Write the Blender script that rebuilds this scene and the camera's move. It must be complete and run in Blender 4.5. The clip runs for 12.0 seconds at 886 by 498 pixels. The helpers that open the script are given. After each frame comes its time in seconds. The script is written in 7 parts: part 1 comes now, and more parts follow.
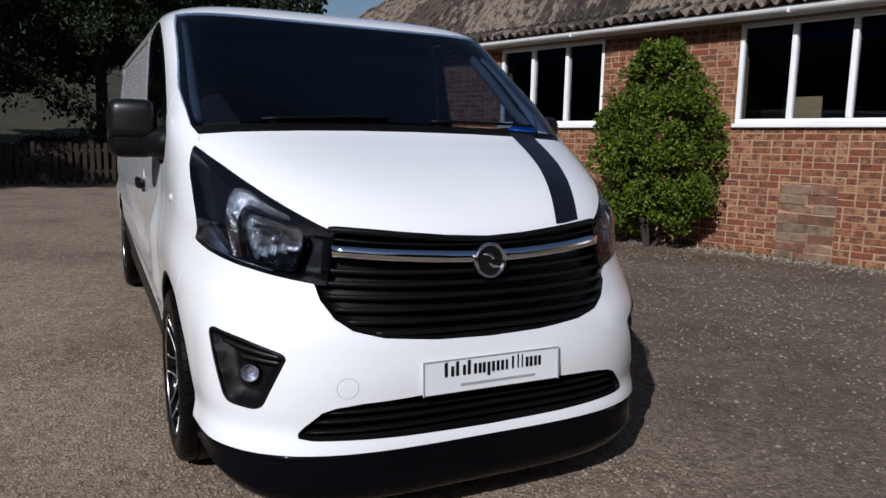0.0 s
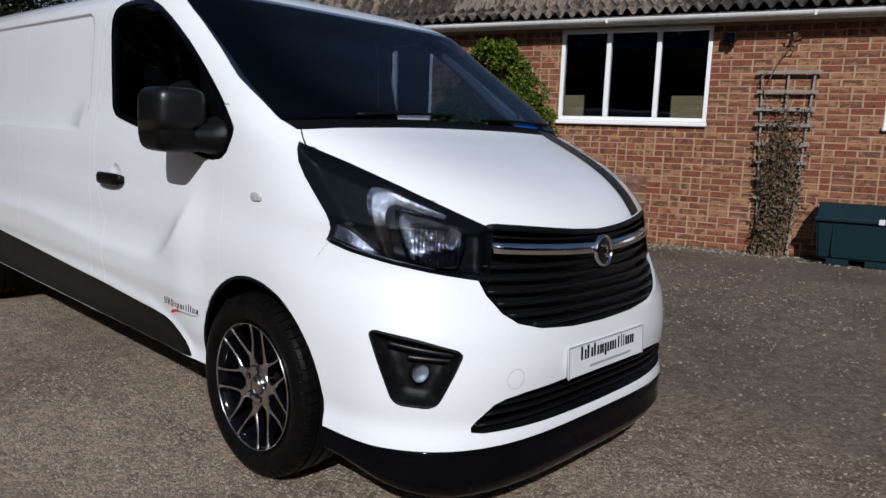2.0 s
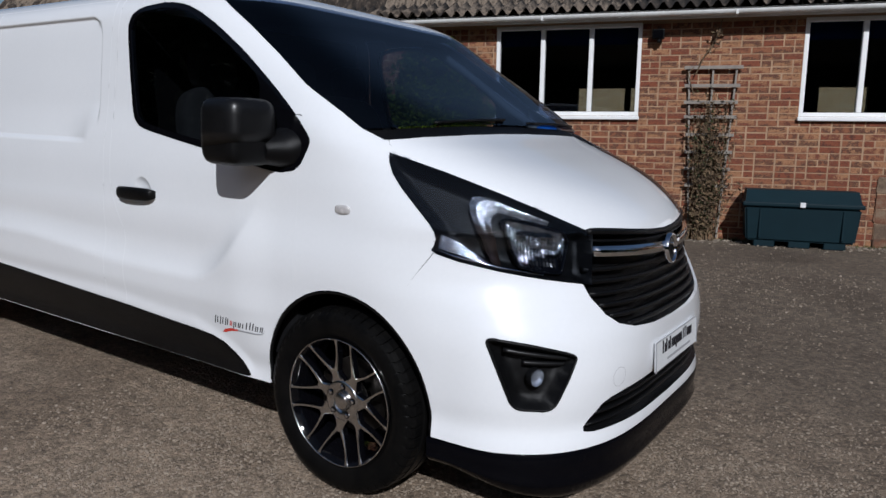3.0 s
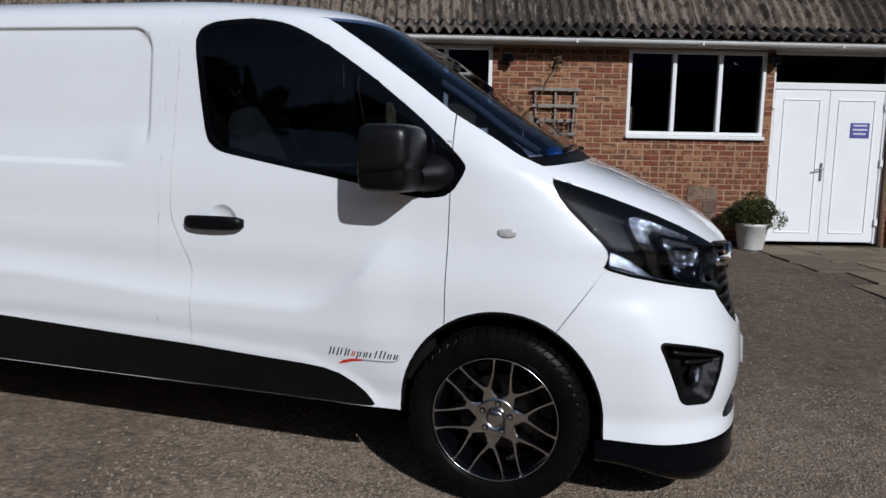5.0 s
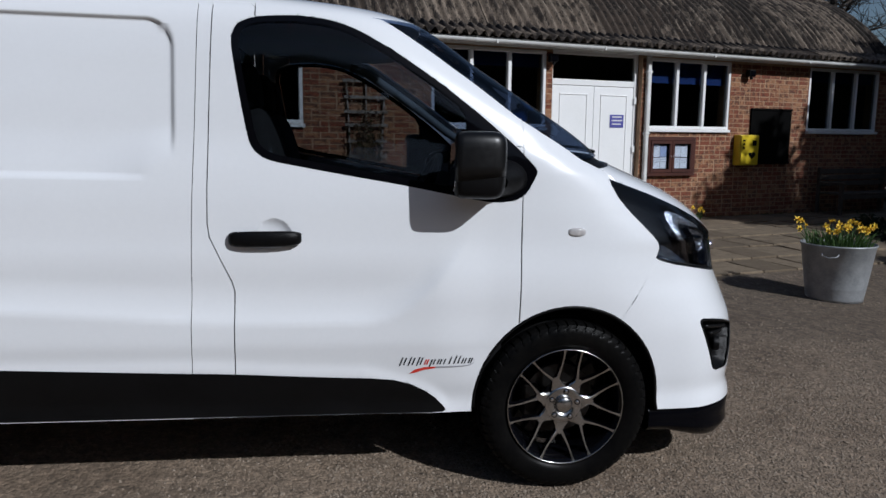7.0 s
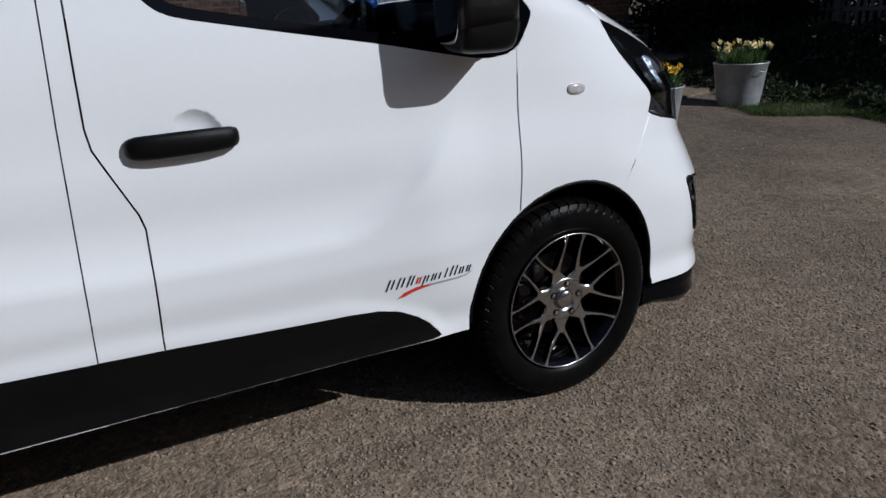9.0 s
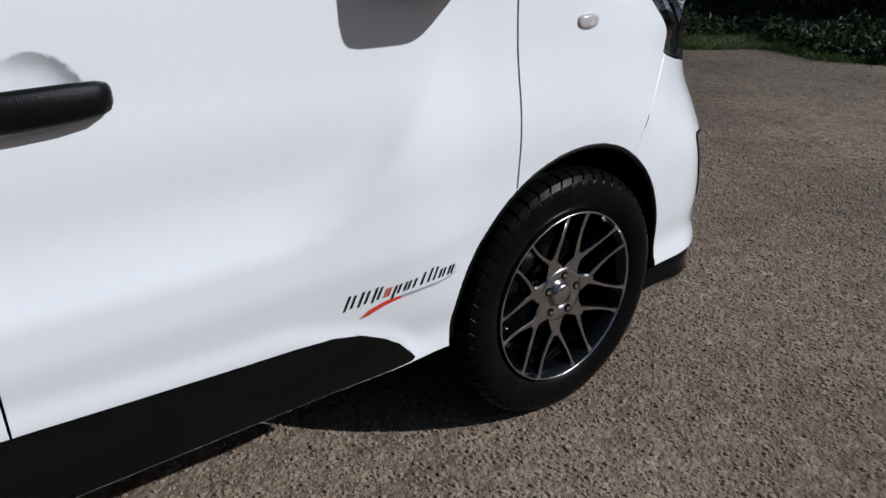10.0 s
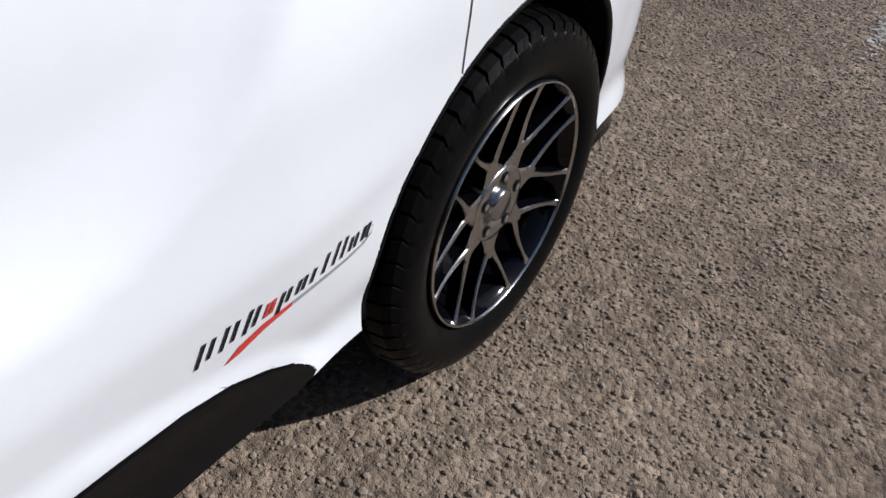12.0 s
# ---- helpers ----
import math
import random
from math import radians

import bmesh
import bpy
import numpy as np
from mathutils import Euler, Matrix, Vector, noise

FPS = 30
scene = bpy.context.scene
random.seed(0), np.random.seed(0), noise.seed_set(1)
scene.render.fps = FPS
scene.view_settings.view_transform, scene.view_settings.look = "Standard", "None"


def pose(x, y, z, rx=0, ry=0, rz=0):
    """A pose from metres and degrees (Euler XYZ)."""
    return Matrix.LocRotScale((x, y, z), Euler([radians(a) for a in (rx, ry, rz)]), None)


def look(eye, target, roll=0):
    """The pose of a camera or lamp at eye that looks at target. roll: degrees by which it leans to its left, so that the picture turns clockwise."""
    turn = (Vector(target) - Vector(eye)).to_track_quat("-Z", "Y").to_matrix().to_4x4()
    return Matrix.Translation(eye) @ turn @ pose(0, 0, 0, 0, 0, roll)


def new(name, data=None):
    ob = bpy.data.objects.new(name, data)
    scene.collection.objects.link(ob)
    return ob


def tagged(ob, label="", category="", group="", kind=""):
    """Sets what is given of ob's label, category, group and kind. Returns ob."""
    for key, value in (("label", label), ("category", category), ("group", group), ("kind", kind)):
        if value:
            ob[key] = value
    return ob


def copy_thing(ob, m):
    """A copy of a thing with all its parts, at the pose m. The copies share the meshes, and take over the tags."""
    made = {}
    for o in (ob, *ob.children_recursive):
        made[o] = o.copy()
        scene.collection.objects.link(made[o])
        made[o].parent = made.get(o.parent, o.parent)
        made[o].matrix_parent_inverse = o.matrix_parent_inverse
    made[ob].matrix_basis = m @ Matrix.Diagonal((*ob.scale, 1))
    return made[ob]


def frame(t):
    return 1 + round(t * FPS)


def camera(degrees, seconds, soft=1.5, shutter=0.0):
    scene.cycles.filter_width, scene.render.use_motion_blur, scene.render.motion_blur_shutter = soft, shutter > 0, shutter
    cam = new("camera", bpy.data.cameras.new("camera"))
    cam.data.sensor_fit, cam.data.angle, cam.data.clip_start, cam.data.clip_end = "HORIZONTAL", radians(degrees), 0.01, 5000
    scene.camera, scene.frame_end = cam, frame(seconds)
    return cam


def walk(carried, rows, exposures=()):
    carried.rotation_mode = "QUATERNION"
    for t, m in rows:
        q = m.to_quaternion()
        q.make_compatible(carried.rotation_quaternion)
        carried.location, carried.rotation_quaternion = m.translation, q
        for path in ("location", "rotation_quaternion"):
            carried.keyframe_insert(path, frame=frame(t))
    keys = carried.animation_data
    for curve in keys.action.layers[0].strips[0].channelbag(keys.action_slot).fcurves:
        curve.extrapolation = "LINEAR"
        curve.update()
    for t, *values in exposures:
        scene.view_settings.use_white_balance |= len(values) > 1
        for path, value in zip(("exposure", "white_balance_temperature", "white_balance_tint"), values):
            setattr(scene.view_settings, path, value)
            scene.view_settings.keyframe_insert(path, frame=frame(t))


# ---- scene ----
cam = camera(62.8, 12.0)
PATH = [
    (0.0, (-1.212, -2.982, 1.277), (-0.330, -1.209, 0.992), 1.28),
    (0.5, (-1.509, -2.853, 1.253), (-0.516, -1.145, 0.940), 1.39),
    (1.0, (-1.748, -2.679, 1.268), (-0.622, -1.065, 0.911), 0.69),
    (1.5, (-2.073, -2.487, 1.265), (-0.754, -1.016, 0.952), 1.30),
    (2.0, (-2.343, -2.268, 1.278), (-0.893, -0.923, 0.981), 2.15),
    (2.5, (-2.535, -2.002, 1.305), (-1.010, -0.759, 0.946), 0.13),
    (3.0, (-2.796, -1.727, 1.312), (-1.159, -0.620, 1.004), 0.87),
    (3.5, (-3.052, -1.437, 1.314), (-1.360, -0.422, 0.988), 0.37),
    (4.0, (-3.229, -1.122, 1.316), (-1.441, -0.277, 1.020), 1.00),
    (4.5, (-3.385, -0.796, 1.328), (-1.523, -0.121, 1.048), 1.00),
    (5.0, (-3.498, -0.462, 1.349), (-1.580, 0.034, 1.078), 1.00),
    (5.5, (-3.558, -0.119, 1.382), (-1.604, 0.196, 1.098), -1.70),
    (6.0, (-3.604, 0.196, 1.398), (-1.633, 0.366, 1.107), 1.39),
    (6.5, (-3.685, 0.560, 1.440), (-1.709, 0.444, 1.159), 0.95),
    (7.0, (-3.613, 0.859, 1.408), (-1.654, 0.593, 1.108), 0.40),
    (7.5, (-3.474, 1.132, 1.411), (-1.556, 0.700, 1.047), 1.00),
    (8.0, (-3.271, 1.339, 1.394), (-1.413, 0.737, 0.961), 1.00),
    (8.5, (-3.011, 1.466, 1.371), (-1.243, 0.686, 0.854), 1.00),
    (9.0, (-2.725, 1.423, 1.327), (-1.052, 0.535, 0.684), -3.00),
    (9.5, (-2.407, 1.375, 1.324), (-0.869, 0.329, 0.589), -1.00),
    (10.0, (-2.092, 1.274, 1.271), (-0.631, 0.186, 0.446), -1.40),
    (10.5, (-1.792, 1.097, 1.262), (-0.396, 0.158, 0.184), -1.00),
    (11.0, (-1.521, 0.961, 1.170), (-0.418, -0.175, -0.051), 1.50),
    (11.5, (-1.387, 0.899, 1.159), (-0.463, -0.288, -0.159), 1.60),
    (12.0, (-1.408, 0.915, 1.166), (-0.567, -0.319, -0.165), 2.90),
]
walk(cam, [(t, look(eye, target, roll)) for t, eye, target, roll in PATH], [(0.0, 0.02, 6000, 13), (1.5, -0.08, 6000, 12), (2.5, -0.2, 5950, 11), (3.5, -0.28, 5850, 11), (5.5, -0.3, 5850, 10), (7.0, -0.36, 5800, 10), (9.0, -0.30, 5850, 10), (10.0, -0.12, 5850, 10), (10.5, -0.06, 5900, 10), (11.0, 0.02, 5900, 10), (12.0, 0.32, 5950, 12)])

# ---- world and sun ----
SUN_WAY = Vector((1.15, 0.97, -1.0)).normalized()
world = bpy.data.worlds.new("sky")
scene.world = world
world.use_nodes = True
sky = world.node_tree.nodes.new("ShaderNodeTexSky")
sky.sky_type = "NISHITA"
sky.sun_disc = False
sky.sun_elevation = math.asin(-SUN_WAY.z)
sky.sun_rotation = math.atan2(-SUN_WAY.x, -SUN_WAY.y)
world.node_tree.links.new(sky.outputs[0], world.node_tree.nodes["Background"].inputs[0])
world.node_tree.nodes["Background"].inputs[1].default_value = 0.052
sun_data = bpy.data.lights.new("sun", "SUN")
sun_data.energy = 4.2
sun_data.angle = radians(0.55)
sun_data.color = (1.0, 0.975, 0.93)
sun = new("sun", sun_data)
sun.matrix_world = look((-20, -8, 15), Vector((-20, -8, 15)) + SUN_WAY)

# ---- materials ----


def material(name, base, dark=None, rough=0.5, metal=0.0, coat=0.0, scale=6.0, fine=60.0, bump=0.0, bump_scale=120.0, rough_spread=0.08, by=""):
    """A node material: two colours mixed by noise at two scales, with fine relief. by: 'object' or 'island' spreads it piece by piece."""
    m = bpy.data.materials.new(name)
    m.use_nodes = True
    nt = m.node_tree
    n, l = nt.nodes, nt.links
    b = n["Principled BSDF"]
    b.inputs["Metallic"].default_value = metal
    b.inputs["Coat Weight"].default_value = coat
    b.inputs["Coat Roughness"].default_value = 0.04
    dark = dark or tuple(c * 0.8 for c in base)
    co = n.new("ShaderNodeTexCoord")
    big, small = n.new("ShaderNodeTexNoise"), n.new("ShaderNodeTexNoise")
    big.inputs["Scale"].default_value, small.inputs["Scale"].default_value = scale, fine
    big.inputs["Detail"].default_value, small.inputs["Detail"].default_value = 5, 3
    add = n.new("ShaderNodeMath")
    add.operation = "MULTIPLY_ADD"
    add.inputs[1].default_value = 0.45
    l.new(co.outputs["Object"], big.inputs["Vector"])
    l.new(co.outputs["Object"], small.inputs["Vector"])
    l.new(small.outputs["Fac"], add.inputs[0])
    l.new(big.outputs["Fac"], add.inputs[2])
    rng = n.new("ShaderNodeMapRange")
    rng.inputs["From Min"].default_value, rng.inputs["From Max"].default_value = 0.5, 0.95
    l.new(add.outputs[0], rng.inputs["Value"])
    fac = rng.outputs[0]
    if by:
        src = n.new("ShaderNodeObjectInfo") if by == "object" else n.new("ShaderNodeNewGeometry")
        rnd = src.outputs["Random"] if by == "object" else src.outputs["Random Per Island"]
        mx = n.new("ShaderNodeMath")
        mx.operation = "MULTIPLY_ADD"
        mx.inputs[1].default_value, mx.inputs[2].default_value = 0.45, 0.0
        l.new(fac, mx.inputs[0])
        sm = n.new("ShaderNodeMath")
        sm.operation = "MULTIPLY_ADD"
        sm.inputs[1].default_value = 0.65
        l.new(rnd, sm.inputs[0])
        l.new(mx.outputs[0], sm.inputs[2])
        fac = sm.outputs[0]
    ramp = n.new("ShaderNodeValToRGB")
    ramp.color_ramp.elements[0].color, ramp.color_ramp.elements[1].color = (*base, 1), (*dark, 1)
    l.new(fac, ramp.inputs[0])
    l.new(ramp.outputs[0], b.inputs["Base Color"])
    rr = n.new("ShaderNodeMapRange")
    rr.inputs["To Min"].default_value, rr.inputs["To Max"].default_value = max(rough - rough_spread, 0.02), min(rough + rough_spread, 1)
    l.new(small.outputs["Fac"], rr.inputs["Value"])
    l.new(rr.outputs[0], b.inputs["Roughness"])
    if bump:
        bt = n.new("ShaderNodeTexNoise")
        bt.inputs["Scale"].default_value, bt.inputs["Detail"].default_value = bump_scale, 4
        l.new(co.outputs["Object"], bt.inputs["Vector"])
        bn = n.new("ShaderNodeBump")
        bn.inputs["Strength"].default_value, bn.inputs["Distance"].default_value = bump, 0.004
        l.new(bt.outputs["Fac"], bn.inputs["Height"])
        l.new(bn.outputs[0], b.inputs["Normal"])
    return m


def ramp_of(m, colours):
    """Replaces the ramp of a material() by evenly spread colours."""
    r = next(x for x in m.node_tree.nodes if x.type == "VALTORGB").color_ramp
    while len(r.elements) < len(colours):
        r.elements.new(0.5)
    for k, c in enumerate(colours):
        r.elements[k].position, r.elements[k].color = k / (len(colours) - 1), (*c, 1)
    return m


def glass(name, tint, gloss=1.45, rough=0.0):
    m = bpy.data.materials.new(name)
    m.use_nodes = True
    n, l = m.node_tree.nodes, m.node_tree.links
    n.remove(n["Principled BSDF"])
    tr, gl, fr, mx, pw, ma = (n.new("ShaderNode" + k) for k in ("BsdfTransparent", "BsdfGlossy", "LayerWeight", "MixShader", "Math", "Math"))
    tr.inputs[0].default_value = (*tint, 1)
    gl.inputs["Roughness"].default_value = rough
    f0 = ((gloss - 1) / (gloss + 1)) ** 2
    fr.inputs["Blend"].default_value = 0.5
    pw.operation, pw.inputs[1].default_value = "POWER", 5
    ma.operation, ma.inputs[1].default_value, ma.inputs[2].default_value = "MULTIPLY_ADD", 1 - f0, f0
    l.new(fr.outputs["Facing"], pw.inputs[0])
    l.new(pw.outputs[0], ma.inputs[0])
    l.new(ma.outputs[0], mx.inputs[0])
    l.new(tr.outputs[0], mx.inputs[1])
    l.new(gl.outputs[0], mx.inputs[2])
    l.new(mx.outputs[0], n["Material Output"].inputs[0])
    return m


def dull(m, specular):
    m.node_tree.nodes["Principled BSDF"].inputs["Specular IOR Level"].default_value = specular
    return m


WHITE_PAINT = material("white_paint", (0.80, 0.81, 0.83), (0.77, 0.78, 0.80), 0.22, coat=0.8, scale=1.5, rough_spread=0.03)
BLACK_PLASTIC = material("black_plastic", (0.003, 0.003, 0.0033), (0.005, 0.005, 0.0055), 0.36, bump=0.25, bump_scale=500)
MIRROR_BLACK = material("mirror_black", (0.004, 0.004, 0.0045), (0.006, 0.006, 0.0065), 0.36, scale=10)
GLOSS_BLACK = material("gloss_black", (0.002, 0.002, 0.003), (0.003, 0.003, 0.004), 0.08, coat=0.0, rough_spread=0.03)
LIP_BLACK = dull(material("lip_black", (0.002, 0.002, 0.003), (0.003, 0.003, 0.004), 0.05, rough_spread=0.02), 0.07)
BLIND_BLUE = material("blue_blind_cloth", (0.012, 0.05, 0.24), (0.010, 0.04, 0.19), 0.85, scale=8, fine=200, bump=0.2)
TYRE_RUBBER = material("tyre_rubber", (0.003, 0.003, 0.0032), (0.006, 0.0056, 0.0053), 0.32, scale=14, bump=0.1, bump_scale=300)
CHROME = material("chrome", (0.82, 0.83, 0.86), (0.74, 0.75, 0.78), 0.06, metal=1.0, rough_spread=0.03)
LAMP_CRYSTAL = material("lamp_crystal", (0.90, 0.91, 0.94), (0.22, 0.23, 0.26), 0.18, metal=0.8, scale=45, fine=120, bump=1.0, bump_scale=110)
LAMP_FLUTES = material("fluted_reflector", (0.62, 0.64, 0.68), (0.10, 0.105, 0.12), 0.12, metal=0.95, scale=30, fine=140, bump=0.6, bump_scale=160)
LAMP_AMBER = material("smoked_amber", (0.026, 0.016, 0.013), (0.012, 0.008, 0.007), 0.14, coat=0.4, scale=30, bump=0.4, bump_scale=150)
PILLAR_GREY = material("grey_pillar_trim", (0.20, 0.21, 0.20), (0.16, 0.17, 0.16), 0.7, scale=8)
ALLOY = material("machined_alloy", (0.62, 0.61, 0.605), (0.44, 0.43, 0.425), 0.22, metal=1.0, scale=20, rough_spread=0.06)
STEEL = material("brake_steel", (0.045, 0.042, 0.04), (0.022, 0.018, 0.016), 0.4, metal=0.9, scale=20)
CABIN_DARK = material("cabin_plastic", (0.006, 0.006, 0.0065), (0.010, 0.010, 0.011), 0.6, bump=0.2, bump_scale=200)
SEAT_CLOTH = material("seat_cloth", (0.012, 0.0125, 0.014), (0.022, 0.022, 0.024), 0.9, scale=30, fine=300, bump=0.4, bump_scale=500)
STRIPE_BLACK = dull(material("stripe_film", (0.006, 0.007, 0.012), (0.009, 0.010, 0.016), 0.2), 0.22)
RED_FILM = material("red_film", (0.62, 0.05, 0.035), (0.5, 0.04, 0.03), 0.25)
PLATE_WHITE = material("plate_white", (0.72, 0.73, 0.74), (0.66, 0.67, 0.68), 0.3)
GREY_INK = material("grey_ink", (0.35, 0.35, 0.37), (0.3, 0.3, 0.32), 0.4)
AMBER_CLEAR = material("indicator_plastic", (0.55, 0.53, 0.52), (0.42, 0.40, 0.40), 0.2, coat=0.6, scale=60)
BLUE_PLASTIC = material("blue_plastic", (0.03, 0.17, 0.55), (0.02, 0.12, 0.42), 0.35)
for m, k in ((BLACK_PLASTIC, 0.16), (TYRE_RUBBER, 0.045), (CABIN_DARK, 0.1), (GLOSS_BLACK, 0.25)):
    dull(m, k)
dull(MIRROR_BLACK, 0.34)
CABIN_GLASS = glass("tinted_window_glass", (0.42, 0.45, 0.48), 1.5)
SCREEN_GLASS = glass("windscreen_glass", (0.28, 0.34, 0.46), 1.65)
LAMP_GLASS = glass("lamp_lens", (0.80, 0.84, 0.90), 1.55)
PANE_GLASS = glass("house_glass", (0.55, 0.58, 0.6), 1.5)
UPVC = material("white_upvc", (0.86, 0.86, 0.86), (0.78, 0.78, 0.77), 0.3, scale=3)
GUTTER_WHITE = material("white_gutter", (0.76, 0.76, 0.75), (0.58, 0.57, 0.54), 0.35, scale=3, fine=25)
BRICK_COLOURS = [(0.215, 0.064, 0.029), (0.085, 0.027, 0.017), (0.27, 0.105, 0.050), (0.060, 0.023, 0.016), (0.35, 0.175, 0.086), (0.120, 0.035, 0.020), (0.21, 0.060, 0.027), (0.072, 0.025, 0.016)]
BRICK_ONE = ramp_of(material("brick", (1, 1, 1), rough=0.9, scale=9, fine=90, bump=0.8, bump_scale=160, by="object"), BRICK_COLOURS)
BRICK_MANY = ramp_of(material("brick_joined", (1, 1, 1), rough=0.9, scale=9, fine=90, bump=0.8, bump_scale=160, by="island"), BRICK_COLOURS)
YELLOW_BRICK = ramp_of(material("yellow_brick", (1, 1, 1), rough=0.9, scale=9, by="island"), [(0.46, 0.36, 0.2), (0.40, 0.3, 0.16), (0.5, 0.42, 0.27)])
MORTAR = material("mortar", (0.43, 0.285, 0.178), (0.27, 0.17, 0.105), 0.95, scale=3, fine=50, bump=0.8, bump_scale=90)
PATCH_STONE = ramp_of(material("patch_stone", (1, 1, 1), rough=0.95, scale=7, fine=40, bump=1.0, bump_scale=60, by="object"), [(0.16, 0.108, 0.070), (0.10, 0.066, 0.045), (0.21, 0.148, 0.098), (0.15, 0.062, 0.034), (0.075, 0.052, 0.038)])
ROOF_SHEET = ramp_of(material("weathered_cement_sheet", (1, 1, 1), rough=0.95, scale=4.5, fine=26, bump=1.0, bump_scale=28, by="island"), [(0.095, 0.071, 0.051), (0.012, 0.009, 0.007), (0.045, 0.033, 0.025), (0.21, 0.165, 0.125), (0.015, 0.011, 0.009), (0.085, 0.062, 0.046), (0.010, 0.008, 0.006)])
roof_co = next(x for x in ROOF_SHEET.node_tree.nodes if x.type == "TEX_COORD")
roof_map = ROOF_SHEET.node_tree.nodes.new("ShaderNodeMapping")
roof_map.inputs["Scale"].default_value = (3.2, 0.9, 0.9)
ROOF_SHEET.node_tree.links.new(roof_co.outputs["Object"], roof_map.inputs["Vector"])
for x in [q for q in ROOF_SHEET.node_tree.nodes if q.type == "TEX_NOISE" and q.inputs["Scale"].default_value < 30]:
    ROOF_SHEET.node_tree.links.new(roof_map.outputs[0], x.inputs["Vector"])
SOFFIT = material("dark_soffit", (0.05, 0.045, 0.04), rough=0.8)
# the low light indoors is put into this dark colour
ROOM_DARK = material("dim_coloured_room", (0.055, 0.055, 0.06), (0.04, 0.04, 0.045), 0.8)
DOOR_WHITE = material("door_panel", (0.88, 0.88, 0.88), (0.83, 0.83, 0.82), 0.28, scale=2)
GREY_METAL = material("grey_metal", (0.45, 0.45, 0.46), (0.35, 0.35, 0.36), 0.35, metal=0.8)
ZINC = material("galvanised_steel", (0.44, 0.455, 0.47), (0.30, 0.315, 0.33), 0.5, metal=0.45, scale=9, fine=45)
SIGN_BLUE = material("sign_blue", (0.10, 0.10, 0.36), (0.08, 0.08, 0.3), 0.4)
SIGN_WHITE = material("sign_white", (0.75, 0.75, 0.76), rough=0.4)
BOARD_WOOD = material("stained_wood", (0.075, 0.022, 0.014), (0.045, 0.014, 0.010), 0.45, scale=5, fine=70)
PAPER = material("paper", (0.88, 0.885, 0.89), (0.80, 0.805, 0.82), 0.7, scale=5)
PAPER_BLUE = material("paper_blue", (0.42, 0.48, 0.66), (0.35, 0.42, 0.6), 0.7)
AED_YELLOW = material("yellow_box", (0.72, 0.54, 0.02), (0.62, 0.45, 0.02), 0.35)
DARK_GREEN = dull(material("dark_green_plastic", (0.003, 0.014, 0.020), (0.004, 0.018, 0.025), 0.6, scale=4, bump=0.2), 0.18)
BLACK_BOARD = dull(material("black_board", (0.003, 0.003, 0.003), rough=0.8), 0.05)
WHITE_MARK = material("worn_white_paint", (0.55, 0.53, 0.50), (0.25, 0.22, 0.18), 0.9, scale=18, fine=90, bump=0.6)
TRELLIS_WOOD = material("grey_weathered_wood", (0.30, 0.27, 0.23), (0.20, 0.17, 0.15), 0.9, scale=12, fine=120, bump=0.6)
DRY_STEM = ramp_of(material("dry_stems", (1, 1, 1), rough=0.9, by="island"), [(0.12, 0.078, 0.042), (0.055, 0.036, 0.021), (0.18, 0.118, 0.066), (0.075, 0.058, 0.025)])
BARK = material("bark", (0.045, 0.034, 0.026), (0.025, 0.020, 0.016), 0.95, scale=12, fine=60, bump=1.0, bump_scale=40)
FENCE_WOOD = material("fence_wood", (0.034, 0.018, 0.010), (0.018, 0.010, 0.007), 0.9, scale=4, fine=60, by="object")
PAVING = ramp_of(material("paving_slab", (1, 1, 1), rough=0.92, scale=4, fine=35, bump=0.8, bump_scale=60, by="object"), [(0.155, 0.115, 0.075), (0.105, 0.078, 0.050), (0.20, 0.152, 0.10), (0.125, 0.094, 0.061)])
POT_WHITE = material("white_pot", (0.66, 0.65, 0.62), (0.5, 0.49, 0.45), 0.5, scale=8)
SOIL = material("soil", (0.035, 0.026, 0.02), rough=1.0, bump=1.0, bump_scale=50)
PETAL_YELLOW = material("yellow_petals", (0.78, 0.58, 0.05), (0.75, 0.42, 0.02), 0.6)
PETAL_WHITE = material("cream_petals", (0.78, 0.74, 0.52), (0.75, 0.66, 0.34), 0.6)
BENCH_WOOD = material("bench_wood", (0.10, 0.075, 0.055), (0.06, 0.045, 0.035), 0.85, scale=6, fine=80)


def leaves(name, colours):
    m = ramp_of(material(name, (1, 1, 1), rough=0.55, scale=3, fine=20, by="island"), colours)
    n, l = m.node_tree.nodes, m.node_tree.links
    b = n["Principled BSDF"]
    tl, mx = n.new("ShaderNodeBsdfTranslucent"), n.new("ShaderNodeMixShader")
    mx.inputs[0].default_value = 0.32
    b.inputs["Specular IOR Level"].default_value = 0.28
    l.new(next(x for x in n if x.type == "VALTORGB").outputs[0], tl.inputs[0])
    l.new(b.outputs[0], mx.inputs[1])
    l.new(tl.outputs[0], mx.inputs[2])
    l.new(mx.outputs[0], n["Material Output"].inputs[0])
    return m


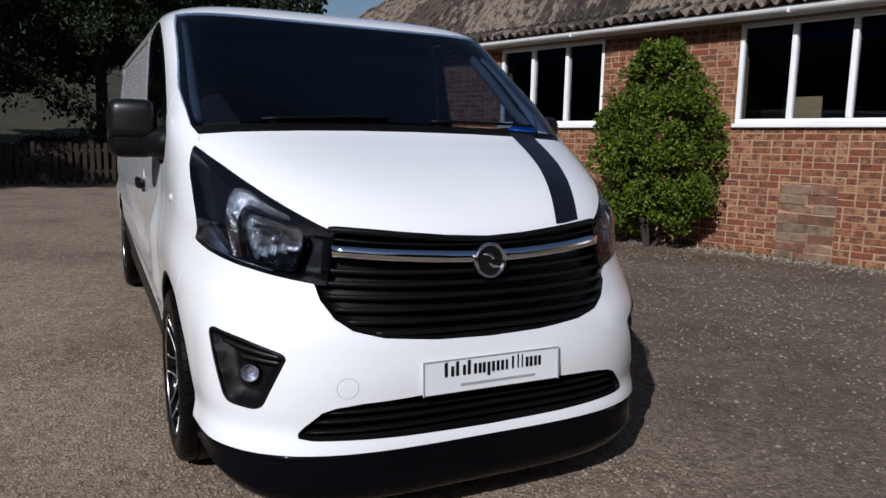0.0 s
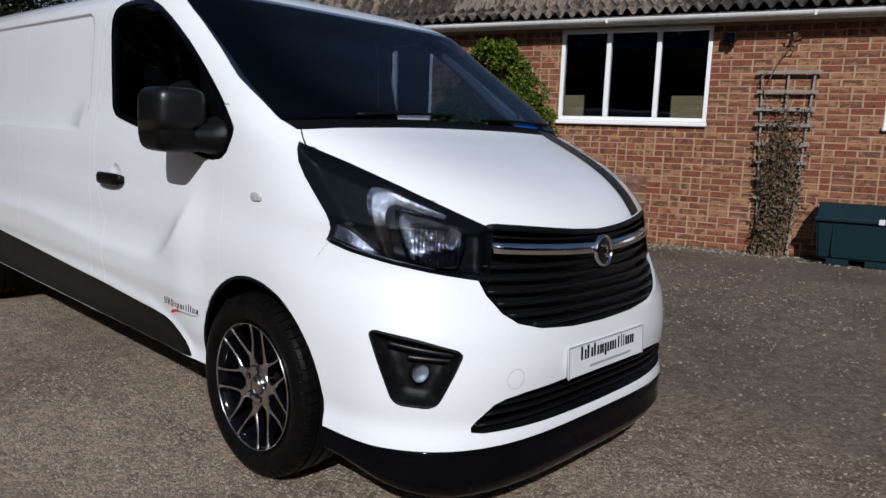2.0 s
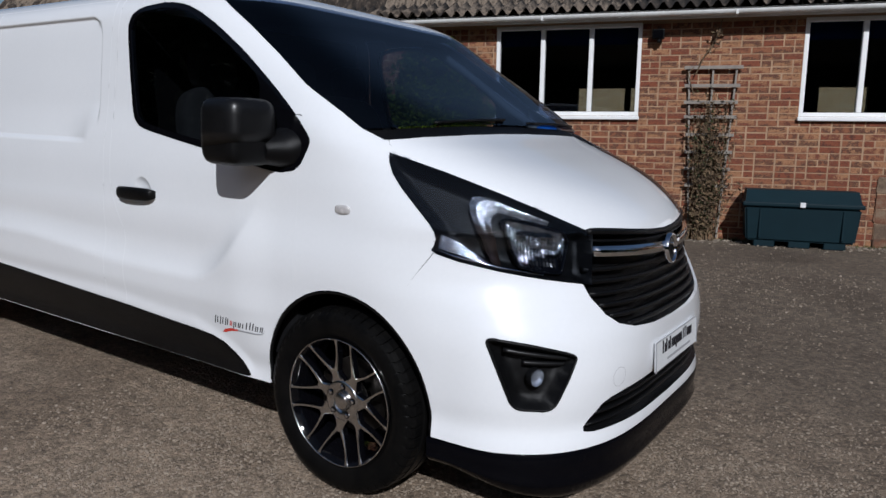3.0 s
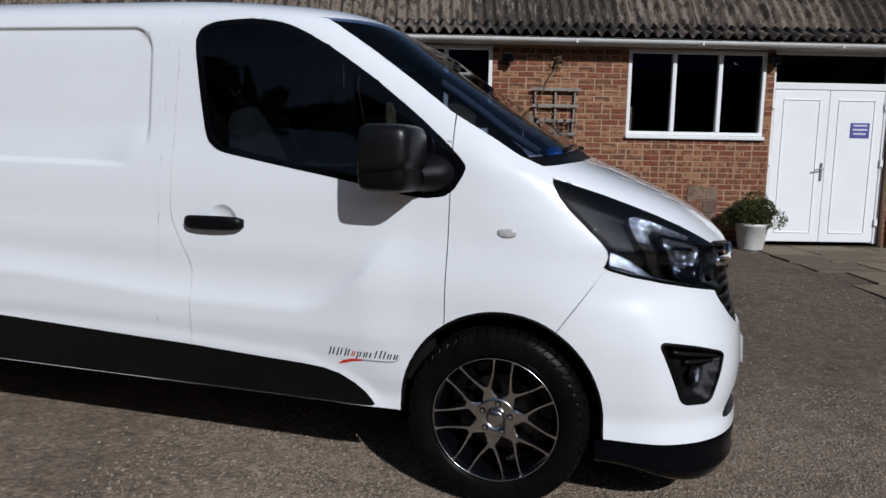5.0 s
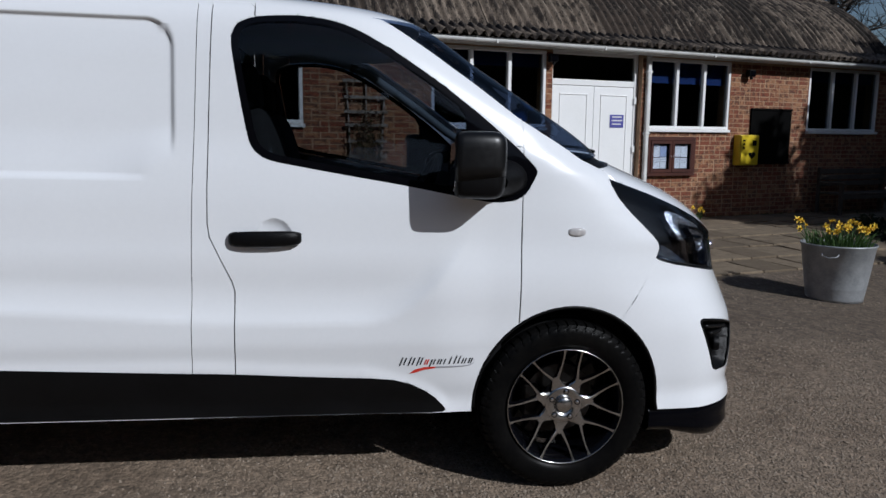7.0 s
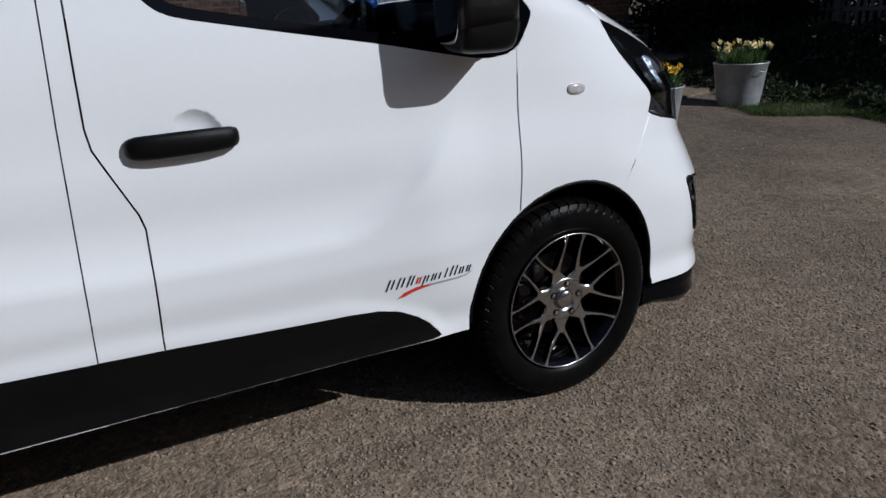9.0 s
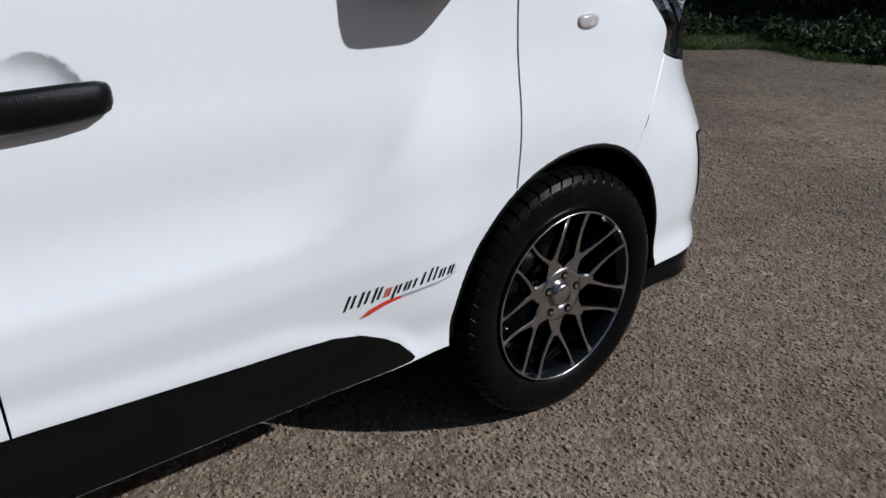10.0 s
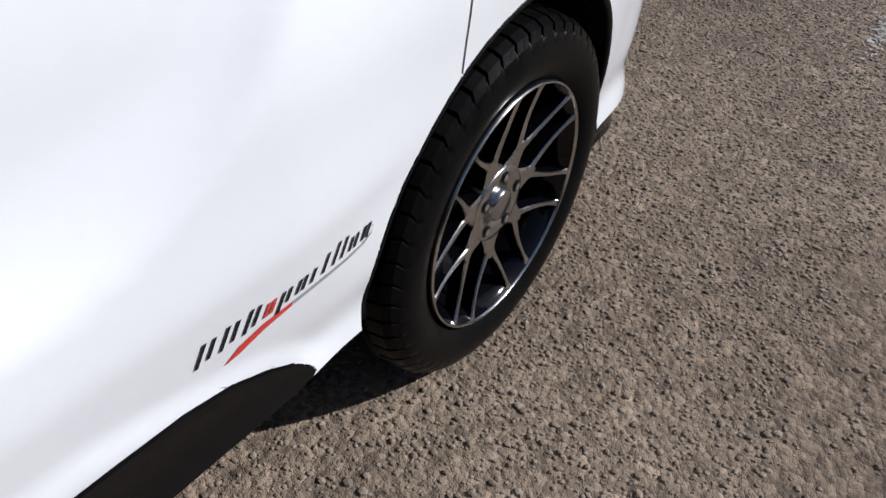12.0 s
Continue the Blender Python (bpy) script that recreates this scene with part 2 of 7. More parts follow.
SHRUB_LEAF = leaves("shrub_leaves", [(0.085, 0.140, 0.010), (0.022, 0.046, 0.005), (0.17, 0.23, 0.018), (0.038, 0.072, 0.007), (0.11, 0.165, 0.012)])
DARK_LEAF = leaves("dark_leaves", [(0.022, 0.034, 0.014), (0.014, 0.022, 0.010), (0.034, 0.045, 0.018), (0.02, 0.026, 0.014)])
HEDGE_LEAF = leaves("hedge_leaves", [(0.040, 0.055, 0.018), (0.024, 0.036, 0.013), (0.055, 0.065, 0.025), (0.03, 0.04, 0.015)])
BUSH_LEAF = leaves("bush_leaves", [(0.085, 0.095, 0.026), (0.045, 0.055, 0.016), (0.12, 0.125, 0.036)])
BULB_LEAF = leaves("bulb_leaves", [(0.07, 0.13, 0.035), (0.05, 0.10, 0.03), (0.10, 0.16, 0.05)])
GRASS_BLADE = leaves("grass", [(0.06, 0.10, 0.02), (0.04, 0.07, 0.015), (0.09, 0.12, 0.03)])
MEADOW = material("meadow", (0.042, 0.034, 0.012), (0.014, 0.014, 0.006), 0.95, scale=0.22, fine=2.5)


def ground_material():
    m = material("worn_gravel_tarmac", (0.17, 0.15, 0.125), (0.095, 0.085, 0.072), 0.95, scale=0.9, fine=9, rough_spread=0.04)
    ramp_of(m, [(0.138, 0.100, 0.068), (0.190, 0.140, 0.098), (0.238, 0.180, 0.128), (0.165, 0.121, 0.084)])
    n, l = m.node_tree.nodes, m.node_tree.links
    b = n["Principled BSDF"]
    co = next(x for x in n if x.type == "TEX_COORD")
    ramp = next(x for x in n if x.type == "VALTORGB")
    vor = n.new("ShaderNodeTexVoronoi")
    vor.inputs["Scale"].default_value = 82
    vo2 = n.new("ShaderNodeTexVoronoi")
    vo2.inputs["Scale"].default_value = 330
    warp = n.new("ShaderNodeTexNoise")
    warp.inputs["Scale"].default_value = 30
    wm = n.new("ShaderNodeMixRGB")
    wm.blend_type = "ADD"
    wm.inputs[0].default_value = 0.006
    l.new(co.outputs["Object"], warp.inputs["Vector"])
    l.new(co.outputs["Object"], wm.inputs[1])
    l.new(warp.outputs["Color"], wm.inputs[2])
    l.new(wm.outputs[0], vor.inputs["Vector"])
    l.new(wm.outputs[0], vo2.inputs["Vector"])
    # each chipping has its own tone
    tone = n.new("ShaderNodeMapRange")
    tone.inputs["To Min"].default_value, tone.inputs["To Max"].default_value = 0.72, 1.28
    sep = n.new("ShaderNodeSeparateColor")
    l.new(vor.outputs["Color"], sep.inputs[0])
    l.new(sep.outputs[0], tone.inputs["Value"])
    # clusters of coarser stones, dark and pale
    vo3 = n.new("ShaderNodeTexVoronoi")
    vo3.inputs["Scale"].default_value = 40
    l.new(wm.outputs[0], vo3.inputs["Vector"])
    sep3 = n.new("ShaderNodeSeparateColor")
    l.new(vo3.outputs["Color"], sep3.inputs[0])
    tone3 = n.new("ShaderNodeMapRange")
    tone3.inputs["To Min"].default_value, tone3.inputs["To Max"].default_value = 0.78, 1.22
    l.new(sep3.outputs[1], tone3.inputs["Value"])
    blot = n.new("ShaderNodeTexNoise")
    blot.inputs["Scale"].default_value, blot.inputs["Detail"].default_value = 14, 6
    l.new(co.outputs["Object"], blot.inputs["Vector"])
    tone4 = n.new("ShaderNodeMapRange")
    tone4.inputs["From Min"].default_value, tone4.inputs["From Max"].default_value = 0.3, 0.7
    tone4.inputs["To Min"].default_value, tone4.inputs["To Max"].default_value = 0.80, 1.18
    l.new(blot.outputs["Fac"], tone4.inputs["Value"])
    both = n.new("ShaderNodeMath")
    both.operation = "MULTIPLY"
    l.new(tone3.outputs[0], both.inputs[0])
    l.new(tone4.outputs[0], both.inputs[1])
    # the tone falls to 0.56 towards the house (+X), with a ragged border
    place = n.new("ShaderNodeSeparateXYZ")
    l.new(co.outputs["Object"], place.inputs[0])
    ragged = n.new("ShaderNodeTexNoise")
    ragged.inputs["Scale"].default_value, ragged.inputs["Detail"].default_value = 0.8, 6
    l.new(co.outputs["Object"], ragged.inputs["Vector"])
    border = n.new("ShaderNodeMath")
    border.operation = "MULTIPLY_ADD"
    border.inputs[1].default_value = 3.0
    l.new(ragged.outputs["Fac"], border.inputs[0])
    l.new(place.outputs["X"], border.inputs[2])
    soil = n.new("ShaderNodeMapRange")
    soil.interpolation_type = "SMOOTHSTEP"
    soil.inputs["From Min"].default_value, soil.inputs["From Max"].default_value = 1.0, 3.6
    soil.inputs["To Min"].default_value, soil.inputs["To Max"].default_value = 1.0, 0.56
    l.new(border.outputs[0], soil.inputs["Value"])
    graded_tones = n.new("ShaderNodeMath")
    graded_tones.operation = "MULTIPLY"
    l.new(both.outputs[0], graded_tones.inputs[0])
    l.new(soil.outputs[0], graded_tones.inputs[1])
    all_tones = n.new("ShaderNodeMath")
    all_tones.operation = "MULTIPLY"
    l.new(graded_tones.outputs[0], all_tones.inputs[0])
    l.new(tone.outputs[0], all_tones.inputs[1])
    mul = n.new("ShaderNodeVectorMath")
    mul.operation = "SCALE"
    l.new(ramp.outputs[0], mul.inputs[0])
    l.new(all_tones.outputs[0], mul.inputs["Scale"])
    l.new(mul.outputs[0], b.inputs["Base Color"])
    ad = n.new("ShaderNodeMath")
    ad.operation = "MULTIPLY_ADD"
    ad.inputs[1].default_value = 0.5
    l.new(vo2.outputs["Distance"], ad.inputs[0])
    l.new(vor.outputs["Distance"], ad.inputs[2])
    ad2 = n.new("ShaderNodeMath")
    ad2.operation = "MULTIPLY_ADD"
    ad2.inputs[1].default_value = 1.3
    l.new(vo3.outputs["Distance"], ad2.inputs[0])
    l.new(ad.outputs[0], ad2.inputs[2])
    bn = n.new("ShaderNodeBump")
    bn.invert = True
    bn.inputs["Strength"].default_value, bn.inputs["Distance"].default_value = 0.7, 0.0065
    l.new(ad2.outputs[0], bn.inputs["Height"])
    l.new(bn.outputs[0], b.inputs["Normal"])
    return m


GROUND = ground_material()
STONE_CHIP = ramp_of(material("stone_chips", (1, 1, 1), rough=0.95, scale=30, fine=200, by="island"), [(0.23, 0.180, 0.135), (0.18, 0.139, 0.102), (0.30, 0.245, 0.19), (0.20, 0.154, 0.112), (0.15, 0.116, 0.087)])
PEBBLE = ramp_of(material("pale_pebbles", (1, 1, 1), rough=0.95, scale=30, fine=200, by="island"), [(0.22, 0.18, 0.13), (0.11, 0.09, 0.07), (0.38, 0.32, 0.25), (0.16, 0.12, 0.085)])

# ---- mesh helpers ----


def mesh_of(name, bm, *materials, smooth=False):
    me = bpy.data.meshes.new(name)
    bm.normal_update()
    bm.to_mesh(me)
    bm.free()
    for m in materials:
        me.materials.append(m)
    if smooth:
        me.polygons.foreach_set("use_smooth", [True] * len(me.polygons))
    return me


def part(name, bm, mat, parent=None, label="", smooth=False, at=None):
    """One mesh object, under a thing or a part."""
    ob = new(name, mesh_of(name, bm, mat, smooth=smooth) if isinstance(bm, bmesh.types.BMesh) else bm)
    ob.parent = parent
    if at is not None:
        ob.matrix_local = at
    if label:
        ob["label"] = label
    return ob


def thing(name, at, label, category, group="", kind=""):
    ob = new(name)
    ob.empty_display_size = 0.1
    ob.matrix_world = at
    return tagged(ob, label, category, group, kind)


def box(bm, x0, x1, y0, y1, z0, z1, bevel=0.0, seg=1):
    m = Matrix.LocRotScale(((x0 + x1) / 2, (y0 + y1) / 2, (z0 + z1) / 2), None, (abs(x1 - x0), abs(y1 - y0), abs(z1 - z0)))
    r = bmesh.ops.create_cube(bm, size=1, matrix=m)
    if bevel:
        es = list({e for v in r["verts"] for e in v.link_edges})
        bmesh.ops.bevel(bm, geom=es, offset=bevel, segments=seg, affect="EDGES", profile=0.5)
    return bm


def boxes(*specs, bevel=0.0, seg=1):
    bm = bmesh.new()
    for s in specs:
        box(bm, *s, bevel=bevel, seg=seg)
    return bm


def tube(bm, pts, radii, sides=8, cap=True):
    """A tube along points with a radius at each."""
    rings = []
    pts = [Vector(p) for p in pts]
    for k, p in enumerate(pts):
        d = (pts[min(k + 1, len(pts) - 1)] - pts[max(k - 1, 0)]).normalized()
        u = d.orthogonal().normalized() if k == 0 else (u - d * u.dot(d)).normalized()
        w = d.cross(u)
        r = radii[k] if hasattr(radii, "__len__") else radii
        rings.append([bm.verts.new(p + r * (math.cos(a) * u + math.sin(a) * w)) for a in (2 * math.pi * j / sides for j in range(sides))])
    for a, b in zip(rings, rings[1:]):
        for j in range(sides):
            bm.faces.new((a[j], a[(j + 1) % sides], b[(j + 1) % sides], b[j]))
    if cap:
        bm.faces.new(rings[0][::-1])
        bm.faces.new(rings[-1])
    return bm


def lathe(bm, profile, steps=32, axis="z"):
    """Turns (radius, height) pairs round an axis."""
    rings = []
    for r, h in profile:
        ring = []
        for j in range(steps):
            a = 2 * math.pi * j / steps
            c, s = r * math.cos(a), r * math.sin(a)
            ring.append(bm.verts.new({"z": (c, s, h), "x": (h, c, s), "y": (c, h, -s)}[axis]))
        rings.append(ring)
    for a, b in zip(rings, rings[1:]):
        for j in range(steps):
            bm.faces.new((a[j], a[(j + 1) % steps], b[(j + 1) % steps], b[j]))
    return bm


def slab(bm, pts, thick, to3d):
    """A plate from a closed 2D outline: to3d(u, v, h) gives the place at height h."""
    lo = [bm.verts.new(to3d(u, v, 0)) for u, v in pts]
    hi = [bm.verts.new(to3d(u, v, thick)) for u, v in pts]
    k = len(pts)
    bm.faces.new(hi)
    bm.faces.new(lo[::-1])
    for j in range(k):
        bm.faces.new((lo[j], lo[(j + 1) % k], hi[(j + 1) % k], hi[j]))
    return bm


def from_lists(name, verts, faces, mat, smooth=False):
    me = bpy.data.meshes.new(name)
    me.from_pydata(verts, [], faces)
    me.materials.append(mat)
    if smooth:
        me.polygons.foreach_set("use_smooth", [True] * len(me.polygons))
    return me


def leaf_cloud(name, places, size, mat, rng, droop=0.0):
    """Small bent leaves at places: each is two triangles folded along its rib."""
    vs, fs = [], []
    for p in places:
        d = Vector((rng.gauss(0, 1), rng.gauss(0, 1), rng.gauss(0.2, 0.8) - droop)).normalized()
        w = d.orthogonal().normalized()
        w.rotate(Matrix.Rotation(rng.uniform(0, 6.28), 3, d))
        s = size * rng.uniform(0.6, 1.35)
        up = d.cross(w) * s * 0.16
        k = len(vs)
        p = Vector(p)
        vs += [p, p + d * s * 0.5 + w * s * 0.3 + up, p + d * s, p + d * s * 0.5 - w * s * 0.3 + up]
        fs += [(k, k + 1, k + 2), (k, k + 2, k + 3)]
    return from_lists(name, [tuple(v) for v in vs], fs, mat)


# ---- ground ----


def smoothstep(a, b, v):
    t = min(max((v - a) / (b - a), 0), 1)
    return t * t * (3 - 2 * t)


TILT = radians(1.0626)
WALL_X, WALL_TURN = 6.396, radians(-16.1146)
wc, wsn = math.cos(WALL_TURN), math.sin(WALL_TURN)
HOUSE = Matrix(((-wsn, wc, 0, WALL_X), (-wc, -wsn, 0, 0), (0, 0, 1, 0), (0, 0, 0, 1)))


def wall_depth(x, y):
    return (x - WALL_X) * wc - y * wsn


def ground_z(x, y):
    """The yard falls a little from the van's back to its front, and rises to the house."""
    base = 0.01855 * max(min(y, 9.0), -7.0)
    d = wall_depth(x, y)
    k = smoothstep(-5.5, -0.8, d)
    return base * (1 - k) + 0.125 * k + 0.0


def build_ground():
    xs = sorted(set([-600, -250, -120, -60, -40, -30, -25] + [round(-20 + 0.8 * k, 2) for k in range(58)] + [28, 32, 40, 60, 120, 250, 600]))
    vs = [(x, y, ground_z(x, y)) for y in xs for x in xs]
    n = len(xs)
    fs = [(j * n + i, j * n + i + 1, (j + 1) * n + i + 1, (j + 1) * n + i) for j in range(n - 1) for i in range(n - 1)]
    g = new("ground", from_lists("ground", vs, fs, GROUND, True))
    tagged(g, "worn brown-grey gravel and tarmac yard with loose chippings", "ground", kind="structure")
    rng = random.Random(4)
    vs, fs = [], []
    ring6 = [(math.cos(math.pi * j / 3), math.sin(math.pi * j / 3)) for j in range(6)]
    for k in range(60000):
        if k < 20000:
            x, y = rng.uniform(-2.4, 1.2), rng.uniform(-3.4, 1.6)
        elif k < 42000:
            x, y = rng.uniform(-1.5, 0.35), rng.uniform(-2.7, 0.95)
        elif k < 50000:
            x, y = rng.uniform(-5, 6), rng.uniform(-7, 8)
        else:
            x, y = rng.uniform(0.6, 4.8), rng.uniform(-6.6, 3.5)
        s = rng.choice((0.003, 0.0035, 0.004, 0.0045, 0.005, 0.006, 0.0075)) * rng.uniform(0.7, 1.2)
        if k < 20000 or k >= 42000:
            s *= rng.choice((1.1, 1.1, 1.3, 1.7 if k >= 42000 else 1.2))
        z = ground_z(x, y)
        b = len(vs)
        a, long, high = rng.uniform(0, 6.28), rng.uniform(0.65, 1.0), rng.uniform(0.5, 0.85)
        ca, sa = math.cos(a), math.sin(a)
        for rad, up in ((1.0, -0.15), (0.72, 0.75)):
            for cu, su in ring6:
                q = s * rad * rng.uniform(0.82, 1.15)
                u, v = cu * q, su * q * long
                vs.append((x + u * ca - v * sa, y + u * sa + v * ca, z + s * high * up * rng.uniform(0.85, 1.15)))
        vs.append((x, y, z + s * high))
        for i in range(6):
            j = (i + 1) % 6
            fs += [(b + i, b + j, b + 6 + j, b + 6 + i), (b + 6 + i, b + 6 + j, b + 12)]
    st = new("loose_stones", from_lists("loose_stones", vs, fs, STONE_CHIP))
    tagged(st, "small loose grey and brown stone chips scattered on the yard", "stones", kind="stuff")


build_ground()

# ---- the house ----
SILL_Z, HEAD_Z, TOP_Z, END_S, START_S = 1.59, 2.69, 2.74, 9.85, -12.0
OPENINGS = [(-6.9, -5.06, SILL_Z, HEAD_Z), (-3.23, -1.43, SILL_Z, HEAD_Z), (0.35, 2.18, SILL_Z, HEAD_Z), (2.29, 3.93, -0.1, 2.74), (4.07, 5.76, SILL_Z, HEAD_Z), (7.59, 9.40, SILL_Z, HEAD_Z), (-10.6, -8.8, SILL_Z, HEAD_Z)]


def at_house(s, d, z=0.0, turn=0.0):
    return HOUSE @ pose(s, d, z, 0, 0, turn)


def build_wall():
    wall = thing("wall_front", HOUSE, "weathered red brick front wall with pale mortar joints", "wall", kind="structure")
    bm = bmesh.new()
    cuts = sorted({START_S, END_S, *(v for o in OPENINGS for v in o[:2])})
    for a, b in zip(cuts, cuts[1:]):
        hole = [o for o in OPENINGS if o[0] <= a and b <= o[1]]
        spans = [(-0.3, TOP_Z)] if not hole else [(z0, z1) for z0, z1 in ((-0.3, hole[0][2]), (hole[0][3], TOP_Z)) if z1 - z0 > 0.005]
        for z0, z1 in spans:
            box(bm, a, b, 0.0032, 0.26, z0, z1)
    part("mortar_bed", bm, MORTAR, wall)
    # side and back walls close the hall; the back one has its own windows
    rear, at = [], START_S
    for a, b in ((-5.9, -5.1), (-3.2, -2.17), (-2.05, -1.1), (1.7, 2.6)):
        rear += [(at, a, 7.5, 7.7, -0.3, 3.0), (a, b, 7.5, 7.7, -0.3, 1.1), (a, b, 7.5, 7.7, 2.42, 3.0)]
        at = b
    rear.append((at, END_S, 7.5, 7.7, -0.3, 3.0))
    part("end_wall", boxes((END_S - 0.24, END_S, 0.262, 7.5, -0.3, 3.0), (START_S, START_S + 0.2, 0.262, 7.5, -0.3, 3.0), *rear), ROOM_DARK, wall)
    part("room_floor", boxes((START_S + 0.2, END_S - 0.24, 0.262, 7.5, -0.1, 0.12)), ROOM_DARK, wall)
    rng = random.Random(7)
    brick = bmesh.new()
    box(brick, -0.1035, 0.1035, 0, 0.06, -0.0322, 0.0322, bevel=0.003)
    one = mesh_of("brick", brick, BRICK_ONE)
    vs, fs = [], []
    near = 0
    base_me = bmesh.new()
    base_me.from_mesh(one)
    bvs = [v.co.copy() for v in base_me.verts]
    bfs = [[v.index for v in f.verts] for f in base_me.faces]
    base_me.free()
    for c in range(38):
        z = -0.06 + 0.075 * c
        if z + 0.0325 > TOP_Z:
            break
        s = START_S + (0.11 if c % 2 else 0.0) + rng.uniform(-0.01, 0.01)
        free = [(START_S, END_S)]
        for o in OPENINGS:
            if o[2] - 0.02 < z < o[3] + 0.02:
                free = [q for a, b in free for q in ((a, min(b, o[0])), (max(a, o[1]), b)) if q[1] - q[0] > 0.03]
        for a, b in free:
            s = a + (0.0 if c % 2 else -0.1125)
            while s < b - 0.02:
                size = 0.1025 if rng.random() < 0.34 else 0.215
                s0, s1 = max(s, a), min(s + size, b)
                s += size + 0.010
                if s1 - s0 < 0.03:
                    continue
                mid, sc = (s0 + s1) / 2, (s1 - s0) / 0.215
                jut, dz = rng.uniform(-0.003, 0.0018), rng.uniform(-0.002, 0.002)
                if -1.43 <= s0 and s1 <= 0.36 and near < 300 and z > 0:
                    near += 1
                    ob = new("brick", one)
                    ob.parent = wall
                    ob.matrix_local = Matrix.LocRotScale((mid, jut, z + dz), None, (sc, 1, 1))
                else:
                    k = len(vs)
                    vs += [(v.x * sc + mid, v.y + jut, v.z + z + dz) for v in bvs]
                    fs += [[k + i for i in f] for f in bfs]
    rest = part("brickwork", from_lists("brickwork", vs, fs, BRICK_MANY), None, wall)
    rest["kind"] = "stuff"


def build_window(name, s0, s1, mullions=2, z0=SILL_Z, z1=HEAD_Z, drop=0.16):
    w = thing(name, HOUSE, "white framed three-light casement window with dark panes", "window", kind="structure")
    f = 0.048
    part("window_frame", boxes((s0, s1, 0.0, 0.09, z0, z0 + f), (s0, s1, 0.0, 0.09, z1 - f, z1), (s0, s0 + f, 0.003, 0.087, z0 + f, z1 - f), (s1 - f, s1, 0.003, 0.087, z0 + f, z1 - f), bevel=0.006), UPVC, w)
    part("window_sill", boxes((s0 - 0.012, s1 + 0.012, -0.05, 0.02, z0 - 0.05, z0 - 0.003), bevel=0.008), UPVC, w)
    step = (s1 - s0) / (mullions + 1)
    for k in range(1, mullions + 1):
        m = s0 + step * k
        part("mullion", boxes((m - 0.028, m + 0.028, -0.006, 0.084, z0 + f, z1 - f), bevel=0.006), UPVC, w)
    for k in range(mullions + 1):
        a, b = s0 + step * k + (f if k == 0 else 0.028), s0 + step * (k + 1) - (f if k == mullions else 0.028)
        p = part("pane", boxes((a, b, 0.045, 0.049, z0 + f, z1 - f)), PANE_GLASS, w)
        p.visible_shadow = False
    bl = thing("roller_blind", HOUSE, "dark blue roller blind rolled up behind the window", "blind", "blue roller blinds")
    bm = bmesh.new()
    tube(bm, [(s0 + 0.03, 0.15, z1 - 0.05), (s1 - 0.03, 0.15, z1 - 0.05)], 0.022, 12)
    part("roller", bm, BLIND_BLUE, bl)
    part("cloth", boxes((s0 + 0.05, s1 - 0.05, 0.126, 0.1285, z1 - 0.055 - drop, z1 - 0.045)), BLIND_BLUE, bl)
    part("bottom_bar", boxes((s0 + 0.05, s1 - 0.05, 0.121, 0.134, z1 - 0.075 - drop, z1 - 0.0552 - drop), bevel=0.003), BLIND_BLUE, bl)
    return w


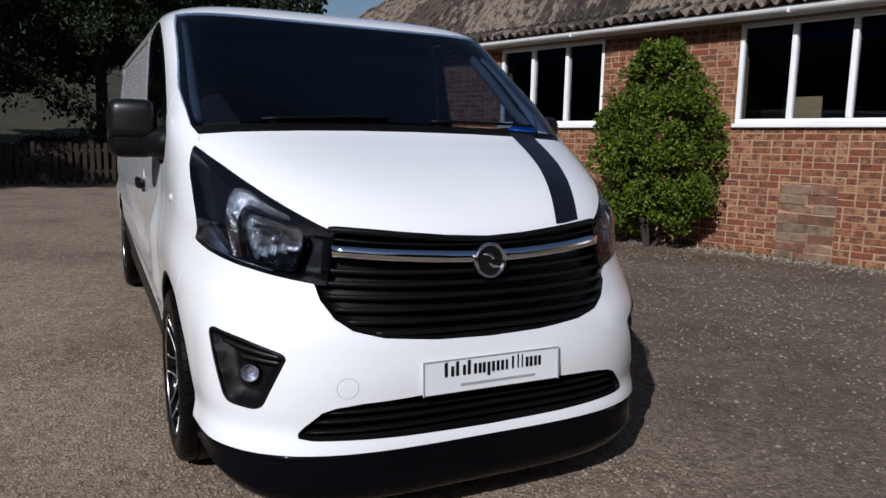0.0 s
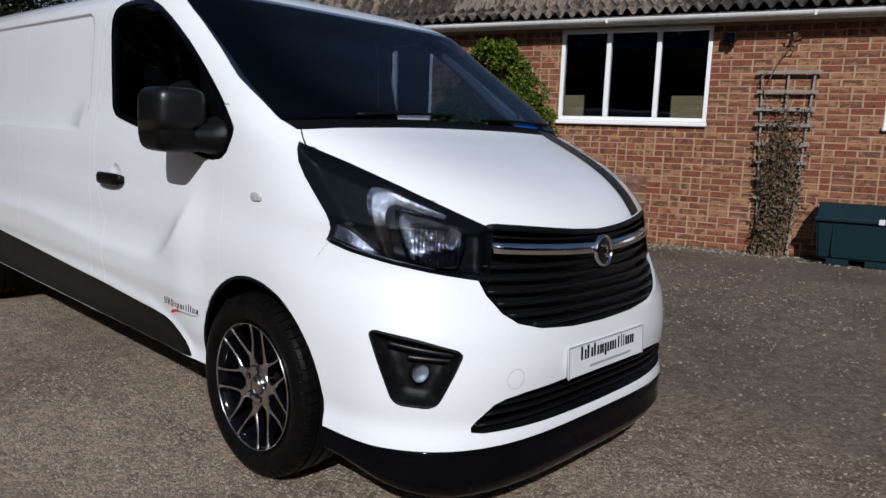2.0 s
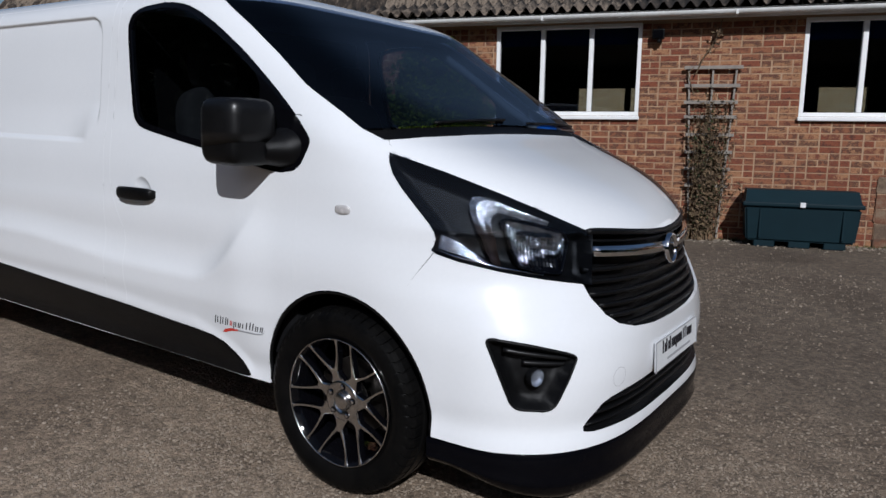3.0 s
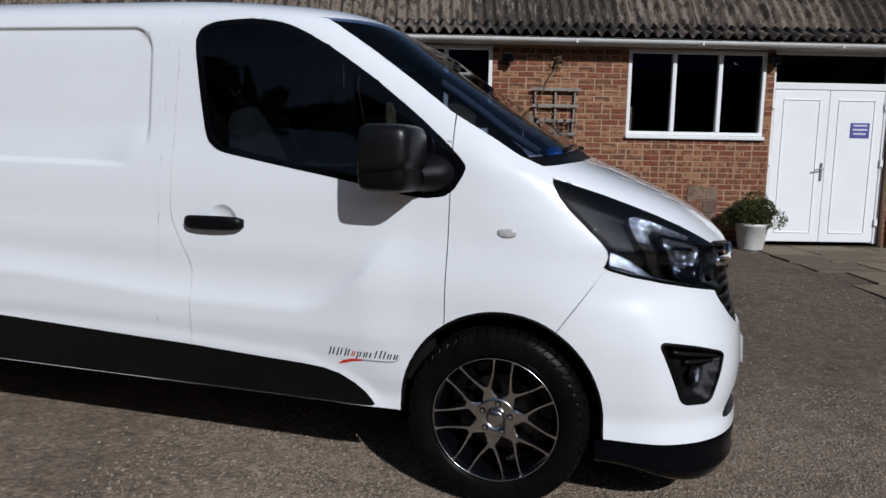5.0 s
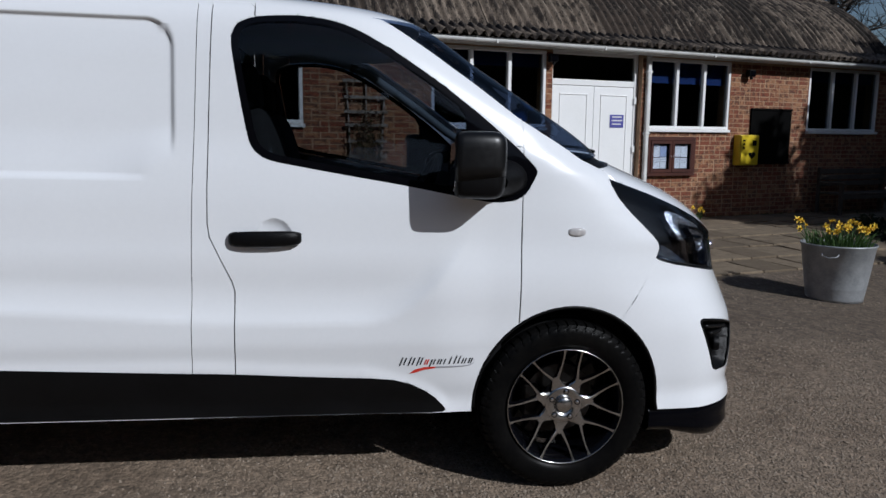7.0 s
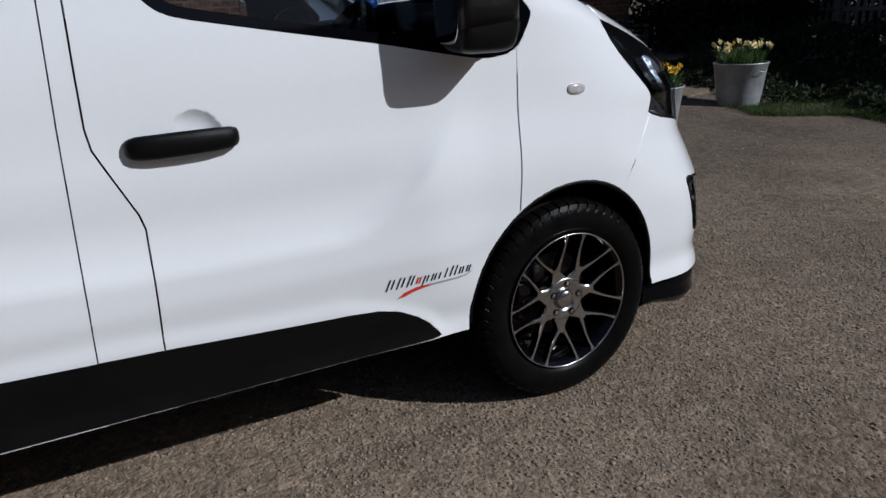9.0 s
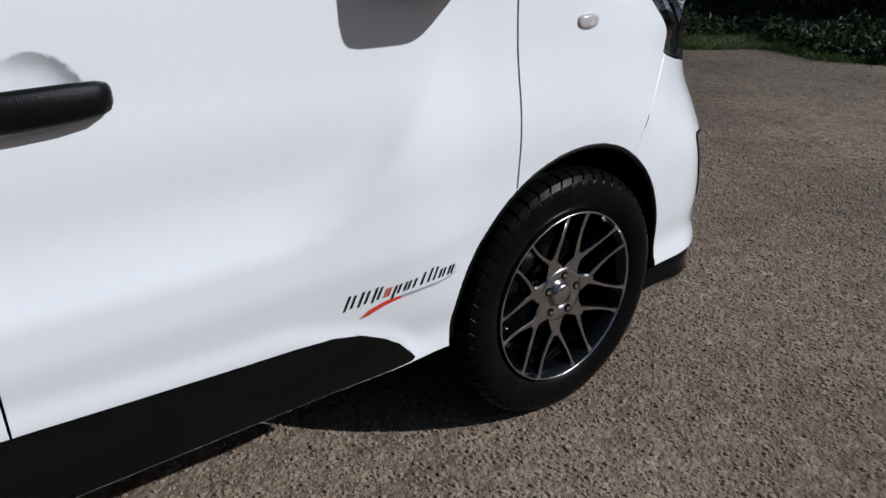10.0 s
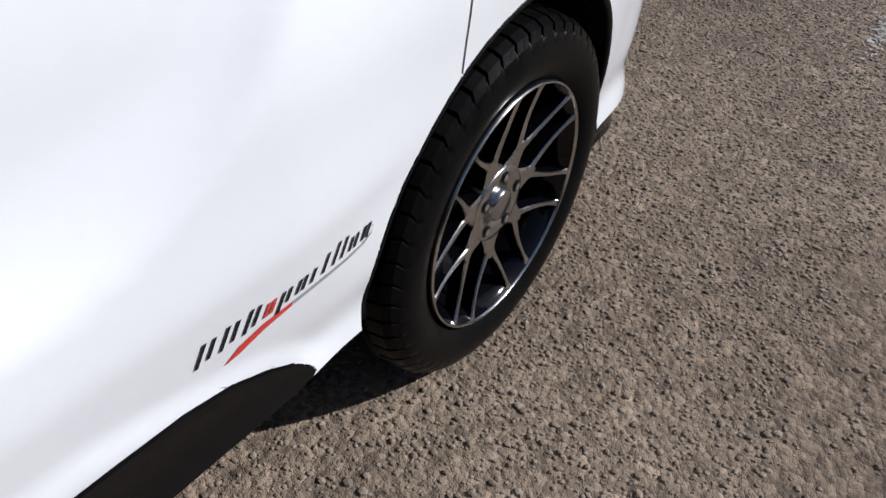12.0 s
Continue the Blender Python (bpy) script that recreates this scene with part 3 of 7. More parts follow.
def build_door():
    d = 0.12
    door = thing("door_1", at_house(0, d), "closed white panelled double door with a glazed transom", "door", kind="structure")
    s0, s1, z0, zt, z1 = 2.30, 3.92, 0.165, 2.225, 2.735
    part("door_frame", boxes((s0, s0 + 0.06, -0.02, 0.06, z0, z1), (s1 - 0.06, s1, -0.02, 0.06, z0, z1), (s0 + 0.06, s1 - 0.06, -0.02, 0.06, zt, zt + 0.09), (s0 + 0.06, s1 - 0.06, -0.02, 0.06, z1 - 0.06, z1), bevel=0.006), UPVC, door)
    part("transom_pane", boxes((s0 + 0.06, s1 - 0.06, 0.015, 0.02, zt + 0.09, z1 - 0.06)), PANE_GLASS, door)
    mid = (s0 + s1) / 2
    for k, (a, b) in enumerate(((s0 + 0.065, mid - 0.003), (mid + 0.003, s1 - 0.065))):
        bm = boxes((a, b, -0.012, 0.045, z0 + 0.02, zt - 0.005), bevel=0.005)
        leaf = part("door_leaf", bm, DOOR_WHITE, door)
        e = 0.12
        q = bmesh.new()
        for x0, x1, y0, y1 in ((a + e, b - e, z0 + 0.14, z0 + 0.155), (a + e, b - e, zt - 0.14, zt - 0.125), (a + e, a + e + 0.014, z0 + 0.14, zt - 0.125), (b - e - 0.014, b - e, z0 + 0.14, zt - 0.125)):
            box(q, x0, x1, -0.022, -0.011, y0, y1, bevel=0.003)
        part("panel_bead", q, DOOR_WHITE, leaf)
        for hz in (z0 + 0.3, z0 + 1.1, z0 + 1.85):
            hx = a - 0.02 if k == 0 else b + 0.02
            part("hinge", boxes((hx - 0.022, hx + 0.022, -0.045, -0.021, hz - 0.05, hz + 0.05), bevel=0.004), UPVC, leaf)
    hb = bmesh.new()
    box(hb, mid - 0.06, mid - 0.03, -0.03, -0.013, 1.02, 1.26, bevel=0.004)
    tube(hb, [(mid - 0.045, -0.03, 1.18), (mid - 0.045, -0.062, 1.18), (mid - 0.07, -0.07, 1.18), (mid - 0.16, -0.07, 1.165)], 0.009, 8)
    part("door_handle", hb, GREY_METAL, door, "grey metal lever handle")
    sign = thing("door_sign", at_house(0, d - 0.014), "small blue sign with white lines on the door", "sign")
    part("plate", boxes((3.42, 3.68, -0.006, 0, 1.60, 1.80), bevel=0.002), SIGN_BLUE, sign)
    for k, (u, v) in enumerate(((3.46, 3.64), (3.45, 3.65), (3.46, 3.63))):
        part("text_bar", boxes((u, v, -0.0085, -0.0062, 1.755 - 0.055 * k, 1.775 - 0.055 * k)), SIGN_WHITE, sign)


def roof_profile(n=26):
    """Depth and height from the eave up over the curved hall roof."""
    pts = [(-0.31, 2.80), (-0.1, 2.885), (0.12, 3.0)]
    for k in range(n):
        a = radians(152 - 5.6 * k)
        pts.append((3.55 + 3.9 * math.cos(a), 1.2 + 3.42 * math.sin(a)))
    return [p for p in pts if p[1] > 2.75]


def build_roof():
    roof = thing("roof", HOUSE, "curved roof of weathered mossy corrugated cement sheets", "roof", kind="structure")
    prof = roof_profile()
    # lengths along the slope; sheets lap every few steps
    pitch, amp, per = 0.146, 0.038, 8
    rng = random.Random(3)
    cols = int((END_S + 0.15 - START_S) / pitch * per)
    lap_at = {3, 9, 15, 21}
    bands, cur = [], [0]
    for i in range(1, len(prof)):
        cur.append(i)
        if i in lap_at:
            bands.append(cur)
            cur = [i]
    bands.append(cur)
    vs, fs = [], []
    sheet = per * 7
    for bi, band in enumerate(bands):
        for c0 in range(0, cols, sheet):
            c1 = min(c0 + sheet, cols)
            lift = 0.02 + rng.uniform(0, 0.012) + (0.006 if (c0 // sheet) % 2 else 0)
            k = len(vs)
            w = c1 - c0 + 1
            for r, i in enumerate(band):
                d, z = prof[i]
                j0, j1 = max(i - 1, 0), min(i + 1, len(prof) - 1)
                tx, tz = prof[j1][0] - prof[j0][0], prof[j1][1] - prof[j0][1]
                ln = math.hypot(tx, tz)
                nx, nz = -tz / ln, tx / ln
                up = lift * (1 - r / max(len(band) - 1, 1))
                over = 0.07 if r == 0 and bi else 0.0
                for c in range(c0, c1 + 1):
                    s = START_S + c * pitch / per
                    h = amp * math.cos(2 * math.pi * c / per) + up
                    vs.append((s, d + nx * h - tx / ln * over, z + nz * h - tz / ln * over))
            for r in range(len(band) - 1):
                for c in range(w - 1):
                    a = k + r * w + c
                    fs.append((a, a + 1, a + w + 1, a + w))
    sheets = part("corrugated_sheets", from_lists("corrugated_sheets", vs, fs, ROOF_SHEET, True), None, roof)
    sheets["kind"] = "stuff"
    bm = bmesh.new()
    ring = [(d, z - 0.05) for d, z in prof]
    lo = [bm.verts.new((END_S - 0.02, d, z)) for d, z in ring] + [bm.verts.new((END_S - 0.02, 7.4, 2.6)), bm.verts.new((END_S - 0.02, -0.2, 2.6))]
    bm.faces.new(lo)
    part("gable_end", bm, BRICK_MANY, roof)
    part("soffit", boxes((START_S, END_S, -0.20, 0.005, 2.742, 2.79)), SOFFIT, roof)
    gut = thing("gutter", HOUSE, "white plastic half-round gutter on a white fascia board", "gutter", kind="structure")
    bm = bmesh.new()
    ring = [(-0.255 + 0.055 * math.cos(a), 2.765 + 0.055 * math.sin(a)) for a in [radians(180 + 15 * k) for k in range(13)]]
    inner = [(-0.255 + 0.048 * math.cos(a), 2.765 + 0.048 * math.sin(a)) for a in [radians(360 - 15 * k) for k in range(13)]]
    loop = ring + inner
    A, B = [bm.verts.new((START_S, d, z)) for d, z in loop], [bm.verts.new((END_S + 0.1, d, z)) for d, z in loop]
    for j in range(len(loop)):
        q = (j + 1) % len(loop)
        bm.faces.new((A[j], B[j], B[q], A[q]))
    bm.faces.new(A[::-1])
    bm.faces.new(B)
    part("trough", bm, GUTTER_WHITE, gut)
    part("fascia", boxes((START_S, END_S, -0.198, -0.175, 2.69, 2.80)), GUTTER_WHITE, gut)
    for s in (-5.4, -2.6, -0.4, 1.2, 3.0, 5.1, 7.2, 9.2):
        part("bracket", boxes((s - 0.014, s + 0.014, -0.315, -0.2, 2.705, 2.765), bevel=0.004), GUTTER_WHITE, gut)
    pipe = thing("downpipe", HOUSE, "square white downpipe at the corner of the doorway", "drainpipe", kind="structure")
    part("pipe", boxes((3.985, 4.05, -0.075, -0.01, 0.13, 2.70), bevel=0.008), GUTTER_WHITE, pipe)
    for z in (0.5, 1.5, 2.45):
        part("clip", boxes((3.97, 4.065, -0.08, -0.004, z, z + 0.03), bevel=0.004), GUTTER_WHITE, pipe)
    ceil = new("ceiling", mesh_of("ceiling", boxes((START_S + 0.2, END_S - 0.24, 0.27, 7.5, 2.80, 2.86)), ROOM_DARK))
    ceil.matrix_world = HOUSE
    tagged(ceil, "plain ceiling of the hall, coloured dim", "ceiling", kind="structure")


build_wall()
for k, o in enumerate(OPENINGS):
    if k != 3:
        build_window("window_%d" % (k + 1), o[0], o[1], drop=0.30 if k == 4 else 0.16)
build_door()
build_roof()

# ---- the van ----
VAN = Matrix.Rotation(TILT, 4, "X")
van = thing("panel_van", VAN, "white panel van with black trim, tinted glass and dark alloy wheels", "van")

# height, half width, front, start of the nose curve, its two powers
SHAPE = [
    (0.288, 0.905, -0.924, 0.20, 3.7, 4.9), (0.325, 0.901, -0.922, 0.20, 3.68, 4.88), (0.385, 0.893, -0.911, 0.20, 3.6, 4.8), (0.46, 0.902, -0.921, 0.20, 3.5, 4.7),
    (0.56, 0.912, -0.930, 0.20, 3.3, 4.45), (0.66, 0.920, -0.923, 0.20, 3.08, 4.2), (0.76, 0.923, -0.903, 0.20, 2.68, 3.8),
    (0.86, 0.920, -0.881, 0.20, 2.4, 3.45), (0.96, 0.915, -0.862, 0.20, 2.3, 3.6), (1.01, 0.912, -0.845, 0.20, 2.25, 3.9),
    (1.06, 0.911, -0.800, 0.20, 2.5, 3.5), (1.13, 0.910, -0.700, 0.20, 3.2, 2.8), (1.20, 0.908, -0.560, 0.20, 3.8, 2.5),
    (1.265, 0.905, -0.400, 0.20, 4.0, 2.45), (1.325, 0.900, -0.250, 0.22, 4.3, 2.35), (1.40, 0.893, -0.130, 0.34, 6.5, 2.15),
    (1.50, 0.885, 0.040, 0.50, 9.0, 2.0), (1.60, 0.876, 0.200, 0.66, 9.0, 2.0), (1.70, 0.867, 0.360, 0.82, 9.0, 2.0),
    (1.78, 0.856, 0.475, 0.95, 9.0, 2.0), (1.84, 0.836, 0.570, 1.05, 8.0, 2.0), (1.88, 0.800, 0.670, 1.20, 7.0, 2.0),
    (1.91, 0.745, 0.800, 1.40, 5.0, 2.0), (1.932, 0.660, 0.980, 1.60, 4.0, 2.0), (1.945, 0.560, 1.200, 1.80, 3.5, 2.0),
    (1.954, 0.420, 1.500, 2.00, 3.0, 2.0), (1.960, 0.200, 1.900, 2.30, 2.5, 2.0)]


def smooth_curve(xs, ys):
    """Monotone cubic through points, as a function."""
    xs, ys = np.array(xs, float), np.array(ys, float)
    h, d = np.diff(xs), np.diff(ys) / np.diff(xs)
    m = np.zeros(len(xs))
    m[0], m[-1] = d[0], d[-1]
    for k in range(1, len(xs) - 1):
        if d[k - 1] * d[k] > 0:
            w1, w2 = 2 * h[k] + h[k - 1], h[k] + 2 * h[k - 1]
            m[k] = (w1 + w2) / (w1 / d[k - 1] + w2 / d[k])

    def f(x):
        k = int(min(max(np.searchsorted(xs, x) - 1, 0), len(xs) - 2))
        t = (x - xs[k]) / h[k]
        return ((1 + 2 * t) * (1 - t) ** 2 * ys[k] + t * (1 - t) ** 2 * h[k] * m[k] + t * t * (3 - 2 * t) * ys[k + 1] + t * t * (t - 1) * h[k] * m[k + 1])
    return f


HALF, FRONT, NOSE, POW_X, POW_Y = (smooth_curve([r[0] for r in SHAPE], [r[k] for r in SHAPE]) for k in range(1, 6))
REAR = smooth_curve([0.288, 1.0, 1.5, 1.84, 1.88, 1.91, 1.932, 1.945, 1.954, 1.96], [4.42, 4.45, 4.42, 4.38, 4.32, 4.22, 4.05, 3.85, 3.5, 2.9])


def side_shift(y, z):
    """How far the pressed side stands out from its plain curve: the wing and the lower flank bulge, the load panels are sunk."""
    line = 0.705 + 0.048 * smoothstep(1.2, 2.2, y) + 0.232 * (max(0.82 - y, 0) / 0.343) ** 2.2
    shelf = min(max((z - line) / 0.135, 0), 1)
    out = 0.029 * (1 - shelf) ** 2 * (1 - smoothstep(0.78, 1.10, z)) - 0.009 * (1 - smoothstep(0.84, 0.98, z)) * smoothstep(0.35, 0.8, y)
    out += 0.015 * smoothstep(0.70, 0.92, z) * (1 - smoothstep(1.12, 1.42, z)) * smoothstep(-0.45, -0.1, y)
    # below the shelf the flank draws in, then flares out again at the sill trim
    back = smoothstep(0.20, 0.36, y)
    out -= 0.032 * min(max((0.62 - z) / 0.30, 0), 1.1) * back
    top = 0.337 + 0.15 * min(max((y - 0.483) / 0.32, 0), 1) ** 0.55 + 0.03 * smoothstep(0.8, 1.5, y)
    out += 0.010 * (1 - smoothstep(0.0, 0.055, z - top)) * smoothstep(0.40, 0.55, y)
    # the wing and the bumper's ends are drawn in round the front arch
    low = max(smoothstep(0.42, 0.62, z), 1 - smoothstep(-0.2, 0.2, y))
    out -= 0.018 * low * (1 - 0.45 * smoothstep(0.9, 1.1, z)) * (1 - smoothstep(1.15, 1.35, z)) * (1 - smoothstep(0.30, 0.55, y)) * smoothstep(-0.64, -0.42, y)
    cy, cz, hy, hz, r = 2.86, 1.516, 1.378, 0.284, 0.10
    qx, qz = abs(y - cy) - hy + r, abs(z - cz) - hz + r
    sd = math.hypot(max(qx, 0), max(qz, 0)) + min(max(qx, qz), 0) - r
    keep = smoothstep(0.06, 0.22, math.hypot(y - 1.495, (z - 1.25) * 1.2))
    return out - 0.016 * smoothstep(0.0, 0.016, -sd) * keep


N_FRONT, N_SIDE1, N_SIDE2, N_SIDE3, N_REAR = 72, 84, 40, 34, 12


def outline(z):
    """Half of the van's outline at a height, from the middle of the nose round its right side to the middle of the back."""
    a, yf, y0, n, m, yr = HALF(z), FRONT(z), NOSE(z), POW_X(z), POW_Y(z), REAR(z)
    th = np.linspace(0, math.pi / 2, 600)
    x = a * np.sin(th) ** (2 / n)
    y = y0 - (y0 - yf) * np.clip(np.cos(th), 0, 1) ** (2 / m)
    ln = np.concatenate([[0], np.cumsum(np.hypot(np.diff(x), np.diff(y)))])
    q = np.linspace(0, ln[-1], N_FRONT + 1)
    pts = list(zip(np.interp(q, ln, x), np.interp(q, ln, y)))
    y1 = max(yr - 0.32, y0 + 0.3)
    ya = max(1.30, y0 + 0.1)
    yb = max(1.60, ya + 0.1)
    y1 = max(y1, yb + 0.2)
    pts += [(a, y0 + (ya - y0) * k / N_SIDE1) for k in range(1, N_SIDE1 + 1)]
    pts += [(a, ya + (yb - ya) * k / N_SIDE2) for k in range(1, N_SIDE2 + 1)]
    pts += [(a, yb + (y1 - yb) * k / N_SIDE3) for k in range(1, N_SIDE3 + 1)]
    pts += [(a * math.cos(t) ** 0.4, y1 + (yr - y1) * math.sin(t) ** 0.4) for t in (math.pi / 2 * k / N_REAR for k in range(1, N_REAR + 1))]
    pts[-1] = (0.0, yr)
    out = []
    for px, py in pts:
        px += side_shift(py, z) * (px / max(a, 1e-6)) ** 6
        out.append((-px, py, z))
    return out


def body_mesh():
    zs = sorted({round(v, 4) for v in (list(np.arange(0.288, 0.98, 0.0165)) + list(np.arange(0.98, 1.245, 0.0105)) + list(np.arange(1.25, 1.278, 0.004)) + list(np.arange(1.285, 1.36, 0.0105)) + list(np.arange(1.36, 1.77, 0.0165)) + list(np.arange(1.776, 1.812, 0.004)) + [1.825, 1.84, 1.853] + [1.865, 1.875, 1.885, 1.895, 1.905, 1.913, 1.92, 1.927, 1.933, 1.939, 1.944, 1.948, 1.952, 1.956, 1.96])})
    bm = bmesh.new()
    rows = [[bm.verts.new(p) for p in outline(z)] for z in zs]
    for a, b in zip(rows, rows[1:]):
        for j in range(len(a) - 1):
            bm.faces.new((a[j], b[j], b[j + 1], a[j + 1]))
    bm.faces.new(rows[-1][::-1])
    bmesh.ops.remove_doubles(bm, verts=bm.verts, dist=1e-5)
    bm.normal_update()
    return bm


SIDE, FACE = (Vector((0, 1, 0)), Vector((0, 0, 1))), (Vector((-1, 0, 0)), Vector((0, 0, 1)))
DIAG = (Vector((-1, 1, 0)) / math.sqrt(2), Vector((0, 0, 1)))


def cut(bm, pts, axes, where, closed=False):
    """Cuts the faces for which where(centre) holds along a line drawn on the plane of the two axes."""
    u, v = axes
    pts = [Vector(p) for p in pts]
    segs = list(zip(pts, pts[1:] + pts[:1])) if closed else list(zip(pts, pts[1:]))
    for p, q in segs:
        d = q - p
        ln = d.length
        if ln < 1e-6:
            continue
        d /= ln
        hit = []
        for f in bm.faces:
            if not where(f.calc_center_median()):
                continue
            tmin, tmax, dmin, dmax = 9e9, -9e9, 9e9, -9e9
            for w in f.verts:
                a, b = w.co.dot(u) - p.x, w.co.dot(v) - p.y
                t, o = a * d.x + b * d.y, a * d.y - b * d.x
                tmin, tmax, dmin, dmax = min(tmin, t), max(tmax, t), min(dmin, o), max(dmax, o)
            if dmin < -1e-6 and dmax > 1e-6 and tmax > -1e-5 and tmin < ln + 1e-5:
                hit.append(f)
        if hit:
            geom = list(set(hit) | {e for f in hit for e in f.edges} | {w for f in hit for w in f.verts})
            bmesh.ops.bisect_plane(bm, geom=geom, dist=1e-6, plane_co=u * p.x + v * p.y, plane_no=u * d.y - v * d.x)


def inside(poly, a, b):
    r, j = False, len(poly) - 1
    for i in range(len(poly)):
        (x0, y0), (x1, y1) = poly[i], poly[j]
        if (y0 > b) != (y1 > b) and a < (x1 - x0) * (b - y0) / (y1 - y0) + x0:
            r = not r
        j = i
    return r


def rounded(pts, steps=5, pull=0.3):
    """A closed outline with its corners rounded off."""
    out, n = [], len(pts)
    for k in range(n):
        a, b, c = Vector(pts[k - 1]), Vector(pts[k]), Vector(pts[(k + 1) % n])
        p, q = b + (a - b) * pull, b + (c - b) * pull
        out += [tuple(p * (1 - t) ** 2 + b * 2 * t * (1 - t) + q * t * t) for t in (j / steps for j in range(steps + 1))]
    return out


def shrunk(poly, d):
    """A closed outline moved inwards by d."""
    n, out = len(poly), []
    area = sum(poly[k - 1][0] * poly[k][1] - poly[k][0] * poly[k - 1][1] for k in range(n))
    s = 1 if area > 0 else -1
    for k in range(n):
        a, b, c = Vector(poly[k - 1]), Vector(poly[k]), Vector(poly[(k + 1) % n])
        t = (c - a).normalized()
        out.append((b.x - s * t.y * d, b.y + s * t.x * d))
    return out


WINDOW = [(1.284, 1.70), (1.286, 1.745), (1.268, 1.79), (1.205, 1.818), (1.063, 1.829), (0.96, 1.821), (0.89, 1.805), (0.822, 1.779), (0.698, 1.714), (0.531, 1.607), (0.359, 1.479), (0.235, 1.375),
          (0.165, 1.305), (0.152, 1.283), (0.163, 1.255), (0.195, 1.20), (0.232, 1.175), (0.30, 1.166), (0.37, 1.172), (0.648, 1.224), (0.896, 1.263), (1.13, 1.302), (1.175, 1.316), (1.21, 1.345), (1.228, 1.385), (1.26, 1.55)]
PANE = [(1.262, 1.70), (1.262, 1.74), (1.248, 1.775), (1.20, 1.796), (1.06, 1.806), (0.96, 1.798), (0.89, 1.782), (0.83, 1.757), (0.71, 1.693), (0.545, 1.588), (0.42, 1.496), (0.445, 1.213), (0.648, 1.249), (0.896, 1.287), (1.12, 1.325), (1.155, 1.336), (1.187, 1.36), (1.205, 1.395), (1.238, 1.56)]
DOOR_REAR = [(1.352, 1.868), (1.360, 1.65), (1.366, 1.465), (1.372, 1.20), (1.373, 1.075), (1.366, 1.025), (1.339, 0.966), (1.29, 0.862), (1.280, 0.825), (1.283, 0.50), (1.283, 0.30)]
DOOR_FRONT = [(0.2066, 1.55), (0.2066, 1.405), (0.2066, 1.2), (0.2066, 0.60)]
PANEL_REAR = [(2.45, 1.868), (2.45, 0.30)]
PANEL_FRONT = [(1.402, 1.868), (1.415, 1.45), (1.428, 1.067), (1.438, 0.51), (1.440, 0.30)]
TRIM = [(3.10, 0.572), (2.14, 0.540), (1.433, 0.513), (1.288, 0.507), (1.10, 0.496), (0.92, 0.486), (0.784, 0.480), (0.694, 0.471), (0.626, 0.453), (0.57, 0.423), (0.525, 0.390), (0.495, 0.358), (0.484, 0.343), (0.494, 0.337), (0.56, 0.3355), (0.70, 0.335), (3.10, 0.335)]
HANDLE_DISH = [(1.285, 1.03), (1.272, 1.006), (1.235, 0.987), (1.17, 0.979), (1.11, 0.986), (1.065, 1.004), (1.047, 1.026), (1.07, 1.05), (1.082, 1.073), (1.103, 1.092), (1.135, 1.101), (1.165, 1.096), (1.185, 1.081), (1.199, 1.052)]
HEADLAMP = [(-0.185, 1.010), (-0.02, 1.077), (0.13, 1.136), (0.30, 1.198), (0.42, 1.237), (0.484, 1.257), (0.487, 1.232), (0.478, 1.192), (0.452, 1.146), (0.410, 1.090), (0.368, 1.035), (0.352, 1.006), (0.348, 0.985), (0.354, 0.963), (0.362, 0.948), (0.345, 0.937), (0.28, 0.918), (0.15, 0.893), (0.0, 0.868), (-0.178, 0.842)]
FOG = rounded([(0.213, 0.694), (0.05, 0.672), (-0.105, 0.634), (-0.075, 0.565), (-0.02, 0.452), (0.118, 0.458), (0.168, 0.58)], 5, 0.27)
GRILLE = [(0, 0.990), (0.15, 0.997), (0.30, 1.009), (0.42, 1.019), (0.50, 1.024), (0.525, 1.021), (0.535, 0.96), (0.572, 0.848), (0.560, 0.800), (0.524, 0.745), (0.474, 0.710), (0.38, 0.686), (0.2, 0.668), (0, 0.662)]
INTAKE = [(0, 0.489), (0.25, 0.486), (0.45, 0.477), (0.53, 0.467), (0.572, 0.452), (0.618, 0.408), (0.640, 0.383), (0.640, 0.368), (0.60, 0.361), (0.30, 0.353), (0, 0.349)]
SCREEN_BASE = [(-0.01, 1.33), (0.25, 1.328), (0.47, 1.323), (0.70, 1.312), (0.835, 1.298)]
SCREEN_EDGE = [(-0.16, 1.285), (-0.112, 1.302), (-0.035, 1.335), (0.05, 1.388), (0.225, 1.488), (0.38, 1.60), (0.55, 1.715), (0.71, 1.815), (0.745, 1.832), (0.80, 1.84)]
SCREEN_TOP_Z = 1.838
BUMPER_FOOT = [(-1.0, 0.3135), (-0.62, 0.3135), (-0.38, 0.320)]
BUMPER_SEAM = [(-0.374, 0.945), (-0.241, 0.753), (-0.20, 0.69)]
WING_TOP = [(-0.20, 1.235), (-0.127, 1.302)]


WINDOW_TOP = WINDOW[3:12]
WINDOW, PANE = rounded(WINDOW, 2, 0.3), rounded(PANE, 2, 0.3)


def arch(cy):
    pts = [(cy - 0.010 + 0.386 * math.cos(t), 0.362 + 0.402 * math.sin(t)) for t in (math.pi * k / 28 for k in range(29))]
    return [(pts[0][0] + 0.006, 0.27)] + pts + [(pts[-1][0] - 0.006, 0.27)]


ARCH_F, ARCH_R = arch(0.0), arch(3.498)
master = body_mesh()
base_bm = master.copy()
base_bm.verts.ensure_lookup_table()
base_bm.faces.ensure_lookup_table()
from mathutils.bvhtree import BVHTree
from mathutils.interpolate import poly_3d_calc
SKIN = BVHTree.FromBMesh(base_bm)


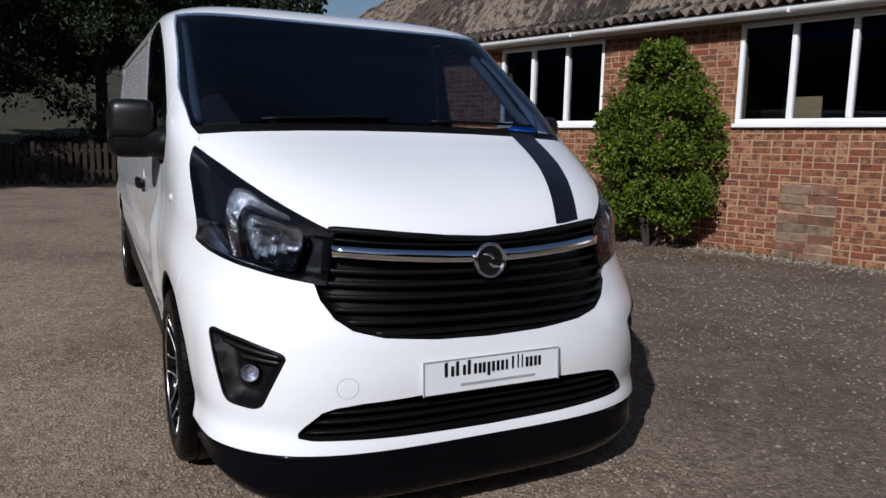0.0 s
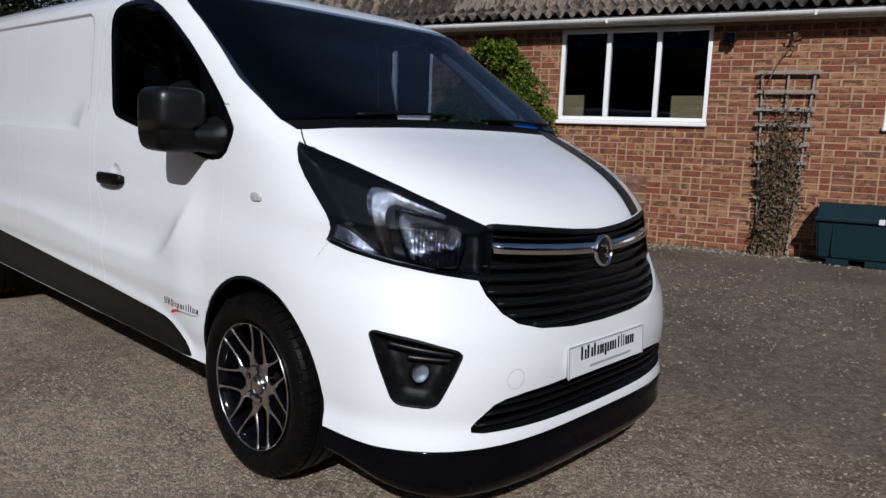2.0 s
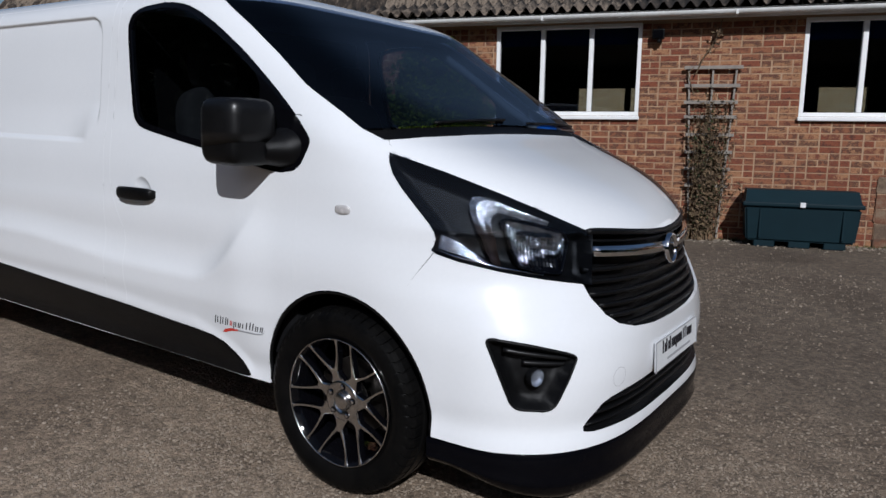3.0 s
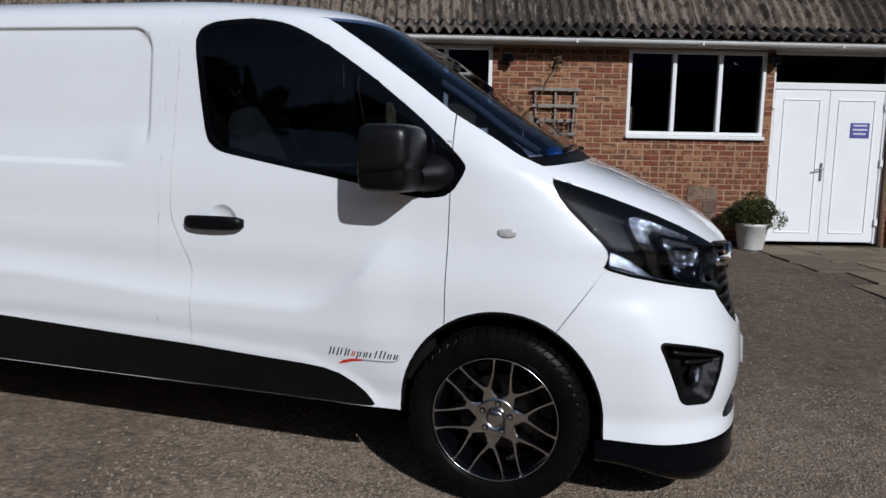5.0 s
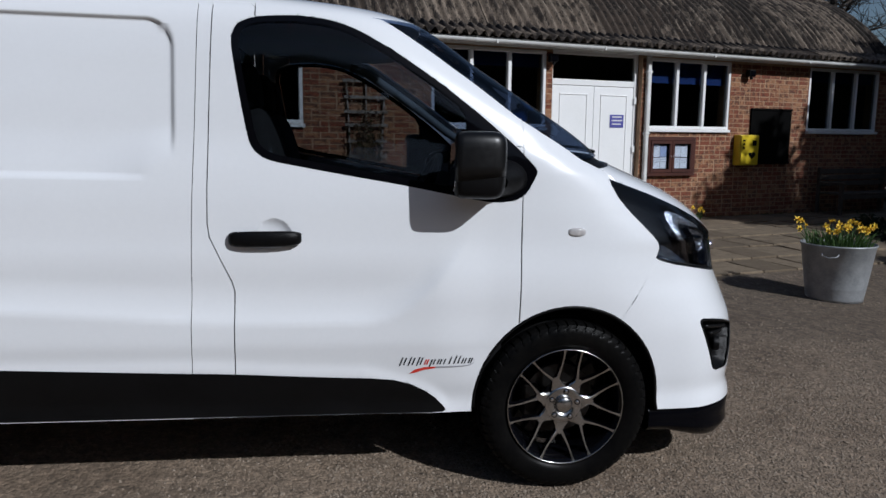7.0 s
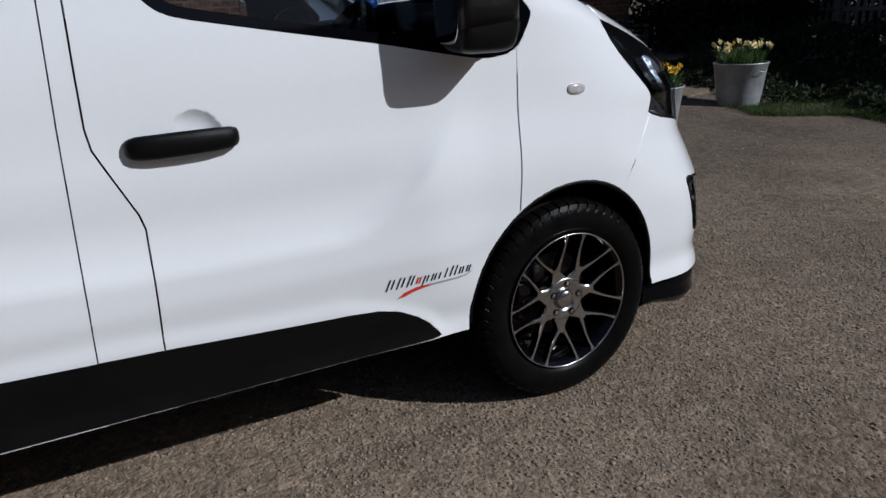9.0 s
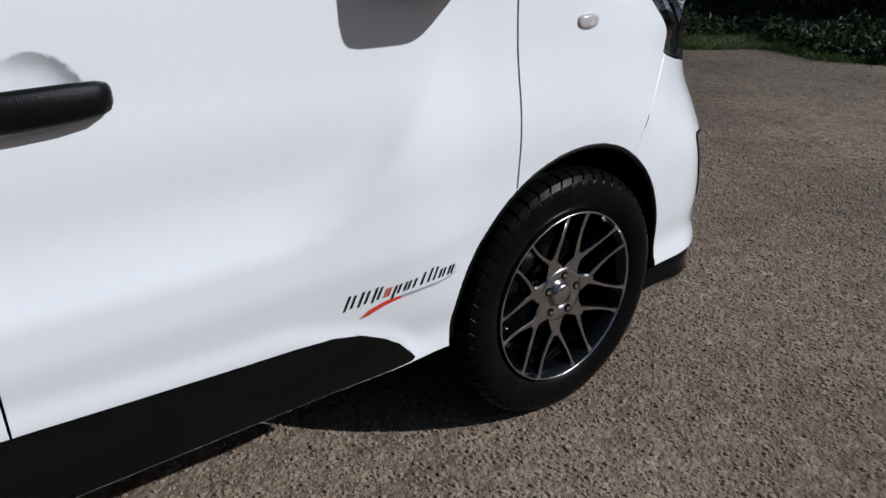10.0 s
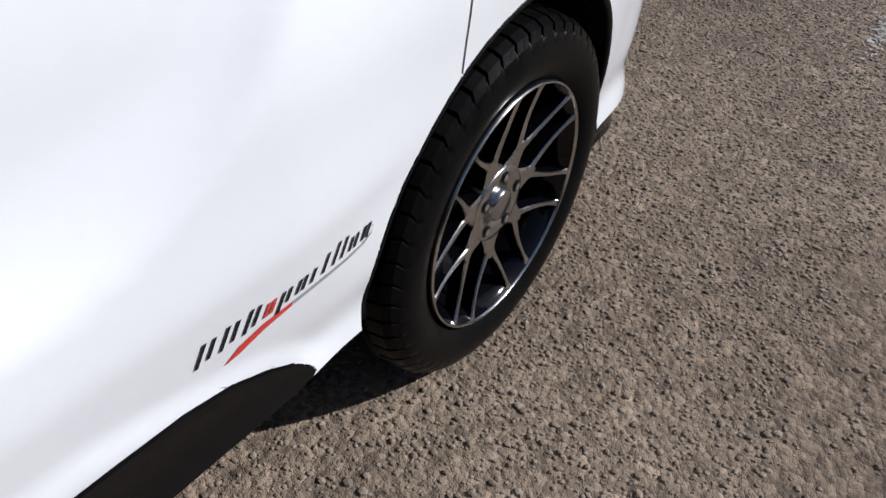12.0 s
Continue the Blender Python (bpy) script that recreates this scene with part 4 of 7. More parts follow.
def skin_normal(co):
    """The smooth outward normal of the body next to a place."""
    flip = co.x > 0
    p = Vector((-abs(co.x), co.y, co.z))
    hitp, _, k, _ = SKIN.find_nearest(p)
    f = base_bm.faces[k]
    w = poly_3d_calc([v.co for v in f.verts], hitp)
    n = sum((v.normal * a for v, a in zip(f.verts, w)), Vector()).normalized()
    if abs(p.x) < 1e-4:
        n.x = 0
        n.normalize()
    return Vector((-n.x, n.y, n.z)) if flip else n


def on_side(y, z, off=0.0):
    """A place on the right flank, off metres proud of it."""
    h = SKIN.ray_cast(Vector((-2, y, z)), Vector((1, 0, 0)))
    return h[0] + h[1].normalized() * (off if h[1].x < 0 else -off)


def on_face(x, z, off=0.0):
    """A place on the nose."""
    h = SKIN.ray_cast(Vector((-abs(x), -2, z)), Vector((0, 1, 0)))
    n = h[1].normalized()
    n = n if n.y < 0 else -n
    p = h[0] + n * off
    return Vector((p.x if x <= 0 else -p.x, p.y, p.z))


cut(master, WINDOW, SIDE, lambda c: c.x < -0.7 and 0.1 < c.y < 1.35 and 1.1 < c.z < 1.86, True)
cut(master, PANE, SIDE, lambda c: c.x < -0.7 and 0.3 < c.y < 1.35 and 1.15 < c.z < 1.86, True)
cut(master, HANDLE_DISH, SIDE, lambda c: c.x < -0.7 and 1.0 < c.y < 1.35 and 0.95 < c.z < 1.13, True)
for q in (0.010, 0.020):
    cut(master, shrunk(HANDLE_DISH, q), SIDE, lambda c: c.x < -0.7 and 1.0 < c.y < 1.35 and 0.95 < c.z < 1.13, True)
cut(master, DOOR_REAR, SIDE, lambda c: c.x < -0.7 and 1.2 < c.y < 1.45)
cut(master, [(1.205, 1.80), (1.205, 1.868), (1.36, 1.868)], SIDE, lambda c: c.x < -0.7 and 1.1 < c.y < 1.45 and c.z > 1.75)
cut(master, [(0.2066, 1.36), (0.2066, 1.52)], SIDE, lambda c: c.x < -0.6 and 0.15 < c.y < 0.3 and 1.3 < c.z < 1.6)
cut(master, DOOR_FRONT, SIDE, lambda c: c.x < -0.7 and 0.15 < c.y < 0.3 and c.z < 1.5)
cut(master, PANEL_FRONT, SIDE, lambda c: c.x < -0.7 and 1.33 < c.y < 1.52)
cut(master, PANEL_REAR, SIDE, lambda c: c.x < -0.7 and 2.3 < c.y < 2.6)
cut(master, TRIM, SIDE, lambda c: c.x < -0.7 and 0.4 < c.y < 3.2 and c.z < 0.64, True)
cut(master, [(0.3, 0.329), (4.4, 0.329)], SIDE, lambda c: c.y > 0.3 and c.z < 0.35)
cut(master, ARCH_F, SIDE, lambda c: c.x < -0.55 and -0.5 < c.y < 0.5 and c.z < 0.85)
cut(master, ARCH_R, SIDE, lambda c: c.x < -0.55 and 3.0 < c.y < 4.0 and c.z < 0.85)
cut(master, HEADLAMP, DIAG, lambda c: c.y < 0 and 0.8 < c.z < 1.3 and c.x < -0.4, True)
cut(master, FOG, DIAG, lambda c: c.y < -0.4 and 0.4 < c.z < 0.75 and c.x < -0.5, True)
cut(master, GRILLE, FACE, lambda c: c.y < -0.5 and 0.6 < c.z < 1.06, False)
cut(master, INTAKE, FACE, lambda c: c.y < -0.5 and c.z < 0.55, False)
cut(master, SCREEN_BASE, FACE, lambda c: c.y < 0.05 and 1.25 < c.z < 1.4)
cut(master, [(x, z + 0.035) for x, z in SCREEN_BASE], FACE, lambda c: c.y < 0.05 and 1.25 < c.z < 1.45)
cut(master, SCREEN_EDGE, SIDE, lambda c: c.x < -0.6 and 1.25 < c.z < 1.86)
cut(master, [(-0.2, SCREEN_TOP_Z), (1.0, SCREEN_TOP_Z)], FACE, lambda c: c.y < 0.9 and 1.8 < c.z < 1.88)
cut(master, BUMPER_FOOT, SIDE, lambda c: c.y < -0.37 and c.z < 0.34)
cut(master, BUMPER_SEAM, SIDE, lambda c: c.x < -0.7 and -0.5 < c.y < -0.1 and 0.65 < c.z < 1.05)
cut(master, WING_TOP, SIDE, lambda c: c.x < -0.7 and -0.3 < c.y < 0 and c.z > 1.2)


def along(pts, x):
    for (x0, y0), (x1, y1) in zip(pts, pts[1:]):
        if min(x0, x1) <= x <= max(x0, x1):
            return y0 + (y1 - y0) * (x - x0) / ((x1 - x0) or 1e-9)
    return pts[0][1] if abs(x - pts[0][0]) < abs(x - pts[-1][0]) else pts[-1][1]


def across(pts, z):
    return along([(q, p) for p, q in pts], z)


def region(c):
    x, y, z, s = abs(c.x), c.y, c.z, (abs(c.x) + c.y) / math.sqrt(2)
    side = x > 0.55
    if side and (inside(ARCH_F, y, z) or inside(ARCH_R, y, z)):
        return "hole"
    if y > 0.3 and z < 0.329 or y < -0.37 and z < along(BUMPER_FOOT, y):
        return "hole"
    if y < 0 and x > 0.4 and inside(HEADLAMP, s, z) and 0.8 < z < 1.27:
        return "headlamp"
    if y < -0.4 and x > 0.5 and inside(FOG, s, z):
        return "fog"
    if y < -0.5 and inside([(-0.001, 0.99)] + GRILLE[1:-1] + [(-0.001, 0.662)], x, z):
        return "grille"
    if y < -0.5 and 0.5 < x < 0.60 and 0.862 < z < 1.022:
        return "grille"
    if y < -0.5 and inside([(-0.001, 0.489)] + INTAKE[1:-1] + [(-0.001, 0.349)], x, z):
        return "intake"
    base = along(SCREEN_BASE, x)
    if z > base and z < SCREEN_TOP_Z and y < 0.82 and (x < 0.6 or y < across(SCREEN_EDGE, z)):
        return "cowl" if z < base + 0.035 else "screen"
    if x > 0.7:
        if inside(PANE, y, z):
            return "pane"
        if inside(WINDOW, y, z):
            return "seal"
        if inside(TRIM, y, z):
            return "trim"
        if 0.2 < y < 1.4 and y < across(DOOR_REAR, z) and y > (across(DOOR_FRONT, z) if z < 1.405 else 0.2066) and z < (along(WINDOW_TOP, y) if y < 1.205 else 1.868):
            return "door"
        if 1.38 < y < 4.2 and y > across(PANEL_FRONT, z) and z < 1.868:
            return "panel" if y < 2.45 else "rear_panel"
    if y < 0.03 and z > (0.985 if x < 0.53 else 1.0) and z <= base and (x < 0.5 or z > along([(a[0], a[1]) for a in HEADLAMP[:6]], s)) and not (x > 0.7 and y > across(WING_TOP, z) and z > 1.235):
        return "bonnet"
    if x > 0.7 and y < across(DOOR_FRONT, z) and (y > across(BUMPER_SEAM, z) if z < 0.946 else True) and z > 0.66:
        return "wing"
    if y < -0.1 and z < 1.03:
        return "bumper"
    return "body"


groups = {}
for f in master.faces:
    groups.setdefault(region(f.calc_center_median()), []).append(f)


def patch(key, both=False, mirror=False, shift=None):
    """A bmesh of one region of the skin, of the right half, the left half or both."""
    bm = bmesh.new()
    for sgn in ((1, -1) if both else ((-1,) if mirror else (1,))):
        vm = {}
        for f in groups[key]:
            vs = []
            for v in f.verts:
                if v not in vm:
                    co = Vector((v.co.x * sgn, v.co.y, v.co.z))
                    if shift:
                        co = shift(co)
                    vm[v] = bm.verts.new(co)
                vs.append(vm[v])
            try:
                bm.faces.new(vs if sgn == 1 else vs[::-1])
            except ValueError:
                pass
    if both:
        bmesh.ops.remove_doubles(bm, verts=[v for v in bm.verts if abs(v.co.x) < 1e-4], dist=2e-4)
    bmesh.ops.dissolve_degenerate(bm, dist=0.0008, edges=bm.edges)
    return bm


def skin_part(name, bm, mat, parent, gap=0.0022, depth=0.012, label="", lift=0.0, press=None):
    """Links a patch of the skin, pulled in at its edges, turned inwards there, and shaded by the body's own curve."""
    bm.normal_update()
    rim = [e for e in bm.edges if e.is_boundary]
    pull = {}
    for e in rim:
        c = e.link_faces[0].calc_center_median()
        d = (e.verts[1].co - e.verts[0].co)
        if d.length < 1e-7:
            continue
        d.normalize()
        w = c - e.verts[0].co
        w = w - d * w.dot(d)
        if w.length > 1e-7:
            for v in e.verts:
                pull.setdefault(v, Vector())
                pull[v] += w.normalized()
    nrm = {v: skin_normal(v.co) for v in bm.verts}
    if lift:
        for v in bm.verts:
            v.co += nrm[v] * lift
    if press:
        pushed = [(v, press(v.co)) for v in bm.verts]
        pushed = [(v, d) for v, d in pushed if d > 0.0015]
        for v, d in pushed:
            v.co -= nrm[v] * d
        bm.normal_update()
        for v, d in pushed:
            nrm[v] = v.normal.copy()
    for v, w in pull.items():
        if w.length > 1e-6:
            v.co += w.normalized() * gap
    if depth:
        r = bmesh.ops.extrude_edge_only(bm, edges=rim)
        made = [v for v in r["geom"] if isinstance(v, bmesh.types.BMVert)]
        for v in made:
            n = skin_normal(v.co)
            v.co -= n * depth
            nrm[v] = n
    bm.verts.index_update()
    normals = [nrm[v] if v in nrm else v.normal for v in bm.verts]
    normals = [tuple(n) for n in normals]
    me = mesh_of(name, bm, mat, smooth=True)
    me.normals_split_custom_set_from_vertices(normals)
    ob = new(name, me)
    ob.parent = parent
    if label:
        ob["label"] = label
    return ob


def edge_distance(poly, a, b):
    best = 9.0
    for (x0, y0), (x1, y1) in zip(poly, poly[1:] + poly[:1]):
        dx, dy = x1 - x0, y1 - y0
        t = min(max(((a - x0) * dx + (b - y0) * dy) / (dx * dx + dy * dy + 1e-12), 0), 1)
        best = min(best, math.hypot(a - x0 - t * dx, b - y0 - t * dy))
    return best


def handle_recess(co):
    """How deep the hollow behind the door handle is at a place."""
    if not (1.0 < co.y < 1.35 and 0.95 < co.z < 1.13 and inside(HANDLE_DISH, co.y, co.z)):
        return 0.0
    return 0.015 * math.sin(min(edge_distance(HANDLE_DISH, co.y, co.z) / 0.040, 1) * math.pi / 2)


skin_part("body_shell", patch("body", both=True), WHITE_PAINT, van, depth=0.014)
skin_part("bonnet", patch("bonnet", both=True), WHITE_PAINT, van, gap=0.003, depth=0.02)
skin_part("front_bumper", patch("bumper", both=True), WHITE_PAINT, van, gap=0.0013, depth=0.014)
skin_part("windscreen", patch("screen", both=True), SCREEN_GLASS, van, gap=0.0, depth=0.0, label="tinted windscreen")
skin_part("scuttle_panel", patch("cowl", both=True, shift=lambda c: c - Vector((0, -0.012, 0.006))), BLACK_PLASTIC, van, depth=0.01)
for mirror in (False, True):
    skin_part("front_wing", patch("wing", mirror=mirror), WHITE_PAINT, van, gap=0.0026)
    door = skin_part("front_door", patch("door", mirror=mirror), WHITE_PAINT, van, gap=0.0026, press=handle_recess)
    skin_part("load_panel", patch("panel", mirror=mirror), WHITE_PAINT, van, gap=0.0012, depth=0.008)
    skin_part("rear_panel", patch("rear_panel", mirror=mirror), WHITE_PAINT, van, gap=0.0012, depth=0.008)
    skin_part("window_surround", patch("seal", mirror=mirror), GLOSS_BLACK, door, gap=0.0, depth=0.02)
    skin_part("side_window", patch("pane", mirror=mirror), CABIN_GLASS, door, gap=0.0, depth=0.0, lift=-0.004)
    skin_part("sill_trim", patch("trim", mirror=mirror), BLACK_PLASTIC, van, gap=0.0, depth=0.02, lift=0.004, label="matt black sill trim")


def mirrored(bm):
    """A copy of a bmesh, turned over to the other side of the van."""
    o = bm.copy()
    for v in o.verts:
        v.co.x = -v.co.x
    bmesh.ops.reverse_faces(o, faces=o.faces)
    return o


def pair(name, bm, mat, label="", smooth=False, parents=None):
    """The same part on both sides."""
    o = mirrored(bm)
    return [part(name, bm, mat, parents[0] if parents else van, label, smooth), part(name, o, mat, parents[1] if parents else van, label, smooth)]


def on_diag(s, z, off=0.0):
    """A place on the corner of the nose, seen from ahead and aside."""
    e, o = Vector((-1, 1, 0)) / math.sqrt(2), Vector((-1, -1, 0)) / math.sqrt(2)
    h = SKIN.ray_cast(e * s + o * 3 + Vector((0, 0, z)), -o)
    n = h[1].normalized()
    n = n if n.dot(o) > 0 else -n
    return h[0] + n * off


def dish(key, poly, coords, depth, soft):
    def shift(co):
        a, b = coords(co)
        return co - skin_normal(co) * depth * smoothstep(0.0, soft, edge_distance(poly, a, b))
    return shift


diag_co = lambda c: ((abs(c.x) + c.y) / math.sqrt(2), c.z)
face_co = lambda c: (abs(c.x), c.z)


def ribbon(fn, us, z0, z1, off_front, off_back):
    """A bar along the nose: fn(u, z, off) gives places."""
    bm = bmesh.new()
    rings = []
    for u in us:
        a, b = (z0(u), z1(u)) if callable(z0) else (z0, z1)
        rings.append([bm.verts.new(fn(u, z, o)) for z, o in ((b, off_back), (b - 0.002, off_front), ((a + b) / 2, off_front + 0.002), (a + 0.002, off_front), (a, off_back))])
    for p, q in zip(rings, rings[1:]):
        for j in range(4):
            bm.faces.new((p[j], p[j + 1], q[j + 1], q[j]))
        bm.faces.new((p[4], p[0], q[0], q[4]))
    bm.faces.new(rings[0])
    bm.faces.new(rings[-1][::-1])
    bmesh.ops.recalc_face_normals(bm, faces=bm.faces)
    return bm


# grille
grille = part("grille", patch("grille", both=True, shift=lambda c: c + Vector((0, 0.035 * smoothstep(0, 0.02, edge_distance(GRILLE + [(-0.6, 0.662), (-0.6, 0.99)], abs(c.x), c.z)) + 0.012, 0))), BLACK_PLASTIC, van, "black slatted grille", True)


def grille_half(z):
    return across(GRILLE[6:], z) if z < 0.955 else 0.53


for z in (0.695, 0.730, 0.766, 0.804, 0.842, 0.880):
    w = grille_half(z) - 0.012
    us = [w * k / 16 for k in range(-16, 17)]
    part("slat", ribbon(on_face, us, lambda u, z=z: z - 0.009 + 0.010 * (u / 0.55) ** 2, lambda u, z=z: z + 0.009 + 0.010 * (u / 0.55) ** 2, -0.013, -0.034), BLACK_PLASTIC, grille, smooth=True)
us = [0.52 * k / 16 for k in range(-16, 17)]
part("slat", ribbon(on_face, us, lambda u: 0.962 + 0.02 * (u / 0.52) ** 2, lambda u: 0.972 + 0.022 * (u / 0.52) ** 2, -0.006, -0.030), BLACK_PLASTIC, grille, smooth=True)
for sg in (-1, 1):
    us = [sg * (0.045 + 0.47 * k / 14) for k in range(15)]
    bar = ribbon(on_face, us, lambda u: 0.906 + 0.024 * (abs(u) / 0.5) ** 1.5, lambda u: 0.946 + 0.022 * (abs(u) / 0.5) ** 1.5, 0.010, -0.025)
    part("chrome_bar", bar, CHROME, grille, "curved chrome bar", True)
top_edge = [(u, z) for u, z in GRILLE[:6]]
us = [0.522 * k / 24 for k in range(-24, 25)]
part("grille_top_bar", ribbon(on_face, us, lambda u: along(top_edge, abs(u)) - 0.018, lambda u: along(top_edge, abs(u)) + 0.004, 0.003, -0.02), BLACK_PLASTIC, grille, smooth=True)
em = bmesh.new()
lathe(em, [(0.046, 0.0), (0.049, -0.010), (0.054, -0.013), (0.059, -0.010), (0.060, 0.004)], 40, "y")
badge_at = pose(0, -0.882, 0.913, -6, 0, 0)
badge = part("badge", em, CHROME, grille, "round chrome badge", True, badge_at)
bd = bmesh.new()
lathe(bd, [(0.0005, -0.007), (0.03, -0.006), (0.048, -0.003)], 40, "y")
part("badge_disc", bd, MIRROR_BLACK, badge, smooth=True)
bw = bmesh.new()
tube(bw, [(-0.03, -0.010, 0.022), (-0.005, -0.012, 0.020), (0.008, -0.012, 0.006), (-0.008, -0.012, -0.006), (0.004, -0.012, -0.020), (0.03, -0.010, -0.022)], [0.003, 0.006, 0.006, 0.006, 0.006, 0.003], 8)
part("badge_bar", bw, CHROME, badge, smooth=True)

# lower intake
intake = part("lower_intake", patch("intake", both=True, shift=dish("intake", INTAKE + [(-0.7, 0.349), (-0.7, 0.489)], face_co, 0.04, 0.012)), BLACK_PLASTIC, van, "black lower air intake", True)
for z in (0.382, 0.413, 0.444):
    w = across(INTAKE[3:8], z) - 0.02
    us = [w * k / 14 for k in range(-14, 15)]
    part("slat", ribbon(on_face, us, z - 0.006, z + 0.006, -0.012, -0.034), BLACK_PLASTIC, intake, smooth=True)

# lip under the bumper
LIP = [(0.3165, 0.870, -0.890), (0.3160, 0.890, -0.914), (0.310, 0.893, -0.919), (0.299, 0.902, -0.924), (0.256, 0.900, -0.921), (0.216, 0.900, -0.921), (0.206, 0.903, -0.925), (0.194, 0.899, -0.919), (0.175, 0.892, -0.908), (0.155, 0.882, -0.892), (0.140, 0.868, -0.870), (0.130, 0.850, -0.845), (0.124, 0.82, -0.80), (0.126, 0.78, -0.74), (0.286, 0.76, -0.72)]


def lip_row(bm, z, a, yf):
    z = z if z > 0.27 else 0.27 - (0.27 - z) * 1.12
    th = [math.pi / 2 * (k / 40) for k in range(41)]
    pts = [(a * math.sin(t) ** (2 / 3.7) + 0.008 * math.sin(t) ** 4, 0.2 - (0.2 - yf) * math.cos(t) ** (2 / 4.9)) for t in th]
    pts = [(x - 0.015 * smoothstep(-0.64, -0.42, y), y) for x, y in pts]
    pts = [p for p in pts if p[1] < -0.372] + [(along([(q, p) for p, q in pts][::-1], -0.372), -0.372)]
    # its lower edge sweeps up towards the arch
    pts = [(x, y, z + 0.6 * max(0.27 - z, 0) * smoothstep(-0.82, -0.40, y)) for x, y in pts]
    return [bm.verts.new((-x, y, h)) for x, y, h in pts[::-1]] + [bm.verts.new(p) for p in pts[1:]]


bm = bmesh.new()
rows = [lip_row(bm, *r) for r in LIP]
k = min(len(r) for r in rows)
for a, b in zip(rows, rows[1:]):
    na, nb = len(a), len(b)
    for j in range(k - 1):
        ia, ib = [round(i * (na - 1) / (k - 1)) for i in (j, j + 1)], [round(i * (nb - 1) / (k - 1)) for i in (j, j + 1)]
        vs = [a[ia[0]], b[ib[0]], b[ib[1]], a[ia[1]]]
        if len(set(vs)) == 4:
            bm.faces.new(vs)
bmesh.ops.recalc_face_normals(bm, faces=bm.faces)
part("bumper_lip", bm, LIP_BLACK, van, "gloss black bumper lip", True)

# fog lamps
bezels = [part("fog_surround", patch("fog", mirror=mi, shift=dish("fog", FOG, diag_co, 0.055, 0.034)), BLACK_PLASTIC, van, smooth=True) for mi in (False, True)]
fog_at = Matrix.Translation(on_diag(0.036, 0.562, -0.024)) @ Matrix.Rotation(radians(-20), 4, "Z") @ Matrix.Scale(0.68, 4)


def turned(profile, at, steps=28):
    b = bmesh.new()
    lathe(b, profile, steps, "y")
    b.transform(at)
    return b


edge = shrunk(FOG, 0.005)
rim = bmesh.new()
tube(rim, [on_diag(s, z, 0.0) for s, z in edge + edge[:1]], 0.0045, 8, cap=False)
pair("surround_rim", rim, BLACK_PLASTIC, smooth=True, parents=bezels)
pair("fog_lamp", turned([(0.046, 0.03), (0.046, -0.002), (0.044, -0.004), (0.042, -0.003)], fog_at), BLACK_PLASTIC, smooth=True, parents=bezels)
pair("reflector", turned([(0.042, -0.002), (0.038, 0.006), (0.034, 0.009), (0.026, 0.016), (0.014, 0.019), (0.0005, 0.020)], fog_at, 13), LAMP_CRYSTAL, parents=bezels)
for u0, u1, z0, drop, off in ((0.150, -0.080, 0.654, 0.030, -0.016), (0.085, -0.070, 0.612, 0.008, -0.030)):
    us = [u0 + (u1 - u0) * k / 14 for k in range(15)]
    ledge = ribbon(on_diag, us, lambda u: z0 - drop * (u0 - u) / (u0 - u1) - 0.010, lambda u: z0 - drop * (u0 - u) / (u0 - u1) + 0.008, off, off - 0.034)
    pair("pocket_ledge", ledge, MIRROR_BLACK, smooth=True, parents=bezels)
pair("fog_lens", turned([(0.0005, -0.011), (0.025, -0.009), (0.042, -0.003)], fog_at), LAMP_GLASS, smooth=True, parents=bezels)

# head lamps
lamps = []
for mi in (False, True):
    hs = part("headlamp", patch("headlamp", mirror=mi, shift=dish("headlamp", HEADLAMP, diag_co, 0.06, 0.03)), BLACK_PLASTIC, van, "clear headlamp with a black housing", True)
    lamps.append(hs)
    skin_part("lens", patch("headlamp", mirror=mi), LAMP_GLASS, hs, gap=0.0, depth=0.0, lift=0.001)


def diag_plate(poly, off, thick):
    b = bmesh.new()
    slab(b, poly, thick, lambda s, z, h: on_diag(s, z, off + h))
    bmesh.ops.recalc_face_normals(b, faces=b.faces)
    bmesh.ops.triangulate(b, faces=b.faces)
    return b


# the daytime lamp: a crystal hook with fine steps along it
OUTER = [(-0.03, 1.062), (0.035, 1.087), (0.100, 1.112), (0.130, 1.126), (0.165, 1.137), (0.20, 1.143), (0.228, 1.138), (0.242, 1.118), (0.243, 1.09), (0.235, 1.055), (0.222, 1.015), (0.207, 0.975), (0.190, 0.942), (0.175, 0.915)]
INNER = [(-0.03, 1.052), (0.035, 1.068), (0.098, 1.084), (0.124, 1.090), (0.145, 1.092), (0.160, 1.083), (0.169, 1.071), (0.172, 1.055), (0.171, 1.035), (0.167, 1.012), (0.161, 0.985), (0.154, 0.958), (0.147, 0.932), (0.142, 0.908)]
hook = bmesh.new()
prev = None
for k in range(56):
    q = k / 55 * (len(OUTER) - 1)
    i = min(int(q), len(OUTER) - 2)
    o, n = Vector(OUTER[i]).lerp(Vector(OUTER[i + 1]), q - i), Vector(INNER[i]).lerp(Vector(INNER[i + 1]), q - i)
    lift = 0.0015 if k % 2 else 0.0
    row = [hook.verts.new(on_diag(*o.lerp(n, f), d + lift)) for f, d in ((0, -0.052), (0.04, -0.026), (0.33, -0.017), (0.62, -0.022), (0.96, -0.034), (1, -0.056))]
    if prev:
        for j in range(5):
            hook.faces.new((prev[j], row[j], row[j + 1], prev[j + 1]))
    prev = row
bmesh.ops.recalc_face_normals(hook, faces=hook.faces)
for f in hook.faces:
    f.material_index = 1 if f.calc_center_median().z < 1.035 else 0
